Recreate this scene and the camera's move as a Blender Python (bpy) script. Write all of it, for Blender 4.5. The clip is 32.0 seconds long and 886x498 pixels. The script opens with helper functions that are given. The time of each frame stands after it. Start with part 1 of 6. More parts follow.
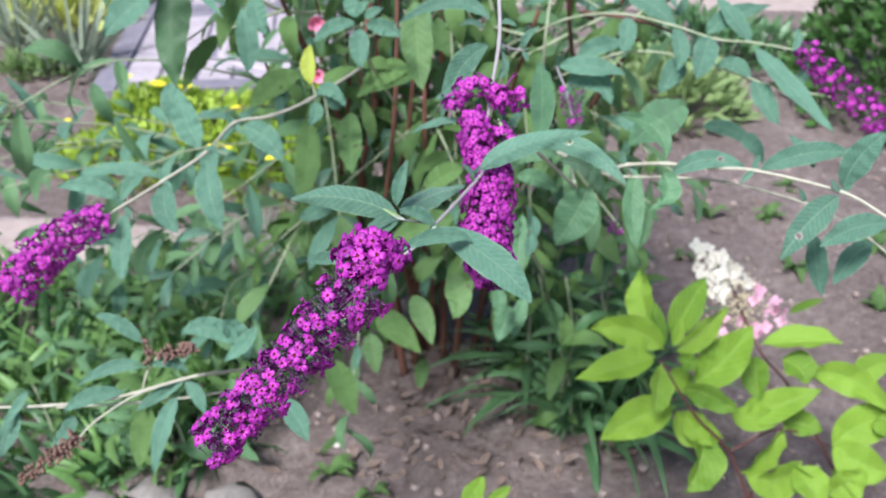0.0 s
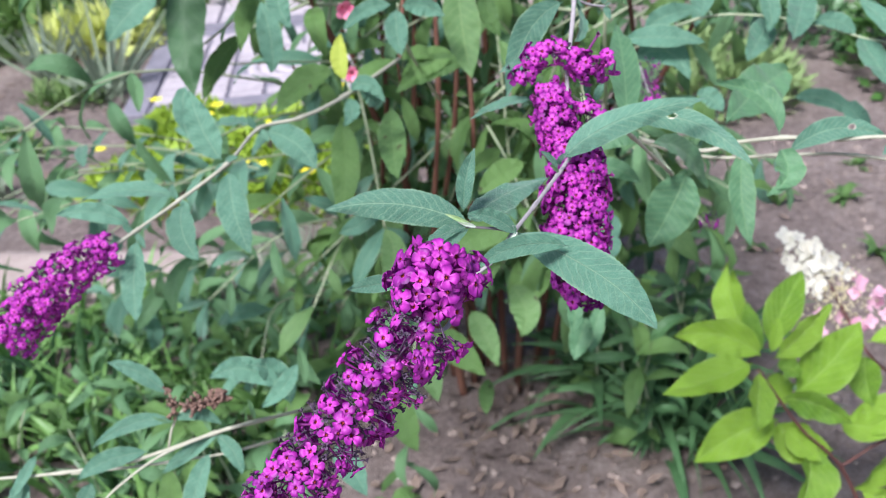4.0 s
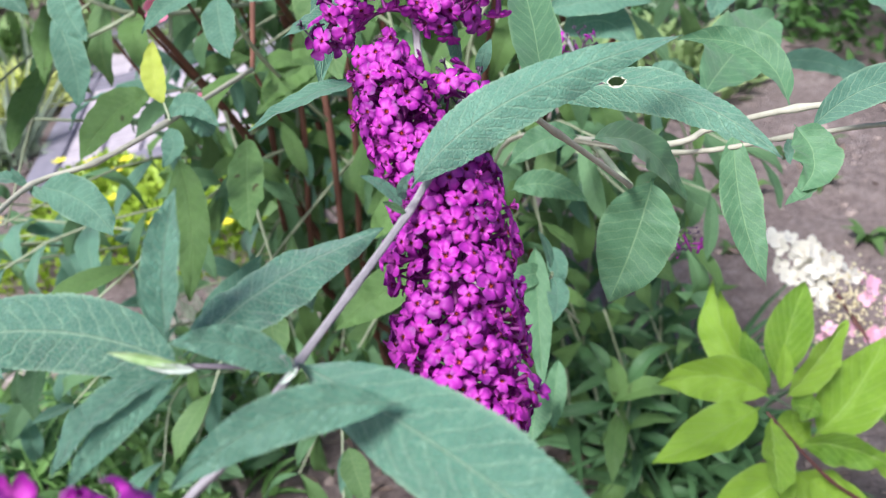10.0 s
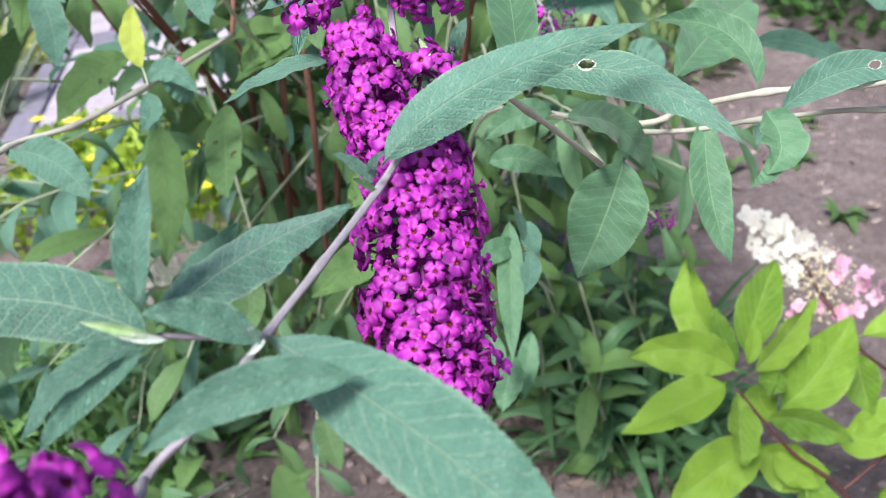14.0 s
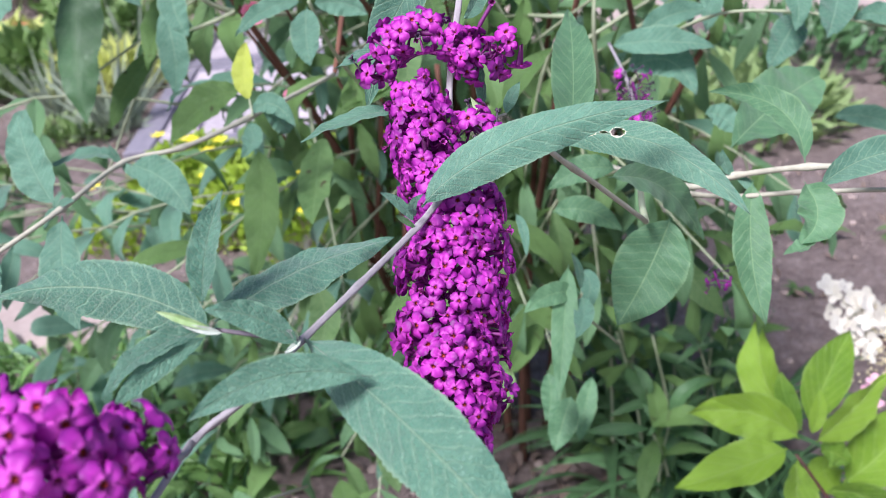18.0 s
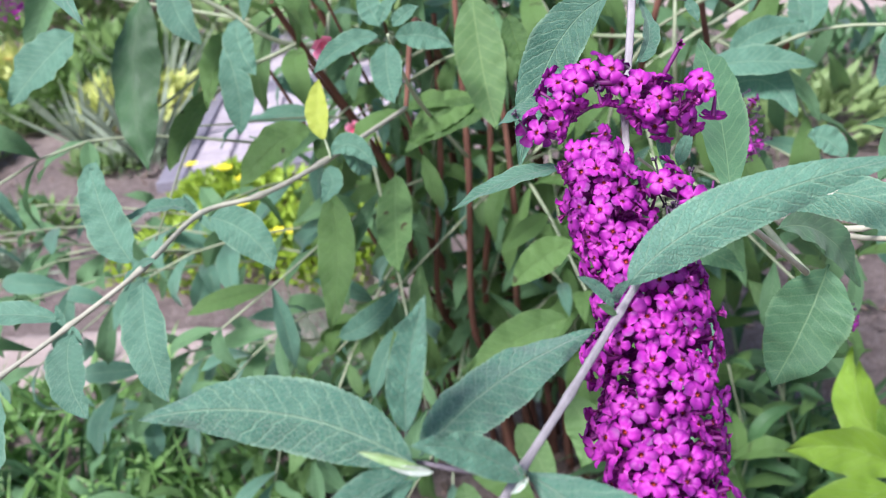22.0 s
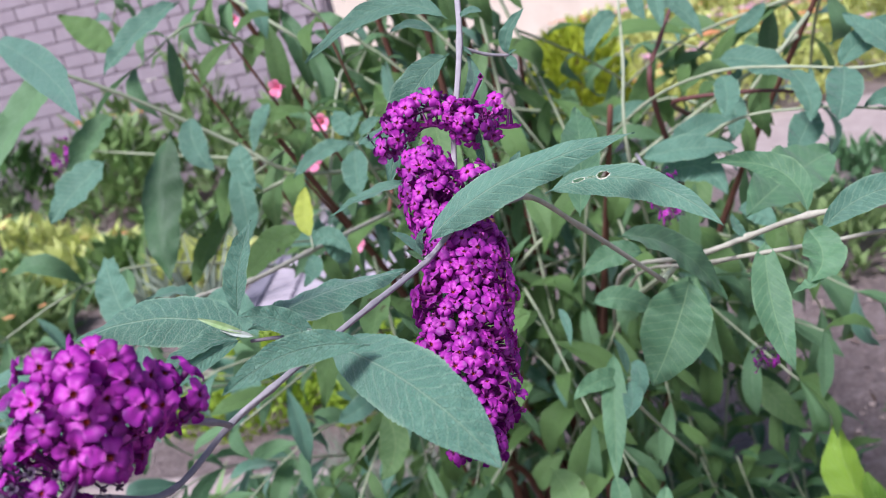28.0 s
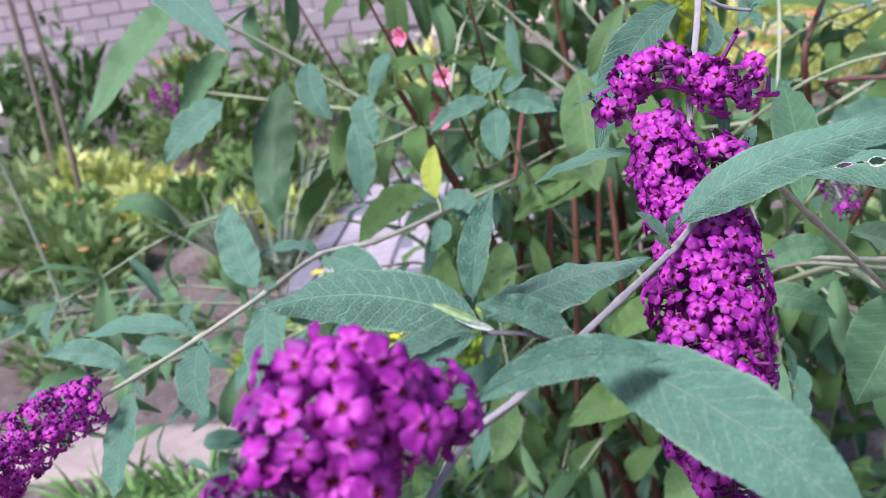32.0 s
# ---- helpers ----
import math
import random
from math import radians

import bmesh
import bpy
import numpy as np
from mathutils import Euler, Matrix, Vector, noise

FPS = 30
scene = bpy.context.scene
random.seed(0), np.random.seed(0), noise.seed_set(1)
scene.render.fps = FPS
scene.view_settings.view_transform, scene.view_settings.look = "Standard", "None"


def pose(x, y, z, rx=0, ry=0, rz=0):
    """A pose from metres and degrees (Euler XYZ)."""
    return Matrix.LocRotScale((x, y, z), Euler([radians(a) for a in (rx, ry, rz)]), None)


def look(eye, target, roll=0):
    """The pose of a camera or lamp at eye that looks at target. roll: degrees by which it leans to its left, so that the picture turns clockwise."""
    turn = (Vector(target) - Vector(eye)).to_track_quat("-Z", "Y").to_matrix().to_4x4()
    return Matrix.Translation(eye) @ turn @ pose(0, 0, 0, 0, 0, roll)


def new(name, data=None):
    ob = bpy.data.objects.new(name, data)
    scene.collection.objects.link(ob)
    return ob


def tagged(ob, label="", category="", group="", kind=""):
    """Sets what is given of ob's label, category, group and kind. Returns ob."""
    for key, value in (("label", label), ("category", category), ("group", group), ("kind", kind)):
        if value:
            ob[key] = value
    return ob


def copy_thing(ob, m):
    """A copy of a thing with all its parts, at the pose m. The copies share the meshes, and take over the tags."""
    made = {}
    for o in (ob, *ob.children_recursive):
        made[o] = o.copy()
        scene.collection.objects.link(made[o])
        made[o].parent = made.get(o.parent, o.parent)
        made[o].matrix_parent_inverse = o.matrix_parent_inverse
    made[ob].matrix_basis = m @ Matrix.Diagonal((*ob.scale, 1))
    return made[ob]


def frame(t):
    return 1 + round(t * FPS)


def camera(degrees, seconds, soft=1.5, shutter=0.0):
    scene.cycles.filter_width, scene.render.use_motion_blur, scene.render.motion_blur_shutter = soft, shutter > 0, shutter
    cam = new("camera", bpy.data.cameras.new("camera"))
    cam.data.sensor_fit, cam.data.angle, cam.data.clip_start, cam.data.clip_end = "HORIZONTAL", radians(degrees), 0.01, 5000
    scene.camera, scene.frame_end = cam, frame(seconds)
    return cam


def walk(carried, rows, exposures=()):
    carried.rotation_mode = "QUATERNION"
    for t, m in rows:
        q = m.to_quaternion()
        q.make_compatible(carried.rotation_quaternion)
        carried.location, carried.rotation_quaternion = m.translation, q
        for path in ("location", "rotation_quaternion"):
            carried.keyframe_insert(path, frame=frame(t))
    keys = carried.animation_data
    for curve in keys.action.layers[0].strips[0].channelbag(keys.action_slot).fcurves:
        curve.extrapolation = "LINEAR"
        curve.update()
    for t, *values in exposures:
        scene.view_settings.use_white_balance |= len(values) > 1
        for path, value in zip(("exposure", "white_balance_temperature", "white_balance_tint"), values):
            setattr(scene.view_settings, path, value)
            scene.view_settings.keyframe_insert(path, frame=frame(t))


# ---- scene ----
cam = camera(51.8, 32.0, soft=0.85)
cam.data.dof.use_dof = True
cam.data.dof.focus_distance = 0.335
cam.data.dof.aperture_fstop = 19.0
PATH = [
    (0, (0.007, -0.003, 1.19), (-0.005, 1.724, 0.182), 0.6),
    (0.5, (0.004, 0.0, 1.187), (-0.002, 1.731, 0.185), 0.6),
    (1, (0.003, 0.0, 1.19), (-0.005, 1.733, 0.193), 0.2),
    (1.5, (-0.004, 0.002, 1.194), (-0.021, 1.737, 0.201), -0.2),
    (2, (-0.013, 0.007, 1.192), (-0.048, 1.744, 0.201), -0.6),
    (2.5, (-0.02, 0.028, 1.18), (-0.081, 1.761, 0.183), -1.3),
    (4.5, (-0.005, 0.149, 1.112), (-0.104, 1.884, 0.122), -5.7),
    (5, (0.018, 0.176, 1.105), (-0.059, 1.918, 0.125), -6.6),
    (5.5, (0.035, 0.194, 1.097), (-0.022, 1.944, 0.13), -7.4),
    (6, (0.052, 0.211, 1.086), (0.001, 1.967, 0.129), -7.9),
    (6.5, (0.047, 0.226, 1.079), (-0.004, 1.988, 0.135), -8.7),
    (7, (0.051, 0.247, 1.068), (-0.007, 2.015, 0.134), -9.4),
    (7.5, (0.052, 0.266, 1.057), (-0.009, 2.036, 0.128), -10.1),
    (8, (0.049, 0.282, 1.046), (-0.01, 2.053, 0.119), -10.5),
    (8.5, (0.049, 0.303, 1.035), (-0.007, 2.072, 0.105), -10.7),
    (9, (0.046, 0.318, 1.028), (-0.005, 2.083, 0.089), -10.5),
    (9.5, (0.04, 0.335, 1.02), (-0.003, 2.098, 0.077), -10.3),
    (10, (0.037, 0.348, 1.018), (0.005, 2.106, 0.067), -10.1),
    (10.5, (0.043, 0.354, 1.02), (0.029, 2.111, 0.064), -10.0),
    (11, (0.045, 0.362, 1.022), (0.045, 2.114, 0.059), -9.7),
    (11.5, (0.046, 0.36, 1.017), (0.063, 2.11, 0.05), -9.5),
    (12, (0.05, 0.363, 1.017), (0.073, 2.11, 0.044), -9.3),
    (12.5, (0.048, 0.36, 1.015), (0.074, 2.098, 0.026), -8.9),
    (13, (0.044, 0.352, 1.016), (0.065, 2.083, 0.014), -8.8),
    (13.5, (0.044, 0.344, 1.021), (0.055, 2.066, 0.005), -8.5),
    (14, (0.041, 0.343, 1.023), (0.04, 2.065, 0.005), -8.3),
    (14.5, (0.038, 0.344, 1.028), (0.018, 2.074, 0.024), -8.2),
    (15, (0.034, 0.343, 1.028), (-0.016, 2.086, 0.049), -8.0),
    (15.5, (0.038, 0.332, 1.039), (-0.058, 2.084, 0.079), -7.3),
    (17.5, (0.069, 0.307, 1.047), (-0.143, 2.065, 0.116), -6.6),
    (18, (0.063, 0.307, 1.039), (-0.138, 2.072, 0.12), -6.3),
    (18.5, (0.071, 0.307, 1.036), (-0.137, 2.074, 0.123), -6.6),
    (19, (0.064, 0.31, 1.032), (-0.151, 2.082, 0.129), -6.4),
    (19.5, (0.065, 0.311, 1.037), (-0.155, 2.088, 0.145), -6.5),
    (20, (0.063, 0.315, 1.033), (-0.178, 2.095, 0.154), -6.6),
    (20.5, (0.054, 0.317, 1.037), (-0.191, 2.101, 0.166), -6.8),
    (21, (0.044, 0.329, 1.033), (-0.215, 2.114, 0.171), -7.3),
    (21.5, (0.024, 0.345, 1.04), (-0.241, 2.126, 0.169), -7.9),
    (22, (0.01, 0.353, 1.044), (-0.236, 2.129, 0.158), -8.8),
    (22.5, (0.005, 0.36, 1.043), (-0.221, 2.128, 0.136), -9.7),
    (23, (0.0, 0.359, 1.052), (-0.173, 2.12, 0.119), -10.6),
    (23.5, (0.006, 0.357, 1.069), (-0.109, 2.111, 0.116), -11.2),
    (24, (0.001, 0.347, 1.088), (-0.064, 2.094, 0.118), -11.7),
    (24.5, (0.007, 0.334, 1.073), (-0.036, 2.093, 0.122), -12.3),
    (25, (0.015, 0.325, 1.064), (-0.044, 2.102, 0.148), -13.3),
    (25.5, (0.026, 0.319, 1.057), (-0.076, 2.123, 0.2), -14.5),
    (27.5, (0.102, 0.256, 1.01), (-0.244, 2.145, 0.452), -14.0),
    (28, (0.091, 0.25, 1.003), (-0.255, 2.147, 0.473), -12.7),
    (28.5, (0.084, 0.253, 1.004), (-0.259, 2.155, 0.489), -11.5),
    (29, (0.074, 0.256, 1.008), (-0.276, 2.158, 0.499), -10.2),
    (29.5, (0.083, 0.264, 0.997), (-0.306, 2.161, 0.495), -9.5),
    (30, (0.081, 0.287, 0.998), (-0.368, 2.169, 0.492), -9.1),
    (30.5, (0.082, 0.3, 1.003), (-0.416, 2.166, 0.484), -9.1),
    (31, (0.073, 0.302, 1.002), (-0.455, 2.153, 0.46), -9.4),
    (31.5, (0.038, 0.292, 1.002), (-0.475, 2.14, 0.436), -9.4),
    (32, (0.024, 0.295, 1.003), (-0.455, 2.147, 0.421), -9.1),
]

walk(cam, [(t, look(eye, target, roll)) for t, eye, target, roll in PATH], exposures=((0.0, 0.73, 6150, 11), (5.0, 0.78, 6150, 11), (9.0, 0.81, 6250, 12), (15.0, 0.85, 6250, 15), (18.0, 0.76, 6150, 19), (25.0, 0.84, 6150, 13), (28.0, 0.49, 6000, 21), (31.0, 0.5, 6000, 23), (32.0, 0.58, 6000, 21)))

# ---- world and light: a bright, thinly clouded day ----
world = bpy.data.worlds.new("sky")
scene.world = world
world.use_nodes = True
wn = world.node_tree.nodes
wl = world.node_tree.links
sky = wn.new("ShaderNodeTexSky")
sky.sky_type = "NISHITA"
sky.sun_disc = False
sky.sun_elevation = radians(52)
sky.sun_rotation = radians(193)
sky.air_density, sky.dust_density, sky.ozone_density = 1.0, 1.6, 1.2
wl.new(sky.outputs[0], wn["Background"].inputs[0])
wn["Background"].inputs[1].default_value = 0.078
sun_data = bpy.data.lights.new("sun", "SUN")
sun_data.energy = 3.95
sun_data.angle = radians(17)
sun_data.color = (1.0, 0.985, 0.975)
sun = new("sun", sun_data)
sun.matrix_world = look((-0.85, -0.85, 3.0), (0.08, 0.7, 0.6))


# ---- materials ----
def material(name, rough=0.6, **extra):
    m = bpy.data.materials.new(name)
    m.use_nodes = True
    b = m.node_tree.nodes["Principled BSDF"]
    b.inputs["Roughness"].default_value = rough
    for k, v in extra.items():
        b.inputs[k.replace("_", " ")].default_value = v
    return m, m.node_tree.nodes, m.node_tree.links, b


def ramp(nodes, *stops):
    r = nodes.new("ShaderNodeValToRGB")
    e = r.color_ramp.elements
    while len(e) < len(stops):
        e.new(0.5)
    for el, (p, c) in zip(e, stops):
        el.position, el.color = p, (*c, 1)
    return r


def math_node(nodes, links, op, a, b=None, c=None):
    n = nodes.new("ShaderNodeMath")
    n.operation = op
    for i, v in enumerate((a, b, c)):
        if v is None:
            continue
        if isinstance(v, (int, float)):
            n.inputs[i].default_value = v
        else:
            links.new(v, n.inputs[i])
    return n.outputs[0]


def noise_tex(nodes, links, vec, scale, detail=4.0, rough=0.55):
    n = nodes.new("ShaderNodeTexNoise")
    n.inputs["Scale"].default_value = scale
    n.inputs["Detail"].default_value = detail
    n.inputs["Roughness"].default_value = rough
    if vec is not None:
        links.new(vec, n.inputs["Vector"])
    return n.outputs["Fac"]


def mix_rgb(nodes, links, fac, a, b, mode="MIX"):
    n = nodes.new("ShaderNodeMix")
    n.data_type, n.blend_type = "RGBA", mode
    for i, v in ((0, fac), (6, a), (7, b)):
        if isinstance(v, (int, float)):
            n.inputs[i].default_value = v
        elif isinstance(v, tuple):
            n.inputs[i].default_value = (*v, 1)
        else:
            links.new(v, n.inputs[i])
    return n.outputs[2]


def bump(nodes, links, height, strength, dist, normal=None):
    n = nodes.new("ShaderNodeBump")
    n.inputs["Strength"].default_value = strength
    n.inputs["Distance"].default_value = dist
    links.new(height, n.inputs["Height"])
    if normal is not None:
        links.new(normal, n.inputs["Normal"])
    return n.outputs[0]


def leaf_material(name, dark, light, vein, rough=0.6, veins=11, vein_amt=0.5, spots=None, trans=0.25, vary=0.25, relief=0.0003, sheen=0.0, dust=0.0, holes=(), arc=0.3, quilted=0.45, net_amt=0.18):
    """Leaf blade: u runs along the blade, v across it from 0 to 1, the midrib at 0.5."""
    m, n, l, b = material(name, rough, Sheen_Weight=sheen)
    uv = n.new("ShaderNodeUVMap").outputs[0]
    sep = n.new("ShaderNodeSeparateXYZ")
    l.new(uv, sep.inputs[0])
    u, v = sep.outputs[0], sep.outputs[1]
    tc = n.new("ShaderNodeTexCoord").outputs["Object"]
    rnd = n.new("ShaderNodeObjectInfo").outputs["Random"]
    off = math_node(n, l, "ABSOLUTE", math_node(n, l, "SUBTRACT", v, 0.5))
    wob = noise_tex(n, l, uv, 7.0, 2.0)
    # side veins, rising towards the tip
    ph = math_node(n, l, "MULTIPLY_ADD", off, -arc, u)
    ph = math_node(n, l, "MULTIPLY_ADD", wob, 0.05, ph)
    saw = math_node(n, l, "FRACT", math_node(n, l, "MULTIPLY", ph, float(veins)))
    tri = math_node(n, l, "ABSOLUTE", math_node(n, l, "SUBTRACT", saw, 0.5))
    side = math_node(n, l, "MAXIMUM", math_node(n, l, "MULTIPLY_ADD", tri, -8.0, 1.0), 0.0)
    mid = math_node(n, l, "MAXIMUM", math_node(n, l, "MULTIPLY_ADD", off, -48.0, 1.0), 0.0)
    lines = math_node(n, l, "MAXIMUM", math_node(n, l, "MULTIPLY", side, 0.95), math_node(n, l, "MULTIPLY", mid, 2.2))
    # fine irregular net between the veins
    warp, bend = n.new("ShaderNodeVectorMath"), n.new("ShaderNodeTexNoise")
    warp.operation = "MULTIPLY_ADD"
    bend.inputs["Scale"].default_value = 420.0
    bend.inputs["Detail"].default_value = 3.0
    l.new(tc, bend.inputs["Vector"])
    l.new(bend.outputs["Color"], warp.inputs[0])
    warp.inputs[1].default_value = (0.0016, 0.0016, 0.0016)
    l.new(tc, warp.inputs[2])
    vo = n.new("ShaderNodeTexVoronoi")
    vo.feature = "DISTANCE_TO_EDGE"
    vo.inputs["Scale"].default_value = 760.0
    l.new(warp.outputs[0], vo.inputs["Vector"])
    net = math_node(n, l, "MINIMUM", math_node(n, l, "MULTIPLY", vo.outputs[0], 8.0), 1.0)
    felt = noise_tex(n, l, tc, 1700.0, 2.0)
    big = noise_tex(n, l, tc, 20.0, 3.0)
    fine = noise_tex(n, l, tc, 240.0, 4.0)
    tone = math_node(n, l, "MULTIPLY_ADD", fine, 0.35, math_node(n, l, "MULTIPLY_ADD", rnd, vary, math_node(n, l, "MULTIPLY", big, 0.6)))
    col = ramp(n, (0.3, dark), (0.85, light))
    l.new(tone, col.inputs[0])
    base = mix_rgb(n, l, math_node(n, l, "MULTIPLY", lines, vein_amt), col.outputs[0], vein)
    pale = math_node(n, l, "MULTIPLY", math_node(n, l, "MAXIMUM", math_node(n, l, "MULTIPLY_ADD", off, 14.0, -6.1), 0.0), 0.7)
    base = mix_rgb(n, l, math_node(n, l, "MINIMUM", pale, 0.6), base, vein)
    base = mix_rgb(n, l, math_node(n, l, "MULTIPLY", math_node(n, l, "SUBTRACT", 1.0, net), net_amt), base, vein)
    base = mix_rgb(n, l, math_node(n, l, "MULTIPLY", math_node(n, l, "SUBTRACT", 1.0, felt), 0.42), base, dark)
    if spots:
        sp = noise_tex(n, l, tc, 55.0, 2.0)
        spr = ramp(n, (0.7, (0, 0, 0)), (0.74, (1, 1, 1)))
        l.new(sp, spr.inputs[0])
        base = mix_rgb(n, l, spr.outputs[0], base, spots)
    if dust:
        dr = ramp(n, (0.62, (0, 0, 0)), (0.72, (1, 1, 1)))
        l.new(noise_tex(n, l, tc, 900.0, 1.0), dr.inputs[0])
        base = mix_rgb(n, l, math_node(n, l, "MULTIPLY", dr.outputs[0], dust), base, tuple(min(0.8, c * 1.25) for c in vein))
    l.new(base, b.inputs["Base Color"])
    # the blade bulges between its sunken veins
    quilt = math_node(n, l, "SUBTRACT", 1.0, side)
    h = math_node(n, l, "MULTIPLY_ADD", quilt, quilted, math_node(n, l, "MULTIPLY_ADD", net, 0.4, math_node(n, l, "MULTIPLY_ADD", mid, -1.0, math_node(n, l, "MULTIPLY", felt, 0.5))))
    l.new(bump(n, l, h, 0.9, relief), b.inputs["Normal"])
    # thin blade: some light comes through
    tr = n.new("ShaderNodeBsdfTranslucent")
    l.new(mix_rgb(n, l, 0.5, base, tuple(min(1.0, c * 1.6) for c in light)), tr.inputs[0])
    mx = n.new("ShaderNodeMixShader")
    mx.inputs[0].default_value = trans
    l.new(b.outputs[0], mx.inputs[1])
    l.new(tr.outputs[0], mx.inputs[2])
    out = mx.outputs[0]
    for hu, hv, ru, rv in holes:
        # eaten hole with a dry brown rim
        du = math_node(n, l, "DIVIDE", math_node(n, l, "SUBTRACT", u, hu), ru)
        dv = math_node(n, l, "DIVIDE", math_node(n, l, "SUBTRACT", v, hv), rv)
        r2 = math_node(n, l, "ADD", math_node(n, l, "MULTIPLY", du, du), math_node(n, l, "MULTIPLY", dv, dv))
        r2 = math_node(n, l, "MULTIPLY_ADD", noise_tex(n, l, uv, 26.0, 3.0), 2.4, math_node(n, l, "SUBTRACT", r2, 1.2))
        rim = n.new("ShaderNodeBsdfDiffuse")
        rim.inputs[0].default_value = (0.6, 0.58, 0.47, 1)
        m1, m2 = n.new("ShaderNodeMixShader"), n.new("ShaderNodeMixShader")
        l.new(math_node(n, l, "LESS_THAN", r2, 1.28), m1.inputs[0])
        l.new(out, m1.inputs[1])
        l.new(rim.outputs[0], m1.inputs[2])
        l.new(math_node(n, l, "LESS_THAN", r2, 1.0), m2.inputs[0])
        l.new(m1.outputs[0], m2.inputs[1])
        l.new(n.new("ShaderNodeBsdfTransparent").outputs[0], m2.inputs[2])
        out = m2.outputs[0]
    l.new(out, n["Material Output"].inputs[0])
    return m


def plain(name, dark, light, rough=0.7, scale=60.0, relief=0.0, trans=0.0, vary=0.3, stretch=None):
    """Two tones mixed by noise at two scales."""
    m, n, l, b = material(name, rough)
    tc = n.new("ShaderNodeTexCoord").outputs["Object"]
    if stretch:
        mp = n.new("ShaderNodeMapping")
        mp.inputs["Scale"].default_value = stretch
        l.new(tc, mp.inputs[0])
        tc = mp.outputs[0]
    a = noise_tex(n, l, tc, scale, 4.0)
    c = noise_tex(n, l, tc, scale * 6, 3.0)
    rnd = n.new("ShaderNodeObjectInfo").outputs["Random"]
    isl = n.new("ShaderNodeNewGeometry").outputs["Random Per Island"]
    tone = math_node(n, l, "MULTIPLY_ADD", c, 0.35, math_node(n, l, "MULTIPLY_ADD", a, 0.6, math_node(n, l, "MULTIPLY", math_node(n, l, "ADD", rnd, isl), vary * 0.5)))
    col = ramp(n, (0.3, dark), (0.85, light))
    l.new(tone, col.inputs[0])
    l.new(col.outputs[0], b.inputs["Base Color"])
    if relief:
        l.new(bump(n, l, tone, 0.8, relief), b.inputs["Normal"])
    if trans:
        tr = n.new("ShaderNodeBsdfTranslucent")
        l.new(col.outputs[0], tr.inputs[0])
        mx = n.new("ShaderNodeMixShader")
        mx.inputs[0].default_value = trans
        l.new(b.outputs[0], mx.inputs[1])
        l.new(tr.outputs[0], mx.inputs[2])
        l.new(mx.outputs[0], n["Material Output"].inputs[0])
    return m


M_LEAF = leaf_material("felted_grey_green_leaf", (0.024, 0.1, 0.063), (0.145, 0.34, 0.23), (0.35, 0.52, 0.34), 0.55, 15, 0.32, relief=0.0004, sheen=0.25, dust=0.14)
LEAF_TONES = ((0.022, 0.095, 0.06), (0.14, 0.33, 0.225), (0.36, 0.53, 0.35))
M_LEAF_VEINED = leaf_material("felted_leaf_with_raised_veins", *LEAF_TONES, 0.55, 15, 0.42, relief=0.0004, sheen=0.25, dust=0.14, net_amt=0.26)
M_LEAF_HOLES = leaf_material("felted_leaf_with_large_hole", *LEAF_TONES, 0.55, 15, 0.5, relief=0.0004, sheen=0.25, dust=0.14, net_amt=0.36, holes=((0.34, 0.42, 0.035, 0.12), (0.2, 0.48, 0.034, 0.07), (0.27, 0.45, 0.02, 0.035)))
M_LEAF_HOLE = leaf_material("felted_leaf_with_small_hole", *LEAF_TONES, 0.55, 15, 0.5, relief=0.0004, sheen=0.25, dust=0.14, holes=((0.68, 0.45, 0.035, 0.12),))
M_LEAF_OLD = leaf_material("older_green_leaf", (0.026, 0.08, 0.022), (0.165, 0.305, 0.085), (0.21, 0.34, 0.12), 0.5, 13, 0.5, vary=0.55, relief=0.0008, spots=(0.05, 0.05, 0.02), trans=0.28)
M_LEAF_MID = leaf_material("mid_green_felted_leaf", (0.036, 0.105, 0.047), (0.168, 0.325, 0.14), (0.24, 0.4, 0.22), 0.52, 13, 0.45, vary=0.45, relief=0.0005, trans=0.26)
# Dark leaf tone; on the foot shoots it also carries the bush's shade.
M_LEAF_DEEP = leaf_material("deep_green_leaf", (0.018, 0.064, 0.022), (0.095, 0.215, 0.082), (0.12, 0.2, 0.1), 0.45, 9, 0.3, vary=0.5, trans=0.2)
M_LEAF_GREEN = leaf_material("green_smooth_leaf", (0.04, 0.13, 0.06), (0.17, 0.36, 0.18), (0.3, 0.47, 0.24), 0.5, 13, 0.4, relief=0.00025, sheen=0.15, dust=0.08, trans=0.3)
M_LEAF_EATEN = leaf_material("spotted_leaf", (0.06, 0.14, 0.045), (0.17, 0.3, 0.1), (0.24, 0.36, 0.14), 0.6, 11, 0.45, spots=(0.06, 0.045, 0.02))
M_YELLOW = leaf_material("yellowed_leaf", (0.25, 0.33, 0.03), (0.48, 0.53, 0.08), (0.52, 0.56, 0.14), 0.6, 10, 0.3, spots=(0.16, 0.2, 0.04))
M_HYD = leaf_material("fresh_lime_green_leaf", (0.045, 0.15, 0.008), (0.3, 0.5, 0.045), (0.42, 0.6, 0.15), 0.33, 7, 0.45, vary=0.8, relief=0.0009, quilted=0.9, arc=0.8, trans=0.16)
M_STEM = plain("grey_felted_stem", (0.2, 0.178, 0.192), (0.38, 0.345, 0.365), 0.85, 300, 0.0006)
M_STEM_DARK = plain("purple_grey_felted_stem", (0.1, 0.085, 0.1), (0.24, 0.2, 0.24), 0.85, 300, 0.0005)
M_STEM_PALE = plain("beige_green_felted_stem", (0.25, 0.24, 0.185), (0.5, 0.48, 0.38), 0.8, 140, 0.0004)
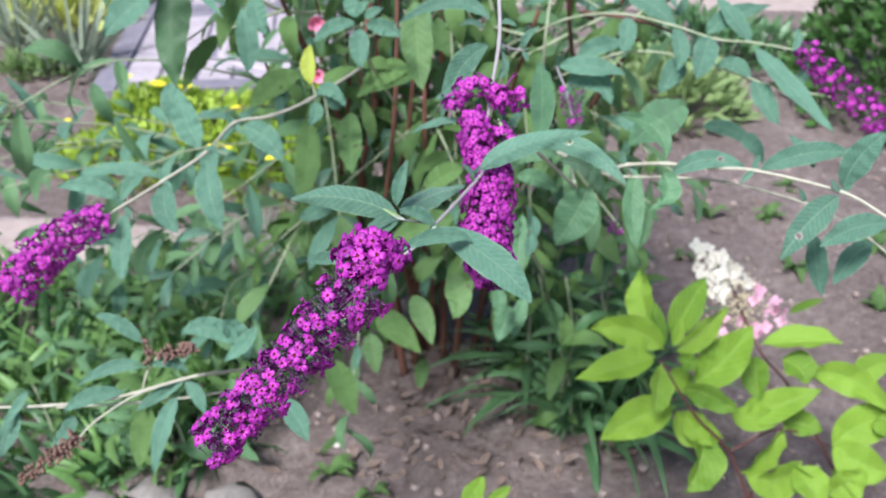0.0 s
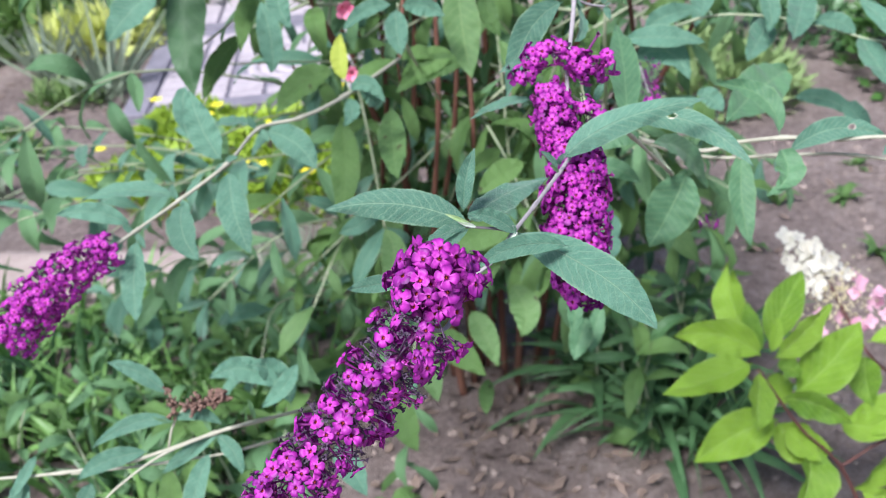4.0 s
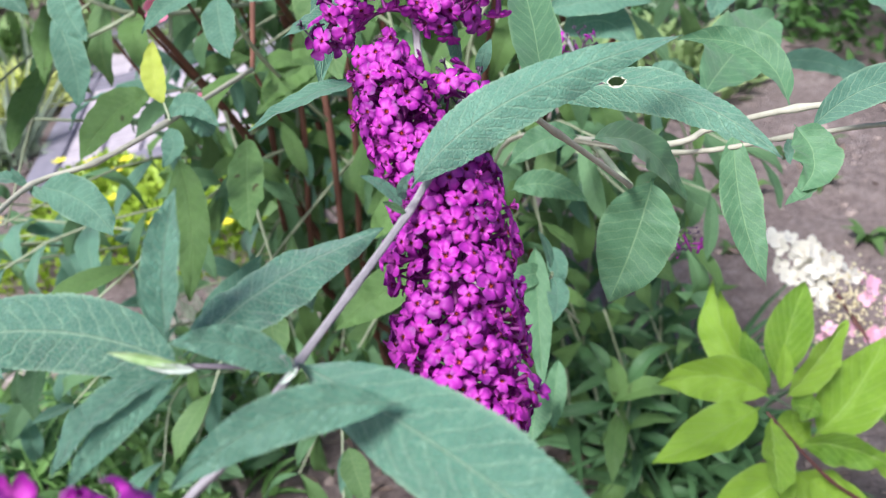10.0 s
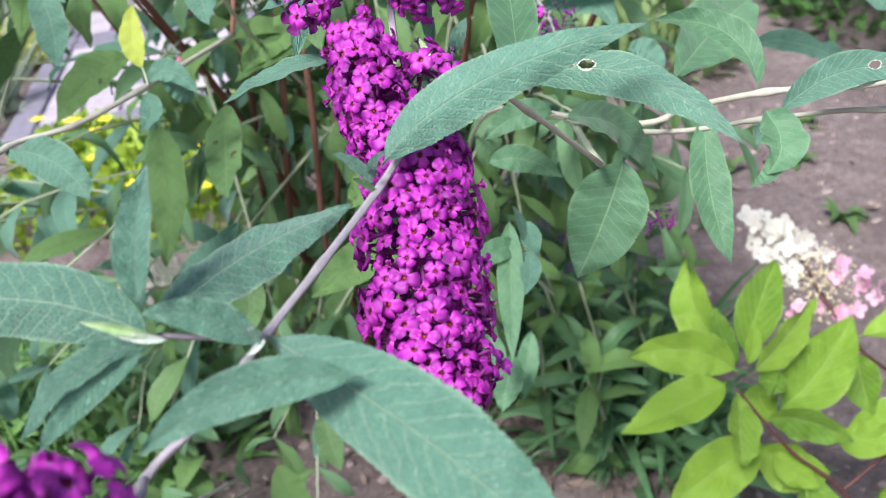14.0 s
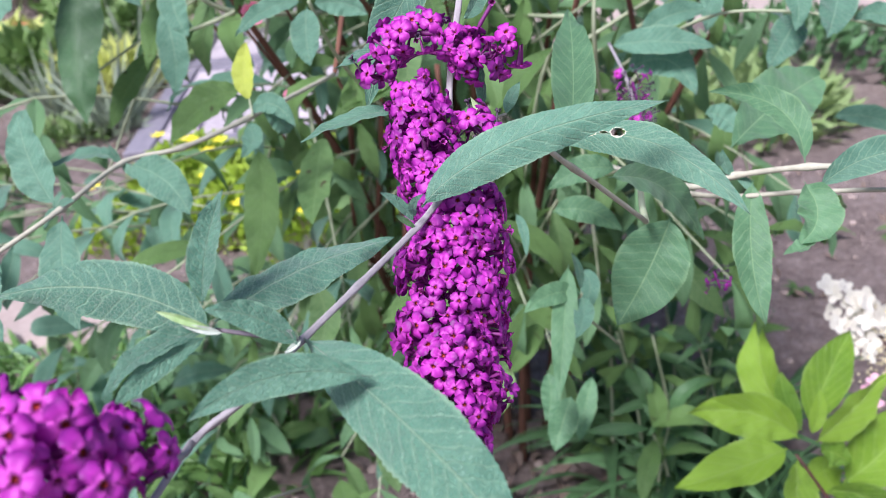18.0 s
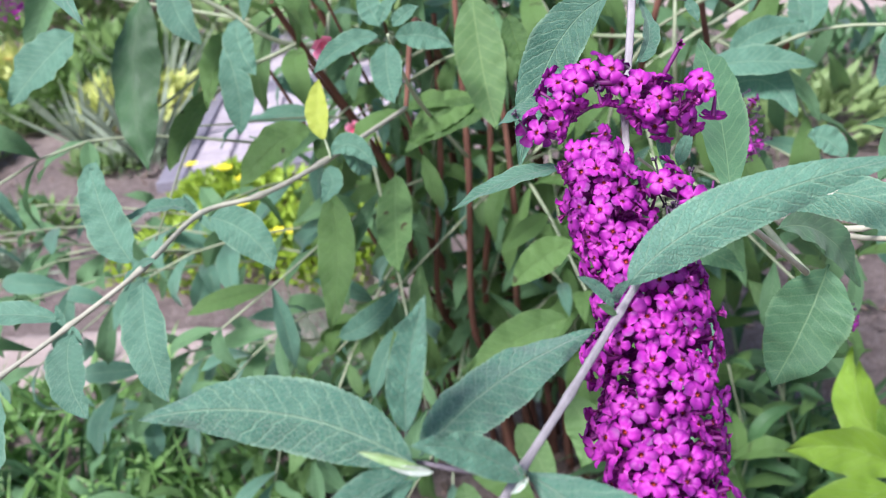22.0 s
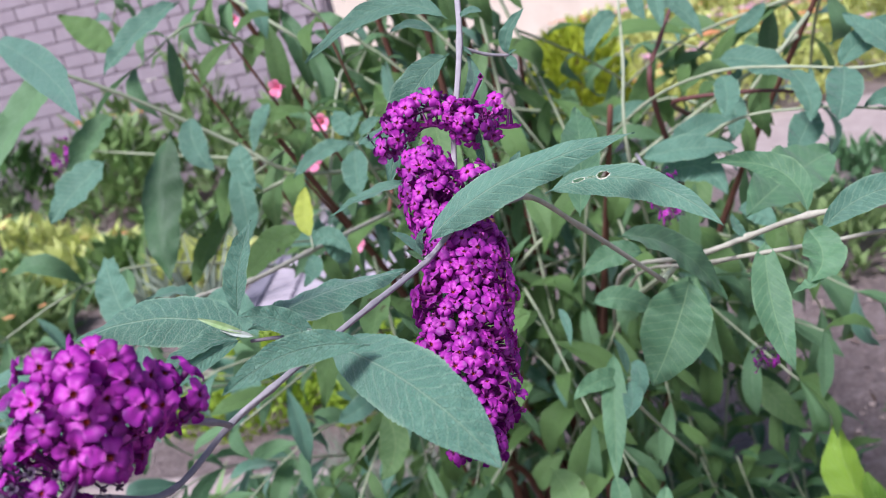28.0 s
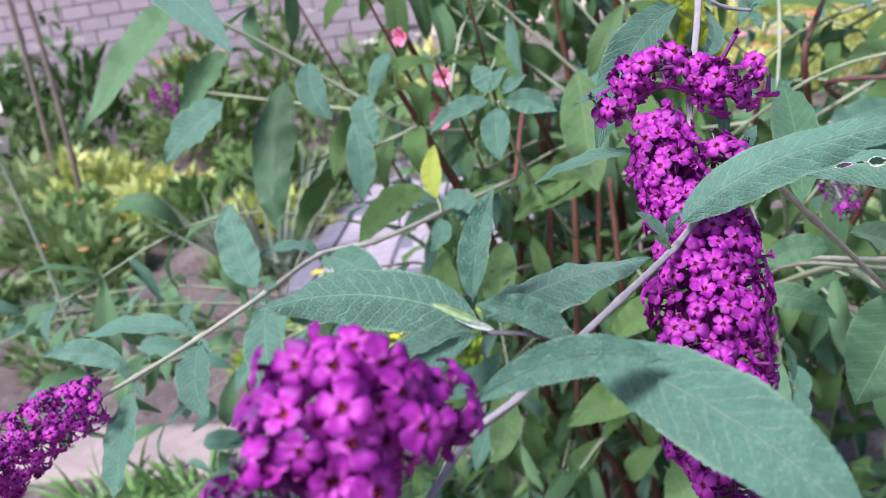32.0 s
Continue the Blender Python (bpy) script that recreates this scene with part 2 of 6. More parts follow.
M_STEM_GREEN = plain("pale_green_stem", (0.22, 0.27, 0.15), (0.4, 0.44, 0.3), 0.7, 90, 0.0003)
M_WOOD = plain("reddish_brown_bark", (0.05, 0.018, 0.012), (0.2, 0.085, 0.055), 0.85, 60, 0.001, stretch=(1, 1, 0.2))
M_PETAL, n, l, b = material("magenta_petal", 0.55)
tc = n.new("ShaderNodeTexCoord").outputs["Object"]
sep = n.new("ShaderNodeSeparateXYZ")
l.new(tc, sep.inputs[0])
rad = math_node(n, l, "SQRT", math_node(n, l, "ADD", math_node(n, l, "MULTIPLY", sep.outputs[0], sep.outputs[0]), math_node(n, l, "MULTIPLY", sep.outputs[1], sep.outputs[1])))
rad = math_node(n, l, "MULTIPLY_ADD", noise_tex(n, l, tc, 900.0, 2.0), 0.25, math_node(n, l, "MULTIPLY_ADD", rad, 240.0, -0.12))
# Pink highlight and dark rim put petal shading into the colour around the throat.
cr = ramp(n, (0.1, (0.13, 0.003, 0.06)), (0.32, (0.66, 0.08, 0.56)), (0.64, (0.53, 0.033, 0.46)), (0.95, (0.24, 0.008, 0.24)))
l.new(rad, cr.inputs[0])
dim = ramp(n, (0.0, (0.55, 0.5, 0.62)), (0.4, (0.95, 0.95, 0.95)), (1.0, (1.0, 1.0, 1.0)))
l.new(n.new("ShaderNodeObjectInfo").outputs["Random"], dim.inputs[0])
petal = mix_rgb(n, l, 1.0, cr.outputs[0], dim.outputs[0], "MULTIPLY")
l.new(petal, b.inputs["Base Color"])
tr = n.new("ShaderNodeBsdfTranslucent")
l.new(petal, tr.inputs[0])
mx = n.new("ShaderNodeMixShader")
mx.inputs[0].default_value = 0.26
l.new(b.outputs[0], mx.inputs[1])
l.new(tr.outputs[0], mx.inputs[2])
l.new(mx.outputs[0], n["Material Output"].inputs[0])
M_TUBE = plain("dark_purple_tube", (0.06, 0.004, 0.06), (0.2, 0.012, 0.17), 0.6, 200)
M_EYE = plain("dark_red_throat", (0.1, 0.004, 0.02), (0.4, 0.035, 0.025), 0.6, 300)
M_FADED = plain("faded_dark_floret", (0.014, 0.009, 0.02), (0.12, 0.07, 0.13), 0.75, 260)
M_DRY = plain("dry_brown_seed_head", (0.09, 0.05, 0.04), (0.3, 0.18, 0.14), 0.9, 150, 0.0005)
M_GRASS = plain("strap_grass", (0.04, 0.125, 0.03), (0.2, 0.37, 0.11), 0.45, 30, 0, 0.3, 0.6)
M_GRASS_DARK = plain("dark_strap_leaf", (0.022, 0.07, 0.028), (0.11, 0.23, 0.095), 0.45, 30, 0, 0.2, 0.5)
M_LIME = plain("yellow_green_stonecrop", (0.1, 0.2, 0.015), (0.36, 0.5, 0.05), 0.55, 50, 0, 0.2, 0.6)
M_FERN = plain("soft_pale_green_foliage", (0.06, 0.14, 0.04), (0.27, 0.38, 0.15), 0.6, 40, 0, 0.3, 0.6)
M_SILVER = plain("silvery_grey_foliage", (0.12, 0.17, 0.11), (0.32, 0.38, 0.28), 0.7, 40, 0, 0.2, 0.5)
M_PINK = plain("coral_pink_petal", (0.8, 0.1, 0.26), (0.95, 0.36, 0.52), 0.5, 60)
M_WHITE = plain("creamy_white_petal", (0.78, 0.74, 0.63), (0.92, 0.88, 0.8), 0.55, 80, 0.0005, 0.3)
M_CREAM = plain("cream_bud", (0.6, 0.5, 0.25), (0.8, 0.72, 0.5), 0.6, 80)
M_HPINK = plain("soft_pink_petal", (0.8, 0.32, 0.5), (0.92, 0.6, 0.72), 0.55, 80, 0.0005, 0.3)
M_HSTEM = plain("red_brown_stem", (0.05, 0.018, 0.018), (0.16, 0.06, 0.05), 0.6, 60)
M_YFLOWER = plain("yellow_petal", (0.75, 0.6, 0.01), (0.9, 0.8, 0.05), 0.5, 80)
M_LEAF_FAR = plain("mid_green_foliage", (0.05, 0.12, 0.03), (0.2, 0.32, 0.1), 0.55, 40, 0, 0.2, 0.6)
M_SHRUB = plain("dark_evergreen_leaf", (0.015, 0.05, 0.015), (0.07, 0.16, 0.04), 0.4, 40, 0, 0.15, 0.6)
M_THUJA = plain("yellow_green_scale_foliage", (0.12, 0.2, 0.01), (0.45, 0.52, 0.03), 0.6, 30, 0, 0.2, 0.6)
# Yellow-green kept very light: the far bed's sunshine is put into it.
M_BED = plain("light_bedding_foliage", (0.24, 0.33, 0.06), (0.68, 0.72, 0.25), 0.55, 30, 0, 0.3, 0.6)
M_ORANGE = plain("orange_petal", (0.7, 0.22, 0.08), (0.9, 0.5, 0.25), 0.55, 60, 0, 0.3)
M_SAND = plain("pale_pinkish_path_sand", (0.24, 0.18, 0.165), (0.46, 0.38, 0.35), 0.95, 14, 0.004)
M_PAVE = plain("lilac_grey_concrete", (0.3, 0.26, 0.29), (0.5, 0.44, 0.48), 0.85, 30, 0.001)
M_PAVE_DARK = plain("dark_slate_frame", (0.12, 0.11, 0.14), (0.26, 0.24, 0.29), 0.8, 30, 0.001)
M_WALL = plain("pale_pink_block", (0.27, 0.215, 0.24), (0.39, 0.325, 0.358), 0.9, 8, 0.002)
M_MORTAR = plain("grey_mortar", (0.255, 0.2, 0.225), (0.355, 0.295, 0.32), 0.95, 30, 0.002)
M_CREAM_WALL = plain("cream_render", (0.6, 0.5, 0.4), (0.8, 0.7, 0.58), 0.95, 3, 0.003)
M_CLOD = plain("soil_clod", (0.17, 0.125, 0.11), (0.42, 0.335, 0.3), 0.95, 60, 0.002)
M_STONE = plain("grey_stone", (0.12, 0.105, 0.1), (0.36, 0.32, 0.3), 0.95, 45, 0.006)
M_LITTER = plain("dry_leaf_litter", (0.08, 0.055, 0.045), (0.25, 0.18, 0.145), 0.9, 60, 0.001)
M_STAKE = plain("weathered_wood", (0.1, 0.08, 0.065), (0.26, 0.21, 0.17), 0.9, 20, 0.001)
M_YOUNG = plain("pale_young_shoot", (0.2, 0.36, 0.1), (0.5, 0.62, 0.36), 0.7, 120)
M_WOOLLY = plain("white_woolly_bud", (0.34, 0.4, 0.33), (0.6, 0.64, 0.57), 0.9, 300, 0.0003)


# ---- builders ----
VIEW = Vector((0.0, -0.8, 0.6))


def mesh_object(name, verts, faces, mat, parent=None, label="", uvs=None, smooth=True, mat_ids=None):
    me = bpy.data.meshes.new(name)
    me.from_pydata(verts, [], faces)
    for mt in mat if isinstance(mat, (list, tuple)) else (mat,):
        me.materials.append(mt)
    if uvs:
        lay = me.uv_layers.new(name="UVMap")
        for lp in me.loops:
            lay.data[lp.index].uv = uvs[lp.vertex_index]
    if mat_ids:
        me.polygons.foreach_set("material_index", mat_ids)
    if smooth:
        me.polygons.foreach_set("use_smooth", [True] * len(me.polygons))
    me.update()
    ob = new(name, me)
    if parent:
        ob.parent = parent
    if label:
        ob["label"] = label
    return ob


def thing(name, at, label, category, group="", kind=""):
    e = new(name)
    e.empty_display_size = 0.05
    e.location = at
    tagged(e, label, category, group, kind)
    return e


def put(ob, parent):
    """Parent an object whose mesh is in world coordinates."""
    ob.parent = parent
    root = parent
    shift = Vector((0, 0, 0))
    while root:
        shift += root.location
        root = root.parent
    ob.location = -shift
    return ob


def bezier(a, m, b, t):
    """Point and way on the parabola from a to b that passes m at its middle."""
    c = 2 * m - 0.5 * (a + b)
    p = (1 - t) ** 2 * a + 2 * t * (1 - t) * c + t * t * b
    d = 2 * (1 - t) * (c - a) + 2 * t * (b - c)
    return p, d.normalized()


def blade(base, mid, tip, width, face=VIEW, roll=0.0, fold=0.25, wave=0.05, segs=72, full=0.44, stalk=0.04, seed=0, taper=0.95, tooth=0.035):
    """Verts, faces and uvs of one leaf: midrib from base by mid to tip, broadest at full, folded along the midrib."""
    rng = random.Random(seed)
    base, mid, tip = Vector(base), Vector(mid), Vector(tip)
    b_exp = taper
    a_exp = b_exp * full / (1 - full)
    top = full ** a_exp * (1 - full) ** b_exp
    cols = (-1.0, -0.62, -0.25, 0.0, 0.25, 0.62, 1.0)
    verts, uvs, faces = [], [], []
    ph1, ph2 = rng.uniform(0, 6), rng.uniform(0, 6)
    for i in range(segs + 1):
        u = i / segs
        p, d = bezier(base, mid, tip, u)
        f = Vector(face)
        nrm = (f - f.dot(d) * d).normalized()
        nrm = (Matrix.Rotation(radians(roll), 3, d) @ nrm)
        side = d.cross(nrm)
        s = max(0.0, (u - stalk) / (1 - stalk))
        w = 0.5 * width * (s ** a_exp * (1 - s) ** b_exp / top) + 0.02 * width * (1 - u)
        if 0.08 < u < 0.97:
            w *= 1 - tooth * (0.4 + 0.9 * rng.random()) * (i % 2)
            w *= 1 + 0.035 * noise.noise(Vector((u * 9, seed, 0.5)))
        for c in cols:
            lift = fold * abs(c) * w + wave * width * abs(c) ** 2 * math.sin(u * 17 + (ph1 if c < 0 else ph2)) * (0.4 + u)
            lift += 0.85 * tooth * width * math.sin(u * 38 + abs(c) * 3) * abs(c) + 0.05 * width * noise.noise(Vector((u * 7, c * 1.6, seed * 1.7)))
            verts.append(p + side * (c * w) + nrm * lift)
            uvs.append((u, 0.5 + 0.5 * c * (w / (0.5 * width) * 0.7 + 0.3 if width else 1)))
    k = len(cols)
    for i in range(segs):
        for j in range(k - 1):
            q = i * k + j
            faces.append((q, q + 1, q + k + 1, q + k))
    return verts, faces, uvs


LEAF_COUNT = [0]


def leaf(parent, base, mid, tip, width, mat=None, face=VIEW, roll=0.0, name="leaf", label="", **kw):
    LEAF_COUNT[0] += 1
    v, f, uv = blade(base, mid, tip, width, face, roll, seed=LEAF_COUNT[0], **kw)
    return put(mesh_object(name, v, f, mat or M_LEAF, None, label, uv), parent)


def spline(pts, per=6):
    """Smooth points through the given ones (Catmull-Rom)."""
    pts = [Vector(p) for p in pts]
    ext = [2 * pts[0] - pts[1]] + pts + [2 * pts[-1] - pts[-2]]
    out = []
    for i in range(len(pts) - 1):
        p0, p1, p2, p3 = ext[i : i + 4]
        for k in range(per):
            t = k / per
            out.append(0.5 * (2 * p1 + (p2 - p0) * t + (2 * p0 - 5 * p1 + 4 * p2 - p3) * t * t + (3 * p1 - p0 - 3 * p2 + p3) * t ** 3))
    out.append(pts[-1])
    return out


def tube_data(pts, r0, r1, sides=8, per=6, nodes=0.0, square=0.0):
    """A tapering tube through the points, a little swollen at the given ones."""
    line = spline(pts, per)
    verts, faces = [], []
    ref = Vector((0.3, 0.5, 0.8))
    n = len(line)
    for i, p in enumerate(line):
        d = (line[min(i + 1, n - 1)] - line[max(i - 1, 0)]).normalized()
        a = d.cross(ref).normalized()
        b = d.cross(a)
        r = r0 + (r1 - r0) * i / (n - 1)
        if nodes and i % per == 0 and 0 < i < n - 1:
            r *= 1 + nodes
        for k in range(sides):
            w = 2 * math.pi * k / sides
            q = r * (1 + square * math.cos(4 * w))
            verts.append(p + a * (q * math.cos(w)) + b * (q * math.sin(w)))
    for i in range(n - 1):
        for k in range(sides):
            q = i * sides
            faces.append((q + k, q + (k + 1) % sides, q + sides + (k + 1) % sides, q + sides + k))
    faces.append(tuple(range(sides))[::-1])
    faces.append(tuple((n - 1) * sides + k for k in range(sides)))
    return verts, faces


def stem(parent, pts, r0, r1, mat=None, name="stem", label="", sides=8, per=6, nodes=0.25, square=0.0):
    v, f = tube_data(pts, r0, r1, sides, per, nodes, square)
    return put(mesh_object(name, v, f, mat or M_STEM, None, label), parent)


def floret_data(size, openness=1.0, seed=0, tube=0.007):
    """A floret that faces +z with its throat at the origin: four round lobes, grown together at their feet, and a tube below."""
    rng = random.Random(seed)
    verts, faces, ids = [], [], []
    r = size / 2
    eye = r * 0.15
    n = 32
    tilt = [(1 - openness) * 1.2 + rng.uniform(-0.2, 0.25) for _ in range(4)]
    long = [rng.uniform(0.88, 1.08) for _ in range(4)]
    verts.append((0, 0, -0.0012))
    for ring, q in enumerate((0.0, 0.45, 0.8, 1.0)):
        for k in range(n):
            w = 2 * math.pi * k / n
            lobe = int((w + math.pi / 4) / (math.pi / 2)) % 4
            off = abs((w + math.pi / 4) % (math.pi / 2) - math.pi / 4) / (math.pi / 4)
            reach = r * long[lobe] * (1.0 - 0.24 * off ** 3 - (0.34 if off > 0.95 else 0.0)) * (1 + (rng.uniform(-0.06, 0.04) if ring == 3 else 0))
            d = eye + (reach - eye) * q
            z = 0.16 * r * math.sin(q * 3.1) - 0.26 * r * q * q + (0.09 * r * rng.uniform(-1, 1) * q if ring > 1 else 0) + 0.16 * r * off * q
            a = tilt[lobe] * min(1.0, q * 1.3)
            x = d * math.cos(a) - z * math.sin(a)
            z = d * math.sin(a) * (1 if q else 0) + z * math.cos(a)
            verts.append((x * math.cos(w), x * math.sin(w), z))
    for k in range(n):
        faces.append((0, 1 + k, 1 + (k + 1) % n))
        ids.append(1)
    for ring in range(3):
        for k in range(n):
            a, b = 1 + ring * n + k, 1 + ring * n + (k + 1) % n
            faces.append((a, b, b + n, a + n))
            ids.append(0)
    s = len(verts)
    for zz, rr in ((-0.0003, eye * 1.25), (-tube * 0.6, eye * 0.85), (-tube, eye * 0.5)):
        for k in range(6):
            w = 2 * math.pi * k / 6
            verts.append((rr * math.cos(w), rr * math.sin(w), zz))
    for lv in range(2):
        for k in range(6):
            a = s + lv * 6 + k
            b = s + lv * 6 + (k + 1) % 6
            faces.append((a, b, b + 6, a + 6))
            ids.append(2)
    return verts, faces, ids


def mesh_only(name, data, mats):
    v, f, ids = data
    me = bpy.data.meshes.new(name)
    me.from_pydata(v, [], f)
    for mt in mats:
        me.materials.append(mt)
    me.polygons.foreach_set("material_index", ids)
    me.polygons.foreach_set("use_smooth", [True] * len(me.polygons))
    me.update()
    return me


FLORETS = [mesh_only("floret", floret_data(0.0082, o, i), (M_PETAL, M_EYE, M_TUBE)) for i, o in enumerate((1.0, 0.94, 0.86, 0.97, 0.8, 0.6))]
CLOSED = [mesh_only("floret_bud", floret_data(0.005, 0.1, 20 + i), (M_PETAL, M_TUBE, M_TUBE)) for i in range(2)]
FADED = [mesh_only("withered_floret", floret_data(0.0042, 0.12, 30 + i, 0.0085), (M_FADED, M_FADED, M_FADED)) for i in range(3)]


def panicle(shrub, axis, radius, count, label, seed=1, faded=lambda u: 0.0, front=Vector((0, -0.8, 0.6)), near=300, gap=0.0052, scale=1.0, keep=lambda u, rng: True, loose=0.45, patchy=0.0):
    """A flower spike along the axis points; radius(u) gives its half width. Florets sit in small tufts all round it."""
    rng = random.Random(seed)
    line = spline(axis, 10)
    n = len(line)
    head = put(mesh_object("flower_panicle", *tube_data(axis, 0.0013, 0.0007, 6, 10), M_TUBE, None, label), shrub)
    placed, rest_v, rest_f, rest_i = [], [], [], []
    tries = 0
    spots = []
    while len(spots) < count and tries < count * 30:
        tries += 1
        u = rng.random()
        i = min(n - 2, int(u * (n - 1)))
        p = line[i].lerp(line[i + 1], u * (n - 1) - i)
        d = (line[i + 1] - line[i]).normalized()
        a = d.cross(Vector((0.2, 0.9, 0.3))).normalized()
        b = d.cross(a)
        w = rng.uniform(0, 2 * math.pi)
        out = a * math.cos(w) + b * math.sin(w)
        r = radius(u)
        if rng.random() > r / 0.024 or not keep(u, rng):
            continue
        r *= 1 + 0.16 * math.sin(u * 46 + 2.2 * math.sin(w * 2)) + rng.uniform(-0.16, 0.06)
        q = p + out * r + d * rng.uniform(-0.002, 0.002)
        g = gap(u) if callable(gap) else gap
        if any((q - s[0]).length_squared < g * g for s in spots):
            continue
        spots.append((q, (out + d * rng.uniform(-0.5, 0.4) + Vector([rng.uniform(-loose, loose) for _ in range(3)])).normalized(), u, out))
    spots.sort(key=lambda s: -s[3].dot(front))
    for k, (q, way, u, out) in enumerate(spots):
        if rng.random() < faded(u) + patchy * noise.noise(q * 130):
            me = rng.choice(FADED)
            size = rng.uniform(0.8, 1.2)
        elif rng.random() < 0.08:
            me, size = rng.choice(CLOSED), rng.uniform(0.8, 1.1)
        else:
            me, size = rng.choice(FLORETS), scale * rng.uniform(0.78, 1.14)
        m = Matrix.Translation(q) @ way.to_track_quat("Z", "Y").to_matrix().to_4x4() @ Matrix.Rotation(rng.uniform(0, 6.28), 4, "Z") @ Matrix.Scale(size, 4)
        if k < near:
            ob = new(me.name.split(".")[0], me)
            ob.parent = head
            ob.matrix_local = Matrix.Translation(-Vector((0, 0, 0))) @ m
            placed.append(ob)
        else:
            o = len(rest_v)
            rest_v += [m @ v.co for v in me.vertices]
            rest_f += [tuple(o + i for i in pl.vertices) for pl in me.polygons]
            rest_i += [(pl.material_index if me in FLORETS or me in CLOSED else 3) for pl in me.polygons]
    if rest_v:
        r = mesh_object("florets_behind", rest_v, rest_f, (M_PETAL, M_EYE, M_TUBE, M_FADED), None, "", None, True, rest_i)
        r["kind"] = "stuff"
        r.parent = head
    # short side stalks from the spine
    sv, sf = [], []
    for k in range(0, len(spots), 7):
        q, way, u, out = spots[k]
        i = min(n - 1, int(u * (n - 1)))
        v, f = tube_data([line[i], line[i].lerp(q, 0.5), q - way * 0.006], 0.0005, 0.0004, 5, 2)
        o = len(sv)
        sv += v
        sf += [tuple(o + x for x in ff) for ff in f]
    r = mesh_object("flower_stalk", sv, sf, M_TUBE)
    r["kind"] = "stuff"
    r.parent = head
    return head


def unit_leaf(name, mat, length=0.1, width=0.026, droop=0.25, fold=0.3, seed=0, full=0.44, segs=8):
    """A shared leaf mesh: base at the origin, tip along +y, upper face to +z."""
    v, f, uv = blade((0, 0, 0), (0, length * 0.52, length * droop * 0.3), (0, length * (1 - droop * 0.3), -length * droop * 0.35), width, (0, 0, 1), 0, fold, 0.05, segs, full, 0.06, seed)
    me = bpy.data.meshes.new(name)
    me.from_pydata(v, [], f)
    me.materials.append(mat)
    lay = me.uv_layers.new(name="UVMap")
    for lp in me.loops:
        lay.data[lp.index].uv = uv[lp.vertex_index]
    me.polygons.foreach_set("use_smooth", [True] * len(me.polygons))
    me.update()
    return me


LEAVES = {
    "young": [unit_leaf("leaf", M_LEAF, 0.1, 0.022 + 0.002 * k, 0.15 + 0.15 * k, 0.3, 40 + k) for k in range(4)],
    "mid": [unit_leaf("leaf", M_LEAF_MID, 0.1, 0.022 + 0.002 * k, 0.15 + 0.18 * k, 0.3, 45 + k) for k in range(4)],
    "old": [unit_leaf("leaf", M_LEAF_OLD, 0.1, 0.023 + 0.0025 * k, 0.2 + 0.18 * k, 0.25, 50 + k) for k in range(4)],
    "deep": [unit_leaf("leaf", M_LEAF_DEEP, 0.1, 0.015 + 0.002 * k, 0.3 + 0.2 * k, 0.35, 65 + k) for k in range(3)],
    "eaten": [unit_leaf("leaf", M_LEAF_EATEN, 0.1, 0.03, 0.3, 0.2, 60 + k) for k in range(2)],
}


def hang_leaf(parent, me, at, way, face, size, name="leaf"):
    if -0.42 < at[0] < -0.29 and 1.1 < at[1] < 1.45 and 0.66 < at[2] < 0.86:
        return None  # the bush is open here, with the paving behind
    d = Vector(way).normalized()
    n = Vector(face)
    n = (n - n.dot(d) * d).normalized()
    s = d.cross(n)
    m = Matrix((s, d, n)).transposed().to_4x4()
    m.translation = Vector(at)
    ob = new(name, me)
    ob.parent = parent
    shift, root = Vector((0, 0, 0)), parent
    while root:
        shift += root.location
        root = root.parent
    ob.matrix_local = Matrix.Translation(-shift) @ m @ Matrix.Scale(size, 4)
    return ob


def twig(parent, pts, r0, r1, gap, size, kinds, rng, mat=None, skip=0.15, droop=0.5):
    """A leafy twig: pairs of leaves along it, every pair turned a quarter from the last."""
    stem(parent, pts, r0, r1, mat or M_STEM_GREEN, "twig", sides=6, per=4, nodes=0.2)
    line = spline(pts, 8)
    run, turn = 0.0, rng.uniform(0, 3)
    for i in range(1, len(line)):
        step = line[i] - line[i - 1]
        run += step.length
        last = i == len(line) - 1
        if run < gap and not last:
            continue
        run = 0.0
        d = step.normalized()
        a = d.cross(Vector((0.1, 0.2, 1.0))).normalized()
        b = d.cross(a)
        turn += 1.57 + rng.uniform(-0.3, 0.3)
        for s in (0, math.pi):
            if rng.random() < skip and not last:
                continue
            out = a * math.cos(turn + s) + b * math.sin(turn + s)
            way = out * rng.uniform(0.6, 1.0) + d * rng.uniform(0.3, 0.9) + Vector((0, 0, -droop * rng.uniform(0.2, 1.4)))
            face = Vector((rng.uniform(-0.5, 0.5), rng.uniform(-0.9, 0.1), rng.uniform(0.5, 1.0)))
            hang_leaf(parent, rng.choice(LEAVES[rng.choice(kinds)]), line[i], way, face, size * rng.uniform(0.6, 1.2))


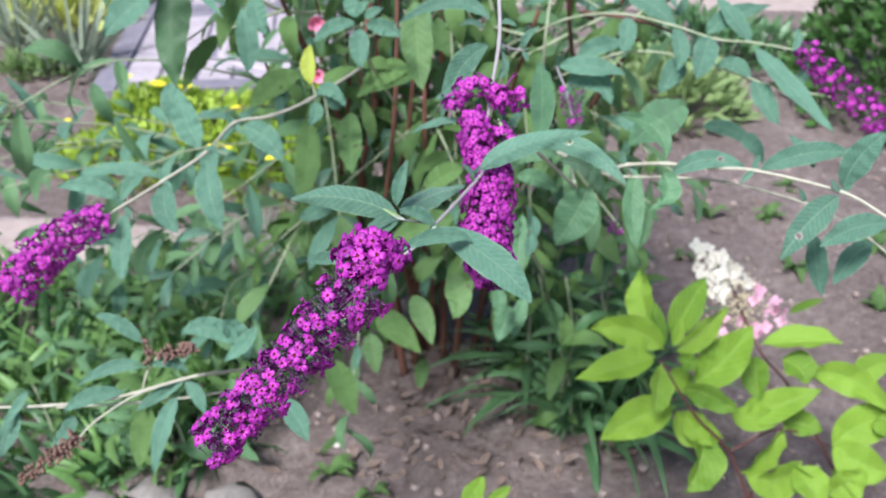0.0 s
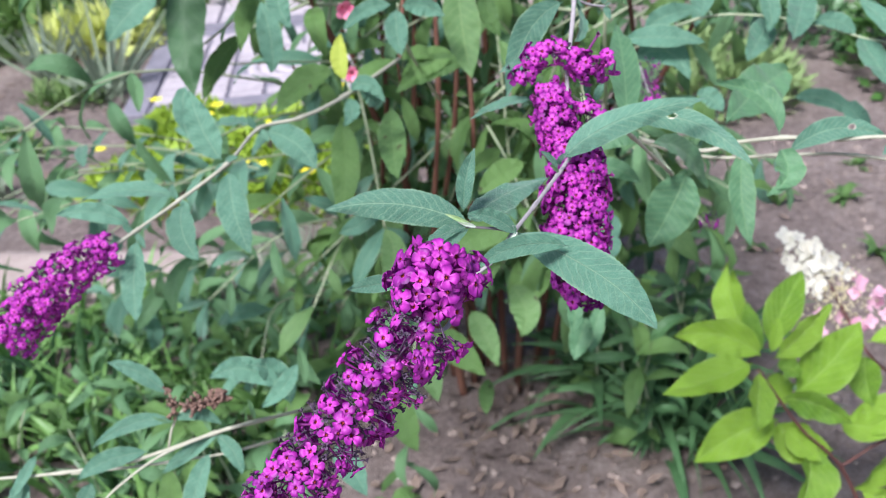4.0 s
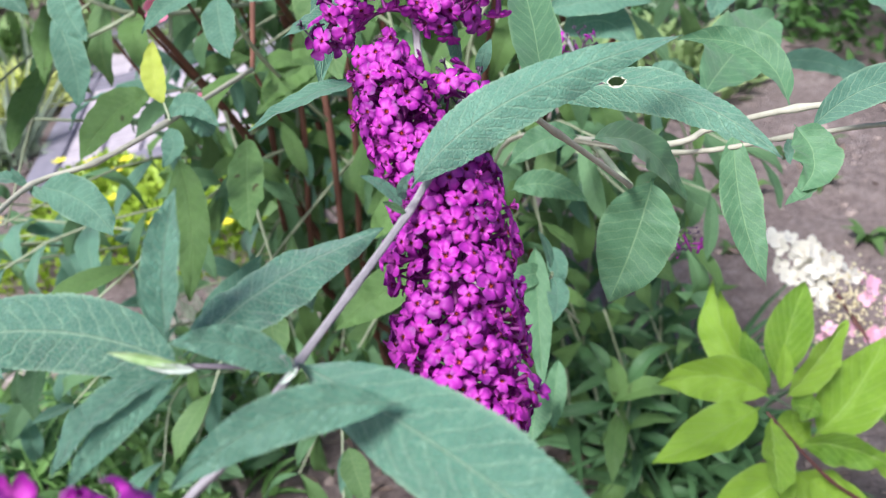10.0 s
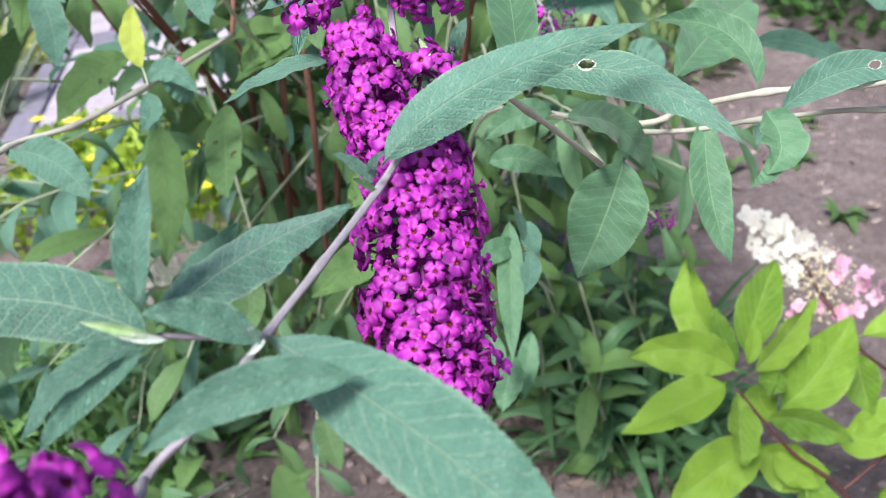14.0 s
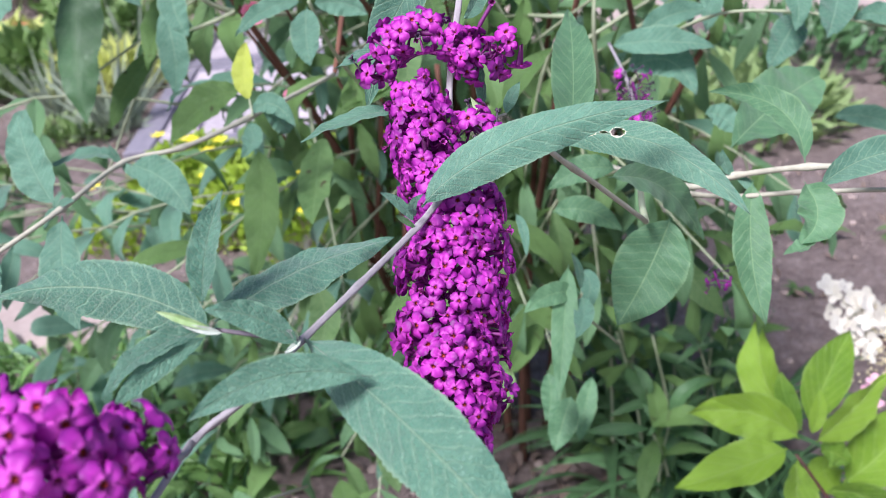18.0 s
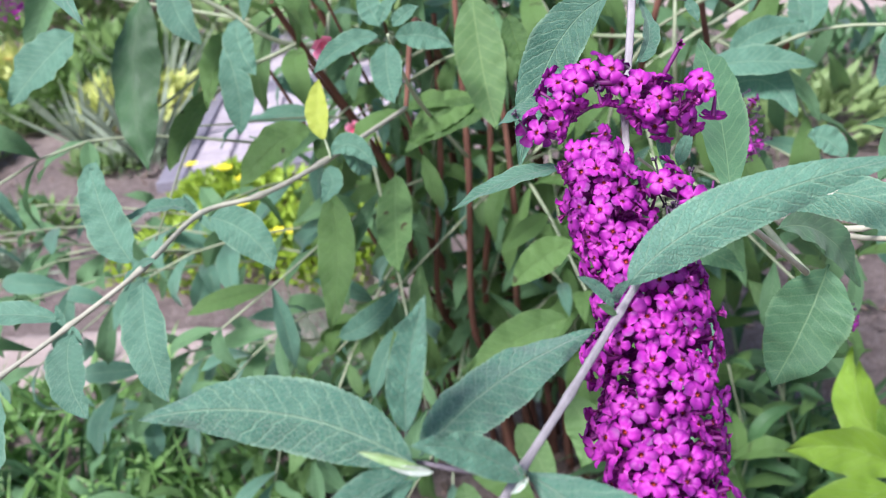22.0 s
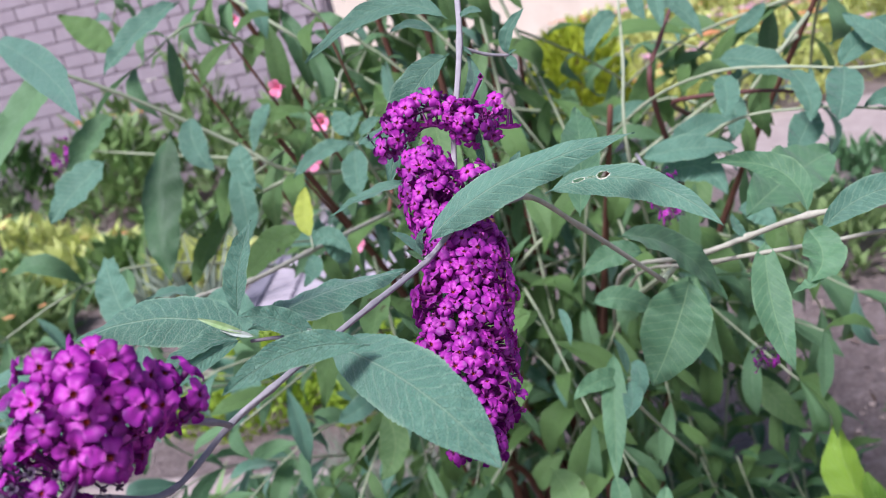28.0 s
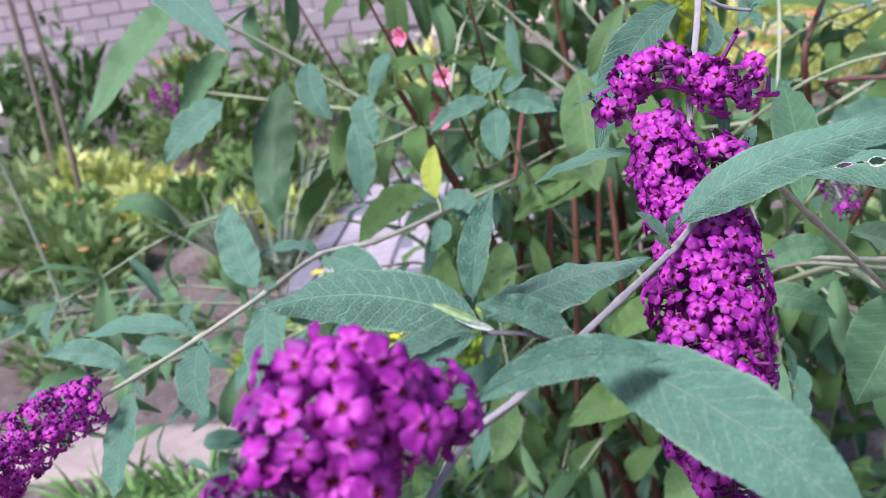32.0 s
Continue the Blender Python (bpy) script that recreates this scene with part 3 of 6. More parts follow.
def sprig_mass(spots, rng, length, width, lift=0.5):
    """Many small folded leaves as one mesh: spots are (place, outward way)."""
    verts, faces = [], []
    for p, out in spots:
        d = (Vector(out) + Vector([rng.uniform(-0.7, 0.7) for _ in range(3)]) + Vector((0, 0, rng.uniform(-0.1, lift)))).normalized()
        s = d.cross(Vector((rng.uniform(-1, 1), rng.uniform(-1, 1), 1.2))).normalized()
        n = s.cross(d)
        ln, w = length * rng.uniform(0.6, 1.3), width * rng.uniform(0.7, 1.2)
        o = len(verts)
        p = Vector(p)
        verts += [p, p + d * ln * 0.45 + s * w * 0.5, p + d * ln * 0.5 - n * w * 0.15, p + d * ln * 0.45 - s * w * 0.5, p + d * ln - n * ln * 0.12]
        faces += [(o, o + 1, o + 2), (o, o + 2, o + 3), (o + 1, o + 4, o + 2), (o + 2, o + 4, o + 3)]
    return verts, faces


def strap(base, way, length, width, bend, rng, segs=6):
    """One long grass blade with a crease."""
    p, d = Vector(base), Vector(way).normalized()
    s = d.cross(Vector((rng.uniform(-1, 1), rng.uniform(-1, 1), 0.3))).normalized()
    verts, faces = [], []
    for i in range(segs + 1):
        u = i / segs
        w = width * 0.5 * (1 - u ** 2.2) * (0.6 + 0.8 * u if u < 0.5 else 1.0)
        n = s.cross(d)
        verts += [p + s * w, p - n * w * 0.5, p - s * w]
        p = p + d * (length / segs)
        d = (d + Vector((0, 0, -bend / segs)) + Vector((d.x, d.y, 0)) * (bend * 0.6 / segs)).normalized()
    for i in range(segs):
        o = i * 3
        faces += [(o, o + 1, o + 4, o + 3), (o + 1, o + 2, o + 5, o + 4)]
    return verts, faces


def join(parts):
    verts, faces = [], []
    for v, f in parts:
        o = len(verts)
        verts += v
        faces += [tuple(o + i for i in x) for x in f]
    return verts, faces


# ---- setting: the ground, one sheet to the horizon ----
def ground_height(x, y):
    near = max(0.0, 1 - math.hypot(x, y - 2) / 6)
    h = 0.03 * noise.noise(Vector((x * 1.3, y * 1.3, 0.3))) + 0.014 * noise.noise(Vector((x * 7, y * 7, 2.0)))
    if near > 0.7:
        c = noise.noise(Vector((x * 24, y * 24, 5.0)))
        h += 0.016 * abs(c) + 0.009 * noise.noise(Vector((x * 60, y * 60, 1.0)))
    return h * near


def axis_steps(lo, hi, fine_lo, fine_hi, step):
    out, v = [], fine_lo
    while v <= fine_hi:
        out.append(v)
        v += step
    d, v = step, fine_lo
    while v > lo:
        d *= 1.35
        v -= d
        out.insert(0, v)
    d, v = step, out[-1]
    while v < hi:
        d *= 1.35
        v += d
        out.append(v)
    return out


xs = axis_steps(-400, 400, -0.9, 1.7, 0.013)
ys = axis_steps(-400, 900, 0.75, 2.7, 0.013)
gv = [(x, y, ground_height(x, y)) for y in ys for x in xs]
nx = len(xs)
gf = [(j * nx + i, j * nx + i + 1, (j + 1) * nx + i + 1, (j + 1) * nx + i) for j in range(len(ys) - 1) for i in range(nx - 1)]
m, n, l, b = material("garden_soil", 0.95)
geo = n.new("ShaderNodeNewGeometry").outputs["Position"]
n1 = noise_tex(n, l, geo, 2.2, 5.0)
n2 = noise_tex(n, l, geo, 38.0, 6.0, 0.7)
n3 = noise_tex(n, l, geo, 170.0, 5.0, 0.7)
tone = math_node(n, l, "MULTIPLY_ADD", n3, 0.35, math_node(n, l, "MULTIPLY_ADD", n2, 0.4, math_node(n, l, "MULTIPLY", n1, 0.35)))
cr = ramp(n, (0.38, (0.1, 0.071, 0.066)), (0.55, (0.275, 0.21, 0.195)), (0.7, (0.52, 0.42, 0.39)))
l.new(tone, cr.inputs[0])
l.new(cr.outputs[0], b.inputs["Base Color"])
l.new(bump(n, l, tone, 1.0, 0.04), b.inputs["Normal"])
M_SOIL = m
ground = mesh_object("ground", gv, gf, M_SOIL)
tagged(ground, "dry brown garden soil, crumbly and bare between the plants", "soil", kind="structure")


# ---- the butterfly bush ----
bud = thing("butterfly_bush", (-0.05, 1.6, 0.0), "butterfly bush with grey-green leaves and hanging magenta flower spikes", "shrub")

# flowering branch that leans towards the path
stem(bud, ((0.1179, 0.7167, 0.8347), (0.0814, 0.6704, 0.8847), (0.06, 0.642, 0.911), (0.0394, 0.5930, 0.9174)), 0.0013, 0.0012, M_STEM_PALE, nodes=0.4)
S1 = stem(bud, ((0.06, 0.642, 0.911), (0.0394, 0.5930, 0.9174), (0.0252, 0.5721, 0.9096), (0.0097, 0.5403, 0.9067), (-0.0026, 0.5174, 0.9038), (-0.0148, 0.4938, 0.9007), (-0.0265, 0.4847, 0.8951), (-0.0351, 0.4567, 0.8910), (-0.0426, 0.4369, 0.9028)), 0.0012, 0.0009, sides=16, square=0.1)
stem(bud, ((-0.0265, 0.4847, 0.8951), (-0.0228, 0.4672, 0.9049), (-0.0338, 0.4460, 0.9183)), 0.001, 0.0008)
# side shoot
stem(bud, ((-0.0026, 0.5174, 0.9038), (-0.0121, 0.5091, 0.9110), (-0.0259, 0.5156, 0.9093)), 0.0007, 0.0006, M_STEM_DARK)
leaf(bud, (0.0273, 0.5736, 0.9159), (0.0574, 0.5865, 0.9310), (0.1089, 0.5952, 0.9385), 0.0160, M_LEAF_VEINED, fold=-0.4)
leaf(bud, (0.0702, 0.6282, 0.9137), (0.1053, 0.6153, 0.9167), (0.1356, 0.5898, 0.8982), 0.0151, M_LEAF_HOLES, fold=-0.45)
leaf(bud, (0.0243, 0.5721, 0.9114), (0.0204, 0.5720, 0.9183), (0.0146, 0.5709, 0.9233), 0.0034)
leaf(bud, (0.0257, 0.5703, 0.9143), (0.0253, 0.5680, 0.9192), (0.0293, 0.5656, 0.9241), 0.0030)
leaf(bud, (-0.0026, 0.5174, 0.9038), (0.0340, 0.4713, 0.9052), (0.0568, 0.4507, 0.8885), 0.0213, stalk=0.02, fold=-0.2)
leaf(bud, (0.0219, 0.4841, 0.9134), (-0.0011, 0.4835, 0.9152), (-0.0227, 0.4774, 0.9075), 0.0099, roll=-5)
leaf(bud, (-0.0012, 0.5075, 0.9080), (-0.0116, 0.5083, 0.9170), (-0.0249, 0.5070, 0.9208), 0.0082, fold=0.5)
leaf(bud, (-0.0264, 0.5117, 0.9197), (-0.0248, 0.5191, 0.9330), (-0.0195, 0.5267, 0.9466), 0.0085, fold=0.5)
leaf(bud, (-0.0236, 0.5074, 0.9142), (-0.0579, 0.5239, 0.9194), (-0.0985, 0.5339, 0.9134), 0.0180, M_LEAF_VEINED, fold=-0.42)
leaf(bud, (-0.0242, 0.5111, 0.9147), (-0.0060, 0.5394, 0.9139), (0.0182, 0.5655, 0.9093), 0.0154, M_LEAF_VEINED, fold=-0.4, full=0.4, face=Vector((0.1, -0.55, 0.83)))
leaf(bud, (-0.0237, 0.5059, 0.9155), (-0.0377, 0.4955, 0.9158), (-0.0448, 0.4822, 0.9110), 0.0072, roll=20)
leaf(bud, (-0.0236, 0.5042, 0.9147), (-0.0355, 0.4929, 0.9124), (-0.0426, 0.4809, 0.9088), 0.0062, roll=-20)
leaf(bud, (-0.0223, 0.5058, 0.9153), (-0.0294, 0.5040, 0.9200), (-0.0353, 0.5023, 0.9242), 0.0022, M_YOUNG, fold=0.9)
leaf(bud, (-0.0205, 0.5062, 0.9140), (-0.0250, 0.5046, 0.9163), (-0.0296, 0.5030, 0.9190), 0.0021, M_WOOLLY, fold=0.8)

leaf(bud, (-0.0007, 0.5090, 0.9088), (-0.0027, 0.5067, 0.908), (-0.0047, 0.5051, 0.9077), 0.0016, M_WOOLLY, fold=0.8)
leaf(bud, (-0.0013, 0.5091, 0.9089), (-0.0025, 0.5083, 0.9116), (-0.0036, 0.5070, 0.9134), 0.0017, M_WOOLLY, fold=0.8)
leaf(bud, (0.0249, 0.5702, 0.9102), (0.0218, 0.5688, 0.9138), (0.0193, 0.5670, 0.9166), 0.0022, M_LEAF_MID, fold=0.6)
hang_leaf(bud, FADED[0], (0.0336, 0.4872, 0.9084), (0.3, -0.5, 0.1), (0, -0.5, 0.8), 0.42, "fallen_petal")
# stem of the hanging spike
stem(bud, ((-0.0876, 1.1005, 1.1971), (0.0157, 0.8724, 1.1026), (0.0402, 0.7392, 1.0329), (0.0430, 0.6994, 1.0043), (0.0428, 0.6674, 0.9793), (0.0359, 0.6387, 0.9441), (0.0349, 0.6240, 0.9307)), 0.0017, 0.0012, sides=16, square=0.1)
leaf(bud, (0.0383, 0.6799, 0.9908), (0.0059, 0.6937, 1.0017), (-0.0359, 0.6910, 0.9845), 0.0120)
leaf(bud, (0.0320, 0.6769, 0.9858), (0.0224, 0.6747, 0.9920), (0.0125, 0.6680, 0.9905), 0.0049)
leaf(bud, (0.0435, 0.6797, 0.9905), (0.0496, 0.6751, 0.9924), (0.0556, 0.6684, 0.9908), 0.0044)
leaf(bud, (0.0623, 0.6793, 0.9696), (0.0641, 0.6792, 0.9794), (0.0743, 0.6788, 0.9886), 0.0064)
leaf(bud, (0.0618, 0.6788, 0.9692), (0.0640, 0.6765, 0.9660), (0.0655, 0.6740, 0.9620), 0.0042)
leaf(bud, (0.0622, 0.6790, 0.9690), (0.0645, 0.6795, 0.9705), (0.0668, 0.6792, 0.9706), 0.0016, M_LEAF, fold=0.6)
leaf(bud, (0.0428, 0.6674, 0.9793), (0.0455, 0.6660, 0.9760), (0.0478, 0.6650, 0.9735), 0.0018, M_LEAF, fold=0.7)
stem(bud, ((0.0429, 0.6689, 0.9778), (0.0530, 0.6748, 0.9720), (0.0629, 0.6790, 0.9691)), 0.0009, 0.0007)
leaf(bud, (0.0369, 0.6711, 0.9757), (0.0149, 0.6669, 0.9589), (-0.0004, 0.6514, 0.9227), 0.0185, taper=1.1)
leaf(bud, (0.0166, 0.6405, 0.9533), (0.0069, 0.6336, 0.9516), (-0.0055, 0.6261, 0.9488), 0.0072, roll=30)
leaf(bud, (0.0408, 0.6487, 0.9572), (0.0470, 0.6585, 0.9639), (0.0445, 0.6700, 0.9737), 0.0075, roll=40)
leaf(bud, (0.0158, 0.6419, 0.9260), (-0.0026, 0.6362, 0.9263), (-0.0230, 0.6273, 0.9212), 0.0079, roll=30)
leaf(bud, (0.0812, 0.6960, 0.8825), (0.0865, 0.7480, 0.9045), (0.0877, 0.8001, 0.9214), 0.0215, M_LEAF_GREEN)

leaf(bud, (0.0545, 0.6526, 0.9177), (0.0570, 0.6575, 0.9226), (0.0608, 0.6616, 0.9275), 0.0052)
stem(bud, ((0.0400, 0.6440, 0.9260), (0.0480, 0.6490, 0.9180), (0.0545, 0.6526, 0.9177)), 0.0006, 0.0005, M_STEM_PALE)
leaf(bud, (0.0455, 0.6380, 0.9470), (0.0472, 0.6315, 0.9370), (0.0466, 0.6270, 0.9255), 0.0052, fold=0.6, roll=35)
leaf(bud, (0.0420, 0.6330, 0.9330), (0.0475, 0.6275, 0.9235), (0.0520, 0.6230, 0.9190), 0.0032, M_YOUNG, fold=0.7)

HANG = ((0.0235, 0.6204, 0.9406), (0.0254, 0.6121, 0.9304), (0.0283, 0.6023, 0.9176), (0.0359, 0.5936, 0.9025), (0.0342, 0.5740, 0.8827), (0.0339, 0.5535, 0.8636), (0.0358, 0.5347, 0.8492))
panicle(bud, HANG, lambda u: float(np.interp(u, (0, 0.12, 0.34, 0.44, 0.56, 0.75, 0.91, 1), (0.007, 0.0105, 0.0115, 0.0145, 0.0168, 0.0172, 0.0148, 0.009))), 820, "hanging magenta flower spike, fully open", 3, gap=0.0048, scale=1.0, loose=0.28)
# open tuft above a bare piece of its stalk, and loose florets beside it
panicle(bud, ((0.0064, 0.6272, 0.9446), (0.0168, 0.6312, 0.9552), (0.0301, 0.6304, 0.9577), (0.0413, 0.6275, 0.9525), (0.0493, 0.6253, 0.9487), (0.0597, 0.6274, 0.9521)), lambda u: 0.0072, 66, "open magenta tuft above a bare stalk", 12, faded=lambda u: 0.12, near=120, gap=0.0048)
panicle(bud, ((0.0414, 0.6172, 0.9269), (0.0476, 0.6099, 0.9264), (0.0542, 0.6090, 0.9286)), lambda u: 0.008, 26, "loose tuft of magenta florets", 13, faded=lambda u: 0.45, near=30)
stem(bud, ((0.0348, 0.6321, 0.9486), (0.0259, 0.6298, 0.9508), (0.0155, 0.6270, 0.9461)), 0.0006, 0.0004, M_TUBE, "floret_stalk")
stem(bud, ((0.0352, 0.6302, 0.9454), (0.0445, 0.6275, 0.9486), (0.0556, 0.6266, 0.9509)), 0.0006, 0.0004, M_TUBE, "floret_stalk")
stem(bud, ((0.0454, 0.6301, 0.9550), (0.0483, 0.6306, 0.9597), (0.0525, 0.6328, 0.9655)), 0.0006, 0.0008, M_TUBE, "floret_stalk")
hang_leaf(bud, CLOSED[0], (0.0529, 0.6333, 0.9663), (0.1, 0.2, 1.0), (0, -1, 0.2), 1.0, "floret_bud")
panicle(bud, ((-0.0372, 0.4501, 0.9333), (-0.0402, 0.4412, 0.9232), (-0.0430, 0.4333, 0.9121)), lambda u: 0.0168 * math.sqrt(max(0.05, 1 - (1.9 * u - 0.9) ** 2)), 140, "round top of a magenta flower spike, fully open", 5, gap=0.0066, near=260, scale=1.22, loose=0.25)
panicle(bud, ((-0.0268, 0.4521, 0.9238), (-0.0226, 0.4515, 0.9206), (-0.0192, 0.4503, 0.9168)), lambda u: 0.0078 * math.sqrt(max(0.15, 1 - (1.9 * u - 0.95) ** 2)), 44, "small round side tuft of open magenta florets", 18, gap=0.0062, near=60, scale=1.2, loose=0.25)
stem(bud, ((-0.0228, 0.4672, 0.9049), (-0.0245, 0.4590, 0.9120), (-0.0228, 0.4520, 0.9200)), 0.0007, 0.0005, M_STEM, "floret_stalk")
panicle(bud, ((-0.0410, 0.4326, 0.9113), (-0.0664, 0.4145, 0.8905), (-0.0941, 0.3966, 0.8641), (-0.1253, 0.3803, 0.8365)), lambda u: 0.0165 * (1.0 - 0.25 * u), 420, "magenta flower spike with many withered dark florets", 6, faded=lambda u: 0.66 - 0.2 * u, gap=0.0045, scale=1.05, patchy=0.9)

leaf(bud, (-0.0548, 0.4868, 0.8979), (-0.0689, 0.4814, 0.8995), (-0.0816, 0.4715, 0.9033), 0.0085)
# branch to the side path
stem(bud, ((-0.1027, 1.0753, 0.8168), (-0.1462, 0.9416, 0.8264), (-0.1834, 0.9039, 0.8218), (-0.2176, 0.8809, 0.8225), (-0.2293, 0.8057, 0.8228), (-0.2628, 0.7708, 0.8089), (-0.2910, 0.7396, 0.7994), (-0.3050, 0.7150, 0.7971)), 0.002, 0.0013, M_STEM_PALE, nodes=0.45)
leaf(bud, (-0.2094, 0.8705, 0.8244), (-0.1820, 0.8595, 0.8151), (-0.1634, 0.8426, 0.7958), 0.0261)
leaf(bud, (-0.2206, 0.8818, 0.8240), (-0.2442, 0.8845, 0.8288), (-0.2735, 0.8802, 0.8220), 0.0147, roll=40)
leaf(bud, (-0.2337, 0.8074, 0.8256), (-0.2496, 0.8230, 0.8477), (-0.2596, 0.8419, 0.8752), 0.0264)
leaf(bud, (-0.2262, 0.7990, 0.8211), (-0.2209, 0.7717, 0.7941), (-0.2056, 0.7461, 0.7698), 0.0259)
leaf(bud, (-0.2655, 0.7724, 0.8116), (-0.3008, 0.7703, 0.8203), (-0.3380, 0.7612, 0.8171), 0.0159, roll=25)
leaf(bud, (-0.2595, 0.7677, 0.8075), (-0.2576, 0.7468, 0.7915), (-0.2422, 0.7268, 0.7769), 0.0237)
leaf(bud, (-0.2947, 0.7416, 0.8030), (-0.3215, 0.7431, 0.8158), (-0.3503, 0.7378, 0.8168), 0.0155)
leaf(bud, (-0.2891, 0.7320, 0.7964), (-0.2878, 0.7041, 0.7732), (-0.2819, 0.6787, 0.7544), 0.0204)
panicle(bud, ((-0.3025, 0.7158, 0.7985), (-0.3261, 0.7004, 0.7922), (-0.3465, 0.6814, 0.7797), (-0.3710, 0.6552, 0.7550)), lambda u: 0.017 * (0.75 + 0.5 * u) * (1.0 if u < 0.8 else 0.85), 300, "magenta flower spike that leans over the path", 7, faded=lambda u: 0.12)

leaf(bud, (-0.2194, 0.8809, 0.8225), (-0.2236, 0.8815, 0.8285), (-0.2254, 0.8827, 0.8355), 0.0065)
leaf(bud, (-0.2194, 0.8806, 0.8220), (-0.2128, 0.8757, 0.8184), (-0.2075, 0.8699, 0.8134), 0.0059)
leaf(bud, (-0.2315, 0.8063, 0.8237), (-0.2356, 0.8012, 0.8200), (-0.2376, 0.7950, 0.8144), 0.0060)
leaf(bud, (-0.2315, 0.8063, 0.8237), (-0.2248, 0.8057, 0.8276), (-0.2176, 0.8035, 0.8287), 0.0049)
leaf(bud, (-0.2644, 0.7708, 0.8089), (-0.2665, 0.7722, 0.8153), (-0.2670, 0.7738, 0.8221), 0.0053)
leaf(bud, (-0.2644, 0.7708, 0.8089), (-0.2578, 0.7669, 0.8061), (-0.2529, 0.7619, 0.8016), 0.0053)
leaf(bud, (-0.2930, 0.7385, 0.7976), (-0.2976, 0.7393, 0.8030), (-0.2990, 0.7406, 0.8092), 0.0052)
leaf(bud, (-0.2930, 0.7385, 0.7976), (-0.2870, 0.7342, 0.7941), (-0.2831, 0.7288, 0.7888), 0.0052)
# branches on the other side
stem(bud, ((0.08, 1.42, 0.5), (0.1, 1.12, 0.7), (0.1424, 0.7801, 0.8240), (0.1695, 0.7590, 0.8372), (0.1966, 0.7253, 0.8544), (0.2313, 0.7083, 0.8586), (0.2609, 0.6895, 0.8657), (0.3168, 0.6454, 0.8688), (0.3454, 0.6173, 0.8601)), 0.0019, 0.0012, M_STEM_PALE, nodes=0.45)
stem(bud, ((0.07, 1.5, 0.42), (0.11, 1.15, 0.68), (0.1495, 0.7868, 0.8156), (0.2047, 0.7492, 0.8298), (0.2471, 0.7206, 0.8399), (0.3075, 0.6852, 0.8380), (0.3441, 0.6562, 0.8275), (0.3674, 0.6371, 0.8143)), 0.0015, 0.001, M_STEM_PALE, nodes=0.45)
leaf(bud, (0.0977, 0.6911, 0.8704), (0.1281, 0.7259, 0.8474), (0.1524, 0.7495, 0.8053), 0.0170, M_LEAF_GREEN)
leaf(bud, (0.1332, 0.7355, 0.8270), (0.1202, 0.7240, 0.8022), (0.1032, 0.7124, 0.7773), 0.0368, M_LEAF_GREEN, wave=0.08)
leaf(bud, (0.1985, 0.7380, 0.8510), (0.1925, 0.7690, 0.8690), (0.1567, 0.7710, 0.8804), 0.0166, M_LEAF_GREEN, fold=0.5)
leaf(bud, (0.1760, 0.7995, 0.8362), (0.2110, 0.8450, 0.8430), (0.2498, 0.8909, 0.8443), 0.0390, M_LEAF_GREEN, full=0.55, taper=0.75)
leaf(bud, (0.1925, 0.7180, 0.8500), (0.1955, 0.7030, 0.8385), (0.1850, 0.6930, 0.8300), 0.0205, M_LEAF_GREEN, fold=0.5, wave=0.12)
leaf(bud, (0.1930, 0.6960, 0.8310), (0.1860, 0.6905, 0.8285), (0.1765, 0.6863, 0.8290), 0.0085, M_LEAF_GREEN, roll=45, fold=0.6)
leaf(bud, (0.1976, 0.7135, 0.8481), (0.2263, 0.7119, 0.8648), (0.2570, 0.6995, 0.8631), 0.0164, M_LEAF_HOLE)
leaf(bud, (0.1778, 0.7530, 0.8367), (0.1732, 0.7299, 0.8070), (0.1768, 0.7063, 0.7765), 0.0194, M_LEAF_GREEN)
leaf(bud, (0.3177, 0.6463, 0.8704), (0.3254, 0.6498, 0.8962), (0.3444, 0.6514, 0.9185), 0.0229)
leaf(bud, (0.3160, 0.6440, 0.8665), (0.2865, 0.6238, 0.8521), (0.2613, 0.6001, 0.8316), 0.0229, M_LEAF_HOLE)
leaf(bud, (0.2632, 0.6893, 0.8654), (0.3014, 0.6880, 0.8825), (0.3351, 0.6792, 0.8869), 0.0186)
leaf(bud, (0.3103, 0.6906, 0.8670), (0.3069, 0.7073, 0.8759), (0.2961, 0.7232, 0.8833), 0.0114)
leaf(bud, (0.3454, 0.6158, 0.8575), (0.3151, 0.6089, 0.8559), (0.2874, 0.5970, 0.8459), 0.0198)
leaf(bud, (0.3526, 0.6434, 0.8253), (0.3309, 0.6314, 0.8150), (0.3154, 0.6167, 0.7999), 0.0191)
leaf(bud, (0.3150, 0.6733, 0.8175), (0.3158, 0.6546, 0.7953), (0.3188, 0.6373, 0.7756), 0.0190)
panicle(bud, ((0.3887, 0.9765, 0.8799), (0.4138, 0.9644, 0.8587), (0.4438, 0.9412, 0.8385), (0.4763, 0.9153, 0.8135)), lambda u: 0.016 * (0.8 + 0.3 * u), 160, "small magenta flower spike, partly open", 9, faded=lambda u: 0.2)

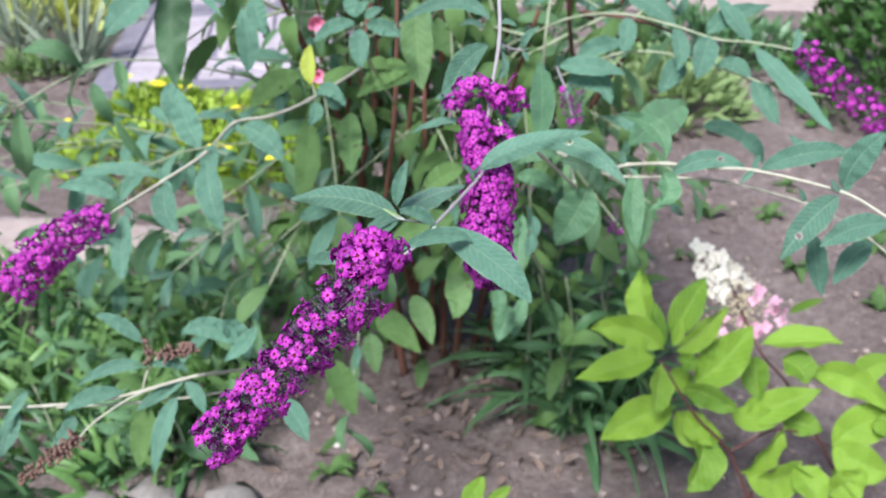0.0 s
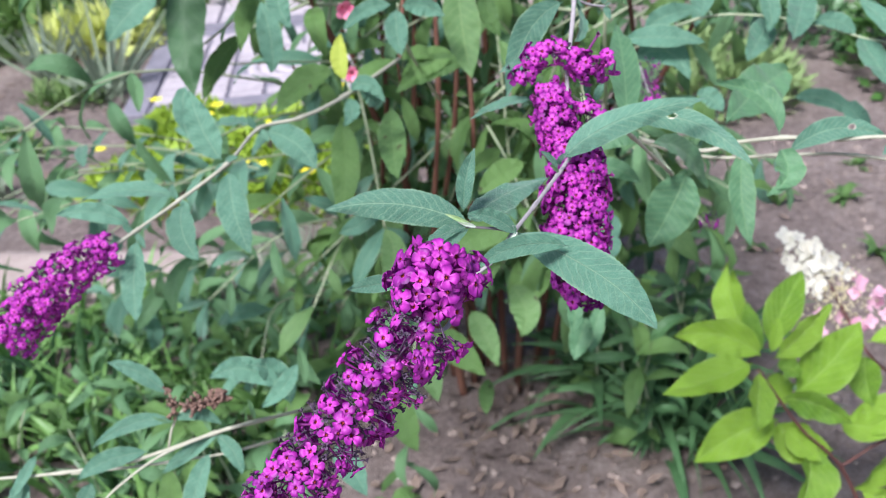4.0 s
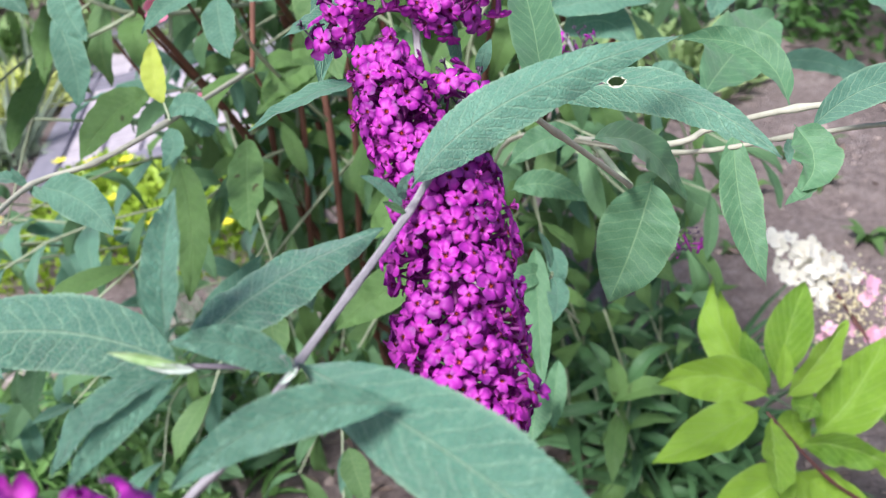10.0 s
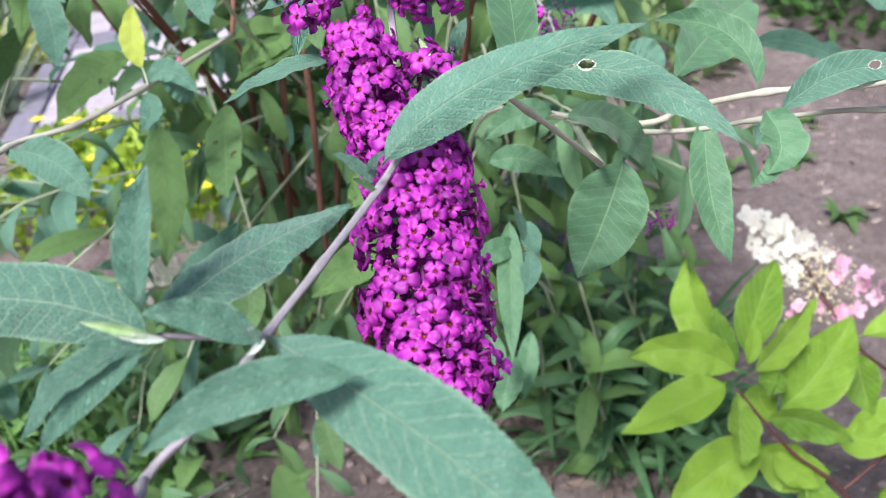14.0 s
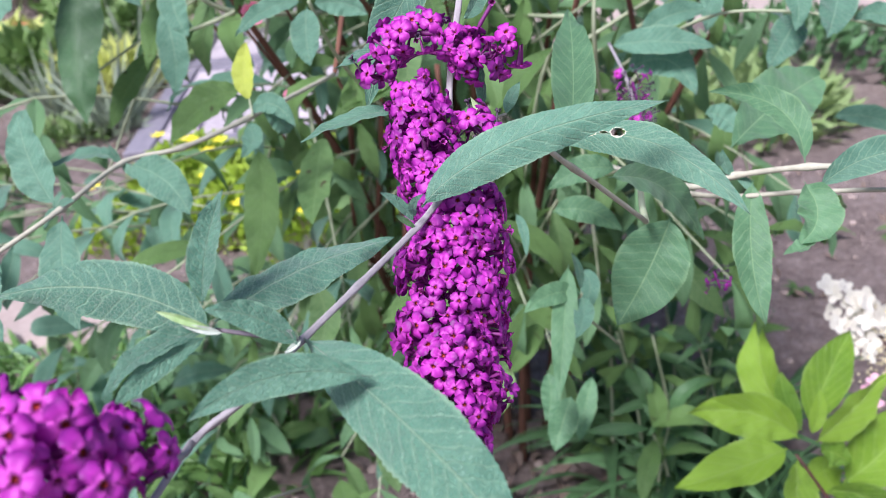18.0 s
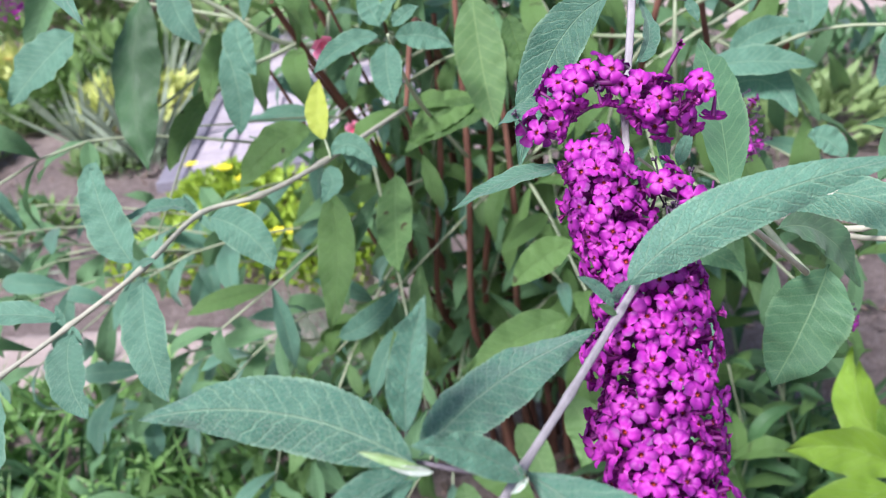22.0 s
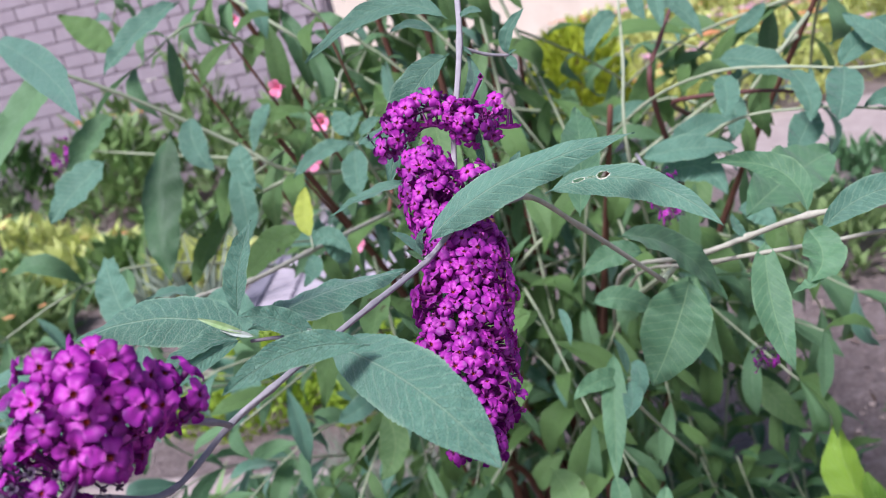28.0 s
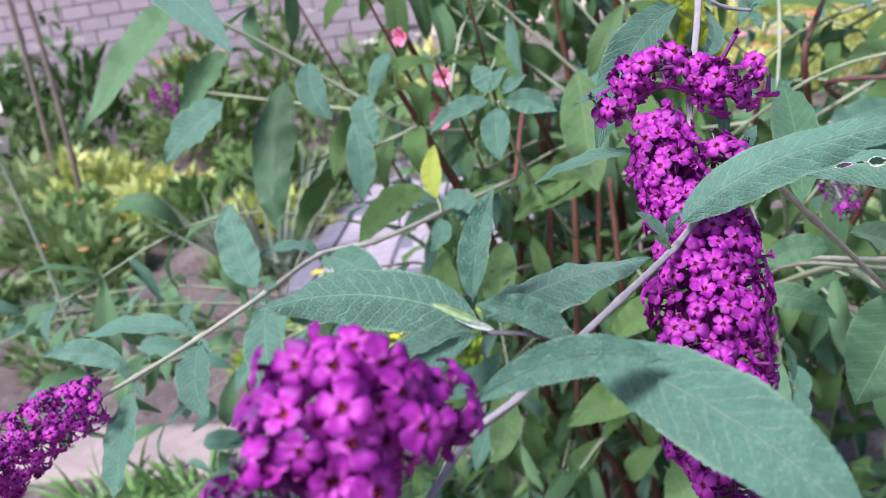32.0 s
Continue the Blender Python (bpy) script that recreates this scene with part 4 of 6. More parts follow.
leaf(bud, (0.1695, 0.7590, 0.8372), (0.1648, 0.7598, 0.8435), (0.1632, 0.7617, 0.8517), 0.0057)
leaf(bud, (0.1695, 0.7590, 0.8372), (0.1753, 0.7542, 0.8338), (0.1779, 0.7484, 0.8287), 0.0052)
leaf(bud, (0.2609, 0.6895, 0.8657), (0.2613, 0.6906, 0.8725), (0.2637, 0.6916, 0.8792), 0.0056)
leaf(bud, (0.2609, 0.6893, 0.8653), (0.2540, 0.6848, 0.8627), (0.2477, 0.6792, 0.8581), 0.0052)
leaf(bud, (0.3168, 0.6454, 0.8688), (0.3210, 0.6459, 0.8746), (0.3225, 0.6472, 0.8818), 0.0058)
leaf(bud, (0.3169, 0.6451, 0.8684), (0.3104, 0.6453, 0.8737), (0.3057, 0.6461, 0.8801), 0.0049)
leaf(bud, (0.3075, 0.6852, 0.8380), (0.3041, 0.6863, 0.8449), (0.2992, 0.6869, 0.8509), 0.0052)
leaf(bud, (0.3075, 0.6852, 0.8380), (0.3099, 0.6797, 0.8334), (0.3100, 0.6736, 0.8280), 0.0052)
leaf(bud, (0.2047, 0.7492, 0.8298), (0.2011, 0.7438, 0.8256), (0.1996, 0.7379, 0.8205), 0.0051)

# leaves inside the bush
leaf(bud, (-0.1482, 0.9681, 0.8322), (-0.1538, 0.9847, 0.8507), (-0.1517, 1.0014, 0.8694), 0.0171, M_YELLOW)
leaf(bud, (-0.0950, 0.9692, 0.9029), (-0.1196, 0.9597, 0.9017), (-0.1406, 0.9429, 0.8881), 0.0157)
leaf(bud, (-0.0872, 0.9718, 0.9071), (-0.0779, 0.9731, 0.9143), (-0.0668, 0.9729, 0.9187), 0.0110)
leaf(bud, (-0.0913, 0.9674, 0.8997), (-0.0915, 0.9487, 0.8826), (-0.0868, 0.9303, 0.8658), 0.0218)
leaf(bud, (-0.0871, 0.9681, 0.9008), (-0.0655, 0.9653, 0.9007), (-0.0458, 0.9575, 0.8922), 0.0183, roll=30)
leaf(bud, (-0.0951, 0.9723, 0.9081), (-0.1017, 0.9815, 0.9190), (-0.1083, 0.9907, 0.9299), 0.0171)

# ---- hydrangea ----
hyd = thing("hydrangea", (0.42, 1.15, 0.0), "young hydrangea with lime-green leaves and cream and pink flower head", "shrub")
bud_main, bud = bud, hyd
stem(hyd, ((0.4843, 1.0258, 0.1299), (0.4354, 1.0395, 0.2333), (0.3725, 1.0358, 0.3072), (0.3145, 1.0508, 0.3931)), 0.0027, 0.0016, M_HSTEM)
leaf(bud, (0.3160, 1.0509, 0.4131), (0.2713, 1.0646, 0.4370), (0.2069, 1.0658, 0.4399), 0.0491, M_HYD, roll=-19, fold=0.41, full=0.45, taper=0.98, tooth=0.012)
leaf(bud, (0.3017, 1.0387, 0.4120), (0.2521, 1.0220, 0.4040), (0.1852, 1.0045, 0.3946), 0.0452, M_HYD, roll=27, fold=0.45, full=0.45, taper=0.98, tooth=0.012)
leaf(bud, (0.3076, 1.0247, 0.4079), (0.3006, 0.9948, 0.3866), (0.2937, 0.9654, 0.3660), 0.0423, M_HYD, roll=-28, fold=0.32, full=0.45, taper=0.98, tooth=0.012)
leaf(bud, (0.3183, 1.0631, 0.4141), (0.2924, 1.1019, 0.4510), (0.2947, 1.1466, 0.4979), 0.0468, M_HYD, roll=-40, fold=0.45, full=0.45, taper=0.98, tooth=0.012)
leaf(bud, (0.3304, 1.0653, 0.4177), (0.3540, 1.1006, 0.4480), (0.3863, 1.1377, 0.4815), 0.0443, M_HYD, roll=-15, fold=0.62, full=0.45, taper=0.98, tooth=0.012)
leaf(bud, (0.3322, 1.0491, 0.4097), (0.3680, 1.0638, 0.4344), (0.4053, 1.0825, 0.4660), 0.0411, M_HYD, roll=30, fold=0.31, full=0.45, taper=0.98, tooth=0.012)
leaf(bud, (0.3382, 1.0262, 0.3307), (0.2832, 1.0095, 0.3227), (0.2268, 0.9849, 0.3010), 0.0552, M_HYD, roll=7, fold=0.50, full=0.45, taper=0.98, tooth=0.012)
leaf(bud, (0.3677, 1.0588, 0.3465), (0.4114, 1.0720, 0.3787), (0.4527, 1.0955, 0.4283), 0.0620, M_HYD, roll=-16, fold=0.60, full=0.45, taper=0.98, tooth=0.012)
leaf(bud, (0.3512, 1.0544, 0.3392), (0.3899, 1.0429, 0.3388), (0.4324, 1.0211, 0.3209), 0.0420, M_HYD, roll=36, fold=0.32, full=0.45, taper=0.98, tooth=0.012)
leaf(bud, (0.3924, 1.0519, 0.2550), (0.3874, 1.0154, 0.2322), (0.3575, 0.9783, 0.2088), 0.0606, M_HYD, roll=-22, fold=0.67, full=0.45, taper=0.98, tooth=0.012)
leaf(bud, (0.4870, 1.1382, 0.3621), (0.5442, 1.1248, 0.3782), (0.5971, 1.1088, 0.3898), 0.0444, M_HYD, roll=-40, fold=0.63, full=0.45, taper=0.98, tooth=0.012)
leaf(bud, (0.4829, 1.1294, 0.3471), (0.4782, 1.1061, 0.3271), (0.4814, 1.0788, 0.3001), 0.0439, M_HYD, roll=34, fold=0.39, full=0.45, taper=0.98, tooth=0.012)
leaf(bud, (0.4497, 1.0787, 0.2607), (0.5029, 1.0748, 0.2930), (0.5669, 1.0728, 0.3284), 0.0487, M_HYD, roll=-16, fold=0.36, full=0.45, taper=0.98, tooth=0.012)
leaf(bud, (0.5693, 1.1310, 0.3092), (0.6222, 1.1114, 0.3147), (0.6824, 1.0748, 0.2909), 0.0442, M_HYD, roll=-13, fold=0.41, full=0.45, taper=0.98, tooth=0.012)
leaf(bud, (0.4595, 1.0373, 0.1896), (0.4902, 1.0477, 0.2268), (0.5204, 1.0599, 0.2673), 0.0491, M_HYD, roll=40, fold=0.59, full=0.45, taper=0.98, tooth=0.012)
leaf(bud, (0.5098, 1.0571, 0.1833), (0.5500, 1.0458, 0.1833), (0.5900, 1.0205, 0.1594), 0.0489, M_HYD, roll=39, fold=0.63, full=0.45, taper=0.98, tooth=0.012)
leaf(bud, (0.6060, 1.0761, 0.2146), (0.6537, 1.0867, 0.2521), (0.7096, 1.0863, 0.2705), 0.0603, M_HYD, roll=-7, fold=0.32, full=0.45, taper=0.98, tooth=0.012)
bud = bud_main


# ---- inside of the bush: canes, twigs and older leaves ----
rng = random.Random(11)
CANES = []
for bx, by, tx, ty, tz in (
    (-0.10, 1.58, -0.16, 1.36, 1.25), (-0.06, 1.55, -0.10, 1.38, 1.3), (-0.03, 1.60, -0.05, 1.42, 1.3), (0.0, 1.57, -0.02, 1.36, 1.25),
    (0.03, 1.62, 0.10, 1.40, 0.8), (0.06, 1.60, 0.26, 1.32, 0.85), (-0.12, 1.62, -0.34, 1.30, 1.2), (-0.02, 1.66, 0.02, 1.56, 0.9), (0.02, 1.52, 0.12, 1.18, 0.86),
    (-0.08, 1.52, -0.22, 1.16, 0.9), (0.08, 1.56, 0.36, 1.25, 0.95)):
    pts = [Vector((bx, by, -0.03)), Vector((bx * 0.8 + tx * 0.2, by * 0.85 + ty * 0.15, tz * 0.35)), Vector((bx * 0.4 + tx * 0.6, by * 0.5 + ty * 0.5, tz * 0.7)), Vector((tx, ty, tz))]
    stem(bud, pts, rng.uniform(0.006, 0.009), 0.0028, M_WOOD, "cane", per=8, nodes=0.1)
    CANES.append(spline(pts, 12))
# bare reddish canes in the open middle of the bush
for foot, mid, top in (
    ((-0.1506, 1.4014, 0.439), (-0.1144, 1.3462, 0.6647), (-0.1027, 1.3907, 0.8245)),
    ((-0.0993, 1.3147, 0.4442), (-0.0755, 1.2668, 0.6837), (-0.0713, 1.3163, 0.853)),
    ((-0.087, 1.3831, 0.4423), (-0.0565, 1.3155, 0.6463), (-0.0452, 1.3482, 0.7852)),
    ((-0.0442, 1.3395, 0.443), (-0.0314, 1.2635, 0.6335), (-0.0329, 1.2875, 0.7579)),
    ((-0.1822, 1.4409, 0.4709), (-0.155, 1.3637, 0.658), (-0.154, 1.3893, 0.7851)),
):
    root = Vector((foot[0] * 0.5, 1.62, -0.03))
    stem(bud, (root, root.lerp(Vector(foot), 0.6) + Vector((0.01, 0, 0.04)), foot, mid, top), 0.0055, 0.003, M_WOOD, "cane", per=8, nodes=0.15)
# twigs that bear the flower branches back to the canes
stem(bud, ((-0.1027, 1.0753, 0.8168), (-0.10, 1.2, 0.86), (-0.10, 1.42, 0.75)), 0.002, 0.004, M_WOOD, "cane")
stem(bud, ((0.1179, 0.7167, 0.8347), (0.14, 1.0, 0.74), (0.1, 1.3, 0.6)), 0.0018, 0.003, M_STEM_GREEN, "cane")
stem(bud, ((-0.0876, 1.1005, 1.1971), (-0.02, 1.25, 1.22), (-0.05, 1.42, 1.2)), 0.0025, 0.003, M_STEM_GREEN, "cane")
for k in range(150):
    line = rng.choice(CANES)
    start = line[rng.randint(8, len(line) - 1)]
    for _ in range(30):
        z = rng.uniform(0.18, 1.2) if k % 3 else rng.uniform(0.12, 0.6)
        x = rng.uniform(-0.34 - 0.25 * z, 0.2 + 0.3 * z)
        y = rng.uniform(1.05, 1.95)
        depth = y * 0.866 - (z - 1.18) * 0.5
        if z < 0.42 and y < 1.4 and x > -0.06:
            continue
        if -0.13 < x < 0.0 and 0.45 < z < 0.9 and depth < 1.42:
            continue
        if depth > 1.1 and (x < -0.02 or z < 0.74) and abs(z - start.z) < 0.3 and abs(x - start.x) < 0.32:
            break
    end = Vector((x, y, z))
    mid = start.lerp(end, 0.5) + Vector((0, 0, 0.05))
    if rng.random() < 0.5:
        twig(bud, (start, mid, end), 0.0024, 0.0012, 0.045, rng.uniform(0.75, 1.15), ("old", "old", "mid", "eaten"), rng, droop=0.8)
    else:
        twig(bud, (start, mid, end), 0.0022, 0.001, 0.05, rng.uniform(0.65, 1.0), ("old", "mid", "mid", "young"), rng, droop=0.6)

# single leaves that stand out
leaf(bud, (-0.3225, 0.9988, 0.9264), (-0.3470, 0.9829, 0.9094), (-0.3700, 0.9634, 0.8862), 0.0357)
leaf(bud, (-0.2932, 1.1725, 0.8270), (-0.3247, 1.1553, 0.7979), (-0.3442, 1.1344, 0.7624), 0.0253, M_LEAF_OLD)
leaf(bud, (-0.2173, 1.0490, 0.9121), (-0.2170, 1.0375, 0.8924), (-0.2056, 1.0256, 0.8717), 0.0234)
leaf(bud, (-0.2483, 1.0920, 0.8869), (-0.2374, 1.0681, 0.8458), (-0.2396, 1.0516, 0.8175), 0.0273)
leaf(bud, (-0.1640, 1.0021, 0.8311), (-0.1964, 0.9968, 0.8224), (-0.2252, 0.9814, 0.7963), 0.0293, M_LEAF_OLD)
leaf(bud, (-0.1681, 1.0260, 0.7729), (-0.1621, 0.9882, 0.7307), (-0.1695, 0.9484, 0.6852), 0.0310, M_LEAF_OLD)
leaf(bud, (-0.1159, 1.0489, 0.7718), (-0.1089, 0.9743, 0.7595), (-0.0998, 0.9036, 0.7538), 0.0289, M_LEAF_EATEN)
leaf(bud, (-0.0430, 1.1042, 0.8062), (-0.0771, 1.1009, 0.8009), (-0.1052, 1.0880, 0.7792), 0.0313, M_LEAF_OLD)
leaf(bud, (-0.0352, 1.0496, 0.9109), (-0.0323, 1.0169, 0.8647), (-0.0249, 0.9855, 0.8207), 0.0362, M_LEAF_EATEN)
leaf(bud, (-0.0089, 1.0391, 0.8926), (-0.0053, 1.0270, 0.8719), (0.0054, 1.0150, 0.8512), 0.0195, M_LEAF_OLD)
leaf(bud, (-0.1401, 0.9435, 0.8296), (-0.1247, 0.9468, 0.8351), (-0.1077, 0.9377, 0.8192), 0.0161)
leaf(bud, (-0.1462, 0.9397, 0.8231), (-0.1391, 0.9295, 0.8155), (-0.1473, 0.9179, 0.8056), 0.0160)
leaf(bud, (-0.1175, 0.9548, 0.8090), (-0.1227, 0.9501, 0.8208), (-0.1340, 0.9473, 0.8361), 0.0150)
leaf(bud, (-0.0953, 1.0723, 0.4546), (-0.0660, 1.0502, 0.4461), (-0.0285, 1.0201, 0.4239), 0.0382, M_LEAF_OLD)
leaf(bud, (-0.0450, 1.0863, 0.4780), (-0.0280, 1.0587, 0.4602), (-0.0129, 1.0259, 0.4335), 0.0318, M_LEAF_EATEN)
leaf(bud, (0.0047, 1.0181, 0.5588), (0.0213, 0.9896, 0.5396), (0.0128, 0.9619, 0.5221), 0.0338, M_LEAF_EATEN)
leaf(bud, (-0.1447, 0.9991, 0.4289), (-0.1282, 0.9582, 0.4082), (-0.1116, 0.9215, 0.3947), 0.0349, M_LEAF_OLD)
leaf(bud, (-0.1030, 1.0588, 0.4315), (-0.0978, 1.0370, 0.4140), (-0.0902, 1.0130, 0.3926), 0.0288, M_LEAF_EATEN)
leaf(bud, (-0.0268, 1.1223, 0.3410), (-0.0314, 1.1020, 0.3262), (-0.0325, 1.0811, 0.3103), 0.0215, M_LEAF_OLD)
leaf(bud, (0.0873, 0.9557, 0.5502), (0.0780, 0.9400, 0.5333), (0.0696, 0.9237, 0.5154), 0.0255, M_LEAF_GREEN)
leaf(bud, (0.0664, 0.9258, 0.5984), (0.0688, 0.9072, 0.5864), (0.0632, 0.8897, 0.5763), 0.0162, M_LEAF_GREEN)
leaf(bud, (0.1091, 1.0051, 0.5354), (0.0998, 0.9817, 0.5153), (0.0922, 0.9586, 0.4957), 0.0192, M_LEAF_GREEN)
leaf(bud, (0.0940, 0.8793, 0.7167), (0.0995, 0.8643, 0.7109), (0.0867, 0.8432, 0.6947), 0.0135)
leaf(bud, (0.0241, 0.9515, 0.7420), (-0.0022, 0.9458, 0.7327), (-0.0247, 0.9364, 0.7168), 0.0249, M_LEAF_OLD)
leaf(bud, (0.0151, 0.9492, 0.6788), (-0.0234, 0.9429, 0.6684), (-0.0657, 0.9312, 0.6490), 0.0325, M_LEAF_OLD)
leaf(bud, (-0.1292, 0.9839, 0.6607), (-0.1184, 0.9577, 0.6354), (-0.1321, 0.9345, 0.6157), 0.0272, M_LEAF_EATEN)
leaf(bud, (-0.0326, 1.0991, 0.7973), (-0.0717, 1.0982, 0.7962), (-0.1119, 1.0850, 0.7741), 0.0286, M_LEAF_OLD)
leaf(bud, (-0.1840, 1.0075, 0.6422), (-0.1528, 1.0141, 0.6532), (-0.1249, 1.0270, 0.6749), 0.0215)
leaf(bud, (0.0842, 0.8381, 0.7456), (0.0786, 0.8095, 0.7165), (0.0724, 0.7773, 0.6812), 0.0166, M_LEAF_GREEN)
leaf(bud, (0.1145, 0.8224, 0.8174), (0.0944, 0.8232, 0.8190), (0.0720, 0.8173, 0.8091), 0.0168, M_LEAF_GREEN)
leaf(bud, (0.0755, 0.8557, 0.7758), (0.0977, 0.8558, 0.7757), (0.1210, 0.8483, 0.7625), 0.0176, M_LEAF_GREEN)

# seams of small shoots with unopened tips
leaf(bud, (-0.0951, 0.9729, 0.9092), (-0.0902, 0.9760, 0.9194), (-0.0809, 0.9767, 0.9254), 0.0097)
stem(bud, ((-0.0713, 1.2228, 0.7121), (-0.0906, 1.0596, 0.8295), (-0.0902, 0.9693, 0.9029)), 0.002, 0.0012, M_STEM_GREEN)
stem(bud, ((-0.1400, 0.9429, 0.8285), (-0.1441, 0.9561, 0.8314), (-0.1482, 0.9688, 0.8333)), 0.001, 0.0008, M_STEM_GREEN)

# upper branch that ends in a small spike
stem(bud, ((0.0725, 1.2631, 0.7795), (0.1499, 1.1378, 0.8614), (0.2080, 1.0725, 0.8878), (0.2611, 1.0368, 0.8855), (0.3075, 1.0096, 0.8780), (0.3425, 0.9987, 0.8786), (0.3887, 0.9750, 0.8772)), 0.0015, 0.001, M_STEM_GREEN, nodes=0.45)
leaf(bud, (0.2979, 1.0121, 0.8823), (0.2883, 0.9852, 0.8661), (0.2746, 0.9573, 0.8483), 0.0277)
leaf(bud, (0.3438, 0.9971, 0.8759), (0.3750, 0.9513, 0.8467), (0.4151, 0.9025, 0.8122), 0.0222)
leaf(bud, (0.3425, 0.9983, 0.8781), (0.3248, 1.0161, 0.8989), (0.3056, 1.0337, 0.9193), 0.0203)
leaf(bud, (0.2975, 1.0219, 0.8793), (0.3230, 1.0326, 0.8973), (0.3711, 1.0397, 0.9089), 0.0219)
leaf(bud, (0.2134, 1.0716, 0.8861), (0.2131, 1.0510, 0.8706), (0.2049, 1.0298, 0.8543), 0.0212)
leaf(bud, (0.2611, 1.0358, 0.8838), (0.2700, 1.0190, 0.8647), (0.2658, 1.0010, 0.8440), 0.0194)
leaf(bud, (0.3795, 0.9742, 0.8760), (0.3867, 0.9812, 0.8879), (0.3822, 0.9874, 0.8985), 0.0099)
stem(bud, ((0.1480, 1.1958, 0.7625), (0.2090, 1.0684, 0.8410), (0.2755, 1.0488, 0.8463), (0.3269, 1.0114, 0.8412), (0.3656, 0.9846, 0.8344), (0.4235, 0.9498, 0.8336)), 0.0014, 0.001, M_STEM_GREEN, nodes=0.4)
leaf(bud, (0.3529, 0.9979, 0.8375), (0.3574, 0.9654, 0.8215), (0.3670, 0.9329, 0.8053), 0.0253)
leaf(bud, (0.3497, 0.9972, 0.8364), (0.3302, 1.0051, 0.8501), (0.3076, 1.0038, 0.8482), 0.0180)
leaf(bud, (0.2789, 1.0481, 0.8451), (0.2667, 1.0282, 0.8311), (0.2482, 1.0068, 0.8144), 0.0265)
leaf(bud, (0.3875, 0.9728, 0.8338), (0.3999, 0.9802, 0.8464), (0.4060, 0.9883, 0.8601), 0.0139)
leaf(bud, (0.1342, 1.0596, 0.8268), (0.1736, 1.0504, 0.8305), (0.2143, 1.0365, 0.8261), 0.0243)
leaf(bud, (0.1473, 1.0678, 0.8011), (0.1803, 1.0622, 0.8108), (0.2010, 1.0370, 0.7874), 0.0330)
leaf(bud, (0.1648, 1.1128, 0.8185), (0.1931, 1.1214, 0.8329), (0.2301, 1.1233, 0.8357), 0.0228)
leaf(bud, (0.2342, 1.0189, 0.7559), (0.2203, 1.0273, 0.7705), (0.2067, 1.0289, 0.7733), 0.0204)
leaf(bud, (0.3727, 1.0669, 0.7373), (0.3838, 1.0524, 0.7323), (0.3962, 1.0310, 0.7153), 0.0212)
leaf(bud, (0.3227, 1.0717, 0.7461), (0.3584, 1.0703, 0.7434), (0.3979, 1.0582, 0.7222), 0.0199)
stem(bud, ((0.1296, 1.0209, 0.8400), (0.1368, 0.9675, 0.8277), (0.1402, 0.9360, 0.8134)), 0.0014, 0.001, M_STEM)
panicle(bud, ((0.1412, 0.9659, 0.8250), (0.1413, 0.9392, 0.8188), (0.1439, 0.9214, 0.8082)), lambda u: 0.014 * (1 - 0.4 * u), 60, "short dark purple flower spike deep in the bush", 15, faded=lambda u: 0.75, near=60)
panicle(bud, ((0.1870, 0.8773, 0.7122), (0.1903, 0.8711, 0.7015)), lambda u: 0.009, 14, "tiny fading purple flower tuft", 16, faded=lambda u: 0.7, near=40)
stem(bud, ((0.1553, 1.3337, 0.9986), (0.1418, 1.2202, 0.9036), (0.1293, 1.1651, 0.8093), (0.16, 1.35, 0.6)), 0.0014, 0.002, M_STEM_GREEN)
stem(bud, ((0.2102, 1.3024, 0.9443), (0.1852, 1.2785, 0.9036), (0.1670, 1.2513, 0.8573), (0.2, 1.35, 0.7)), 0.002, 0.0035, M_HSTEM)
leaf(bud, (0.2529, 1.2197, 0.9014), (0.2721, 1.2257, 0.9114), (0.2893, 1.2339, 0.9253), 0.0168)
leaf(bud, (0.2233, 1.1540, 0.8883), (0.2572, 1.1380, 0.8804), (0.2848, 1.1143, 0.8593), 0.0287)
leaf(bud, (0.1439, 1.2431, 0.9427), (0.1240, 1.2384, 0.9349), (0.1046, 1.2222, 0.9075), 0.0236)
leaf(bud, (0.1818, 1.2572, 0.9665), (0.1842, 1.2446, 0.9448), (0.1853, 1.2307, 0.9210), 0.0168)
leaf(bud, (0.1887, 1.2412, 0.9389), (0.2067, 1.2397, 0.9362), (0.2227, 1.2204, 0.9030), 0.0202)
leaf(bud, (0.2372, 1.1888, 0.8485), (0.2363, 1.1669, 0.8309), (0.2268, 1.1419, 0.8080), 0.0211)
leaf(bud, (0.1718, 1.2363, 0.9308), (0.1640, 1.2493, 0.9531), (0.1772, 1.2608, 0.9726), 0.0168)
stem(bud, ((0.2992, 1.1288, 0.8442), (0.2567, 1.1875, 0.8462), (0.1879, 1.2423, 0.8416), (0.22, 1.35, 0.8)), 0.0016, 0.003, M_HSTEM)
# pale branch across the top
stem(bud, ((-0.4999, 1.0582, 1.0701), (-0.4264, 1.0816, 1.0299), (-0.3608, 1.1224, 0.9800), (-0.3131, 1.1551, 0.9362), (-0.2689, 1.1777, 0.8952), (-0.2127, 1.2083, 0.8477), (-0.1, 1.4, 0.8)), 0.0017, 0.0026, M_STEM_GREEN)
leaf(bud, (-0.4198, 1.0466, 1.0492), (-0.2872, 0.8849, 1.0141), (-0.1773, 0.7232, 0.9793), 0.0275)
leaf(bud, (-0.2972, 1.1448, 0.9383), (-0.2904, 1.1171, 0.9106), (-0.2665, 1.0912, 0.8858), 0.0291)
leaf(bud, (-0.3950, 1.1053, 1.0107), (-0.4199, 1.0591, 0.9813), (-0.4585, 0.9895, 0.9121), 0.0375, M_LEAF_MID)
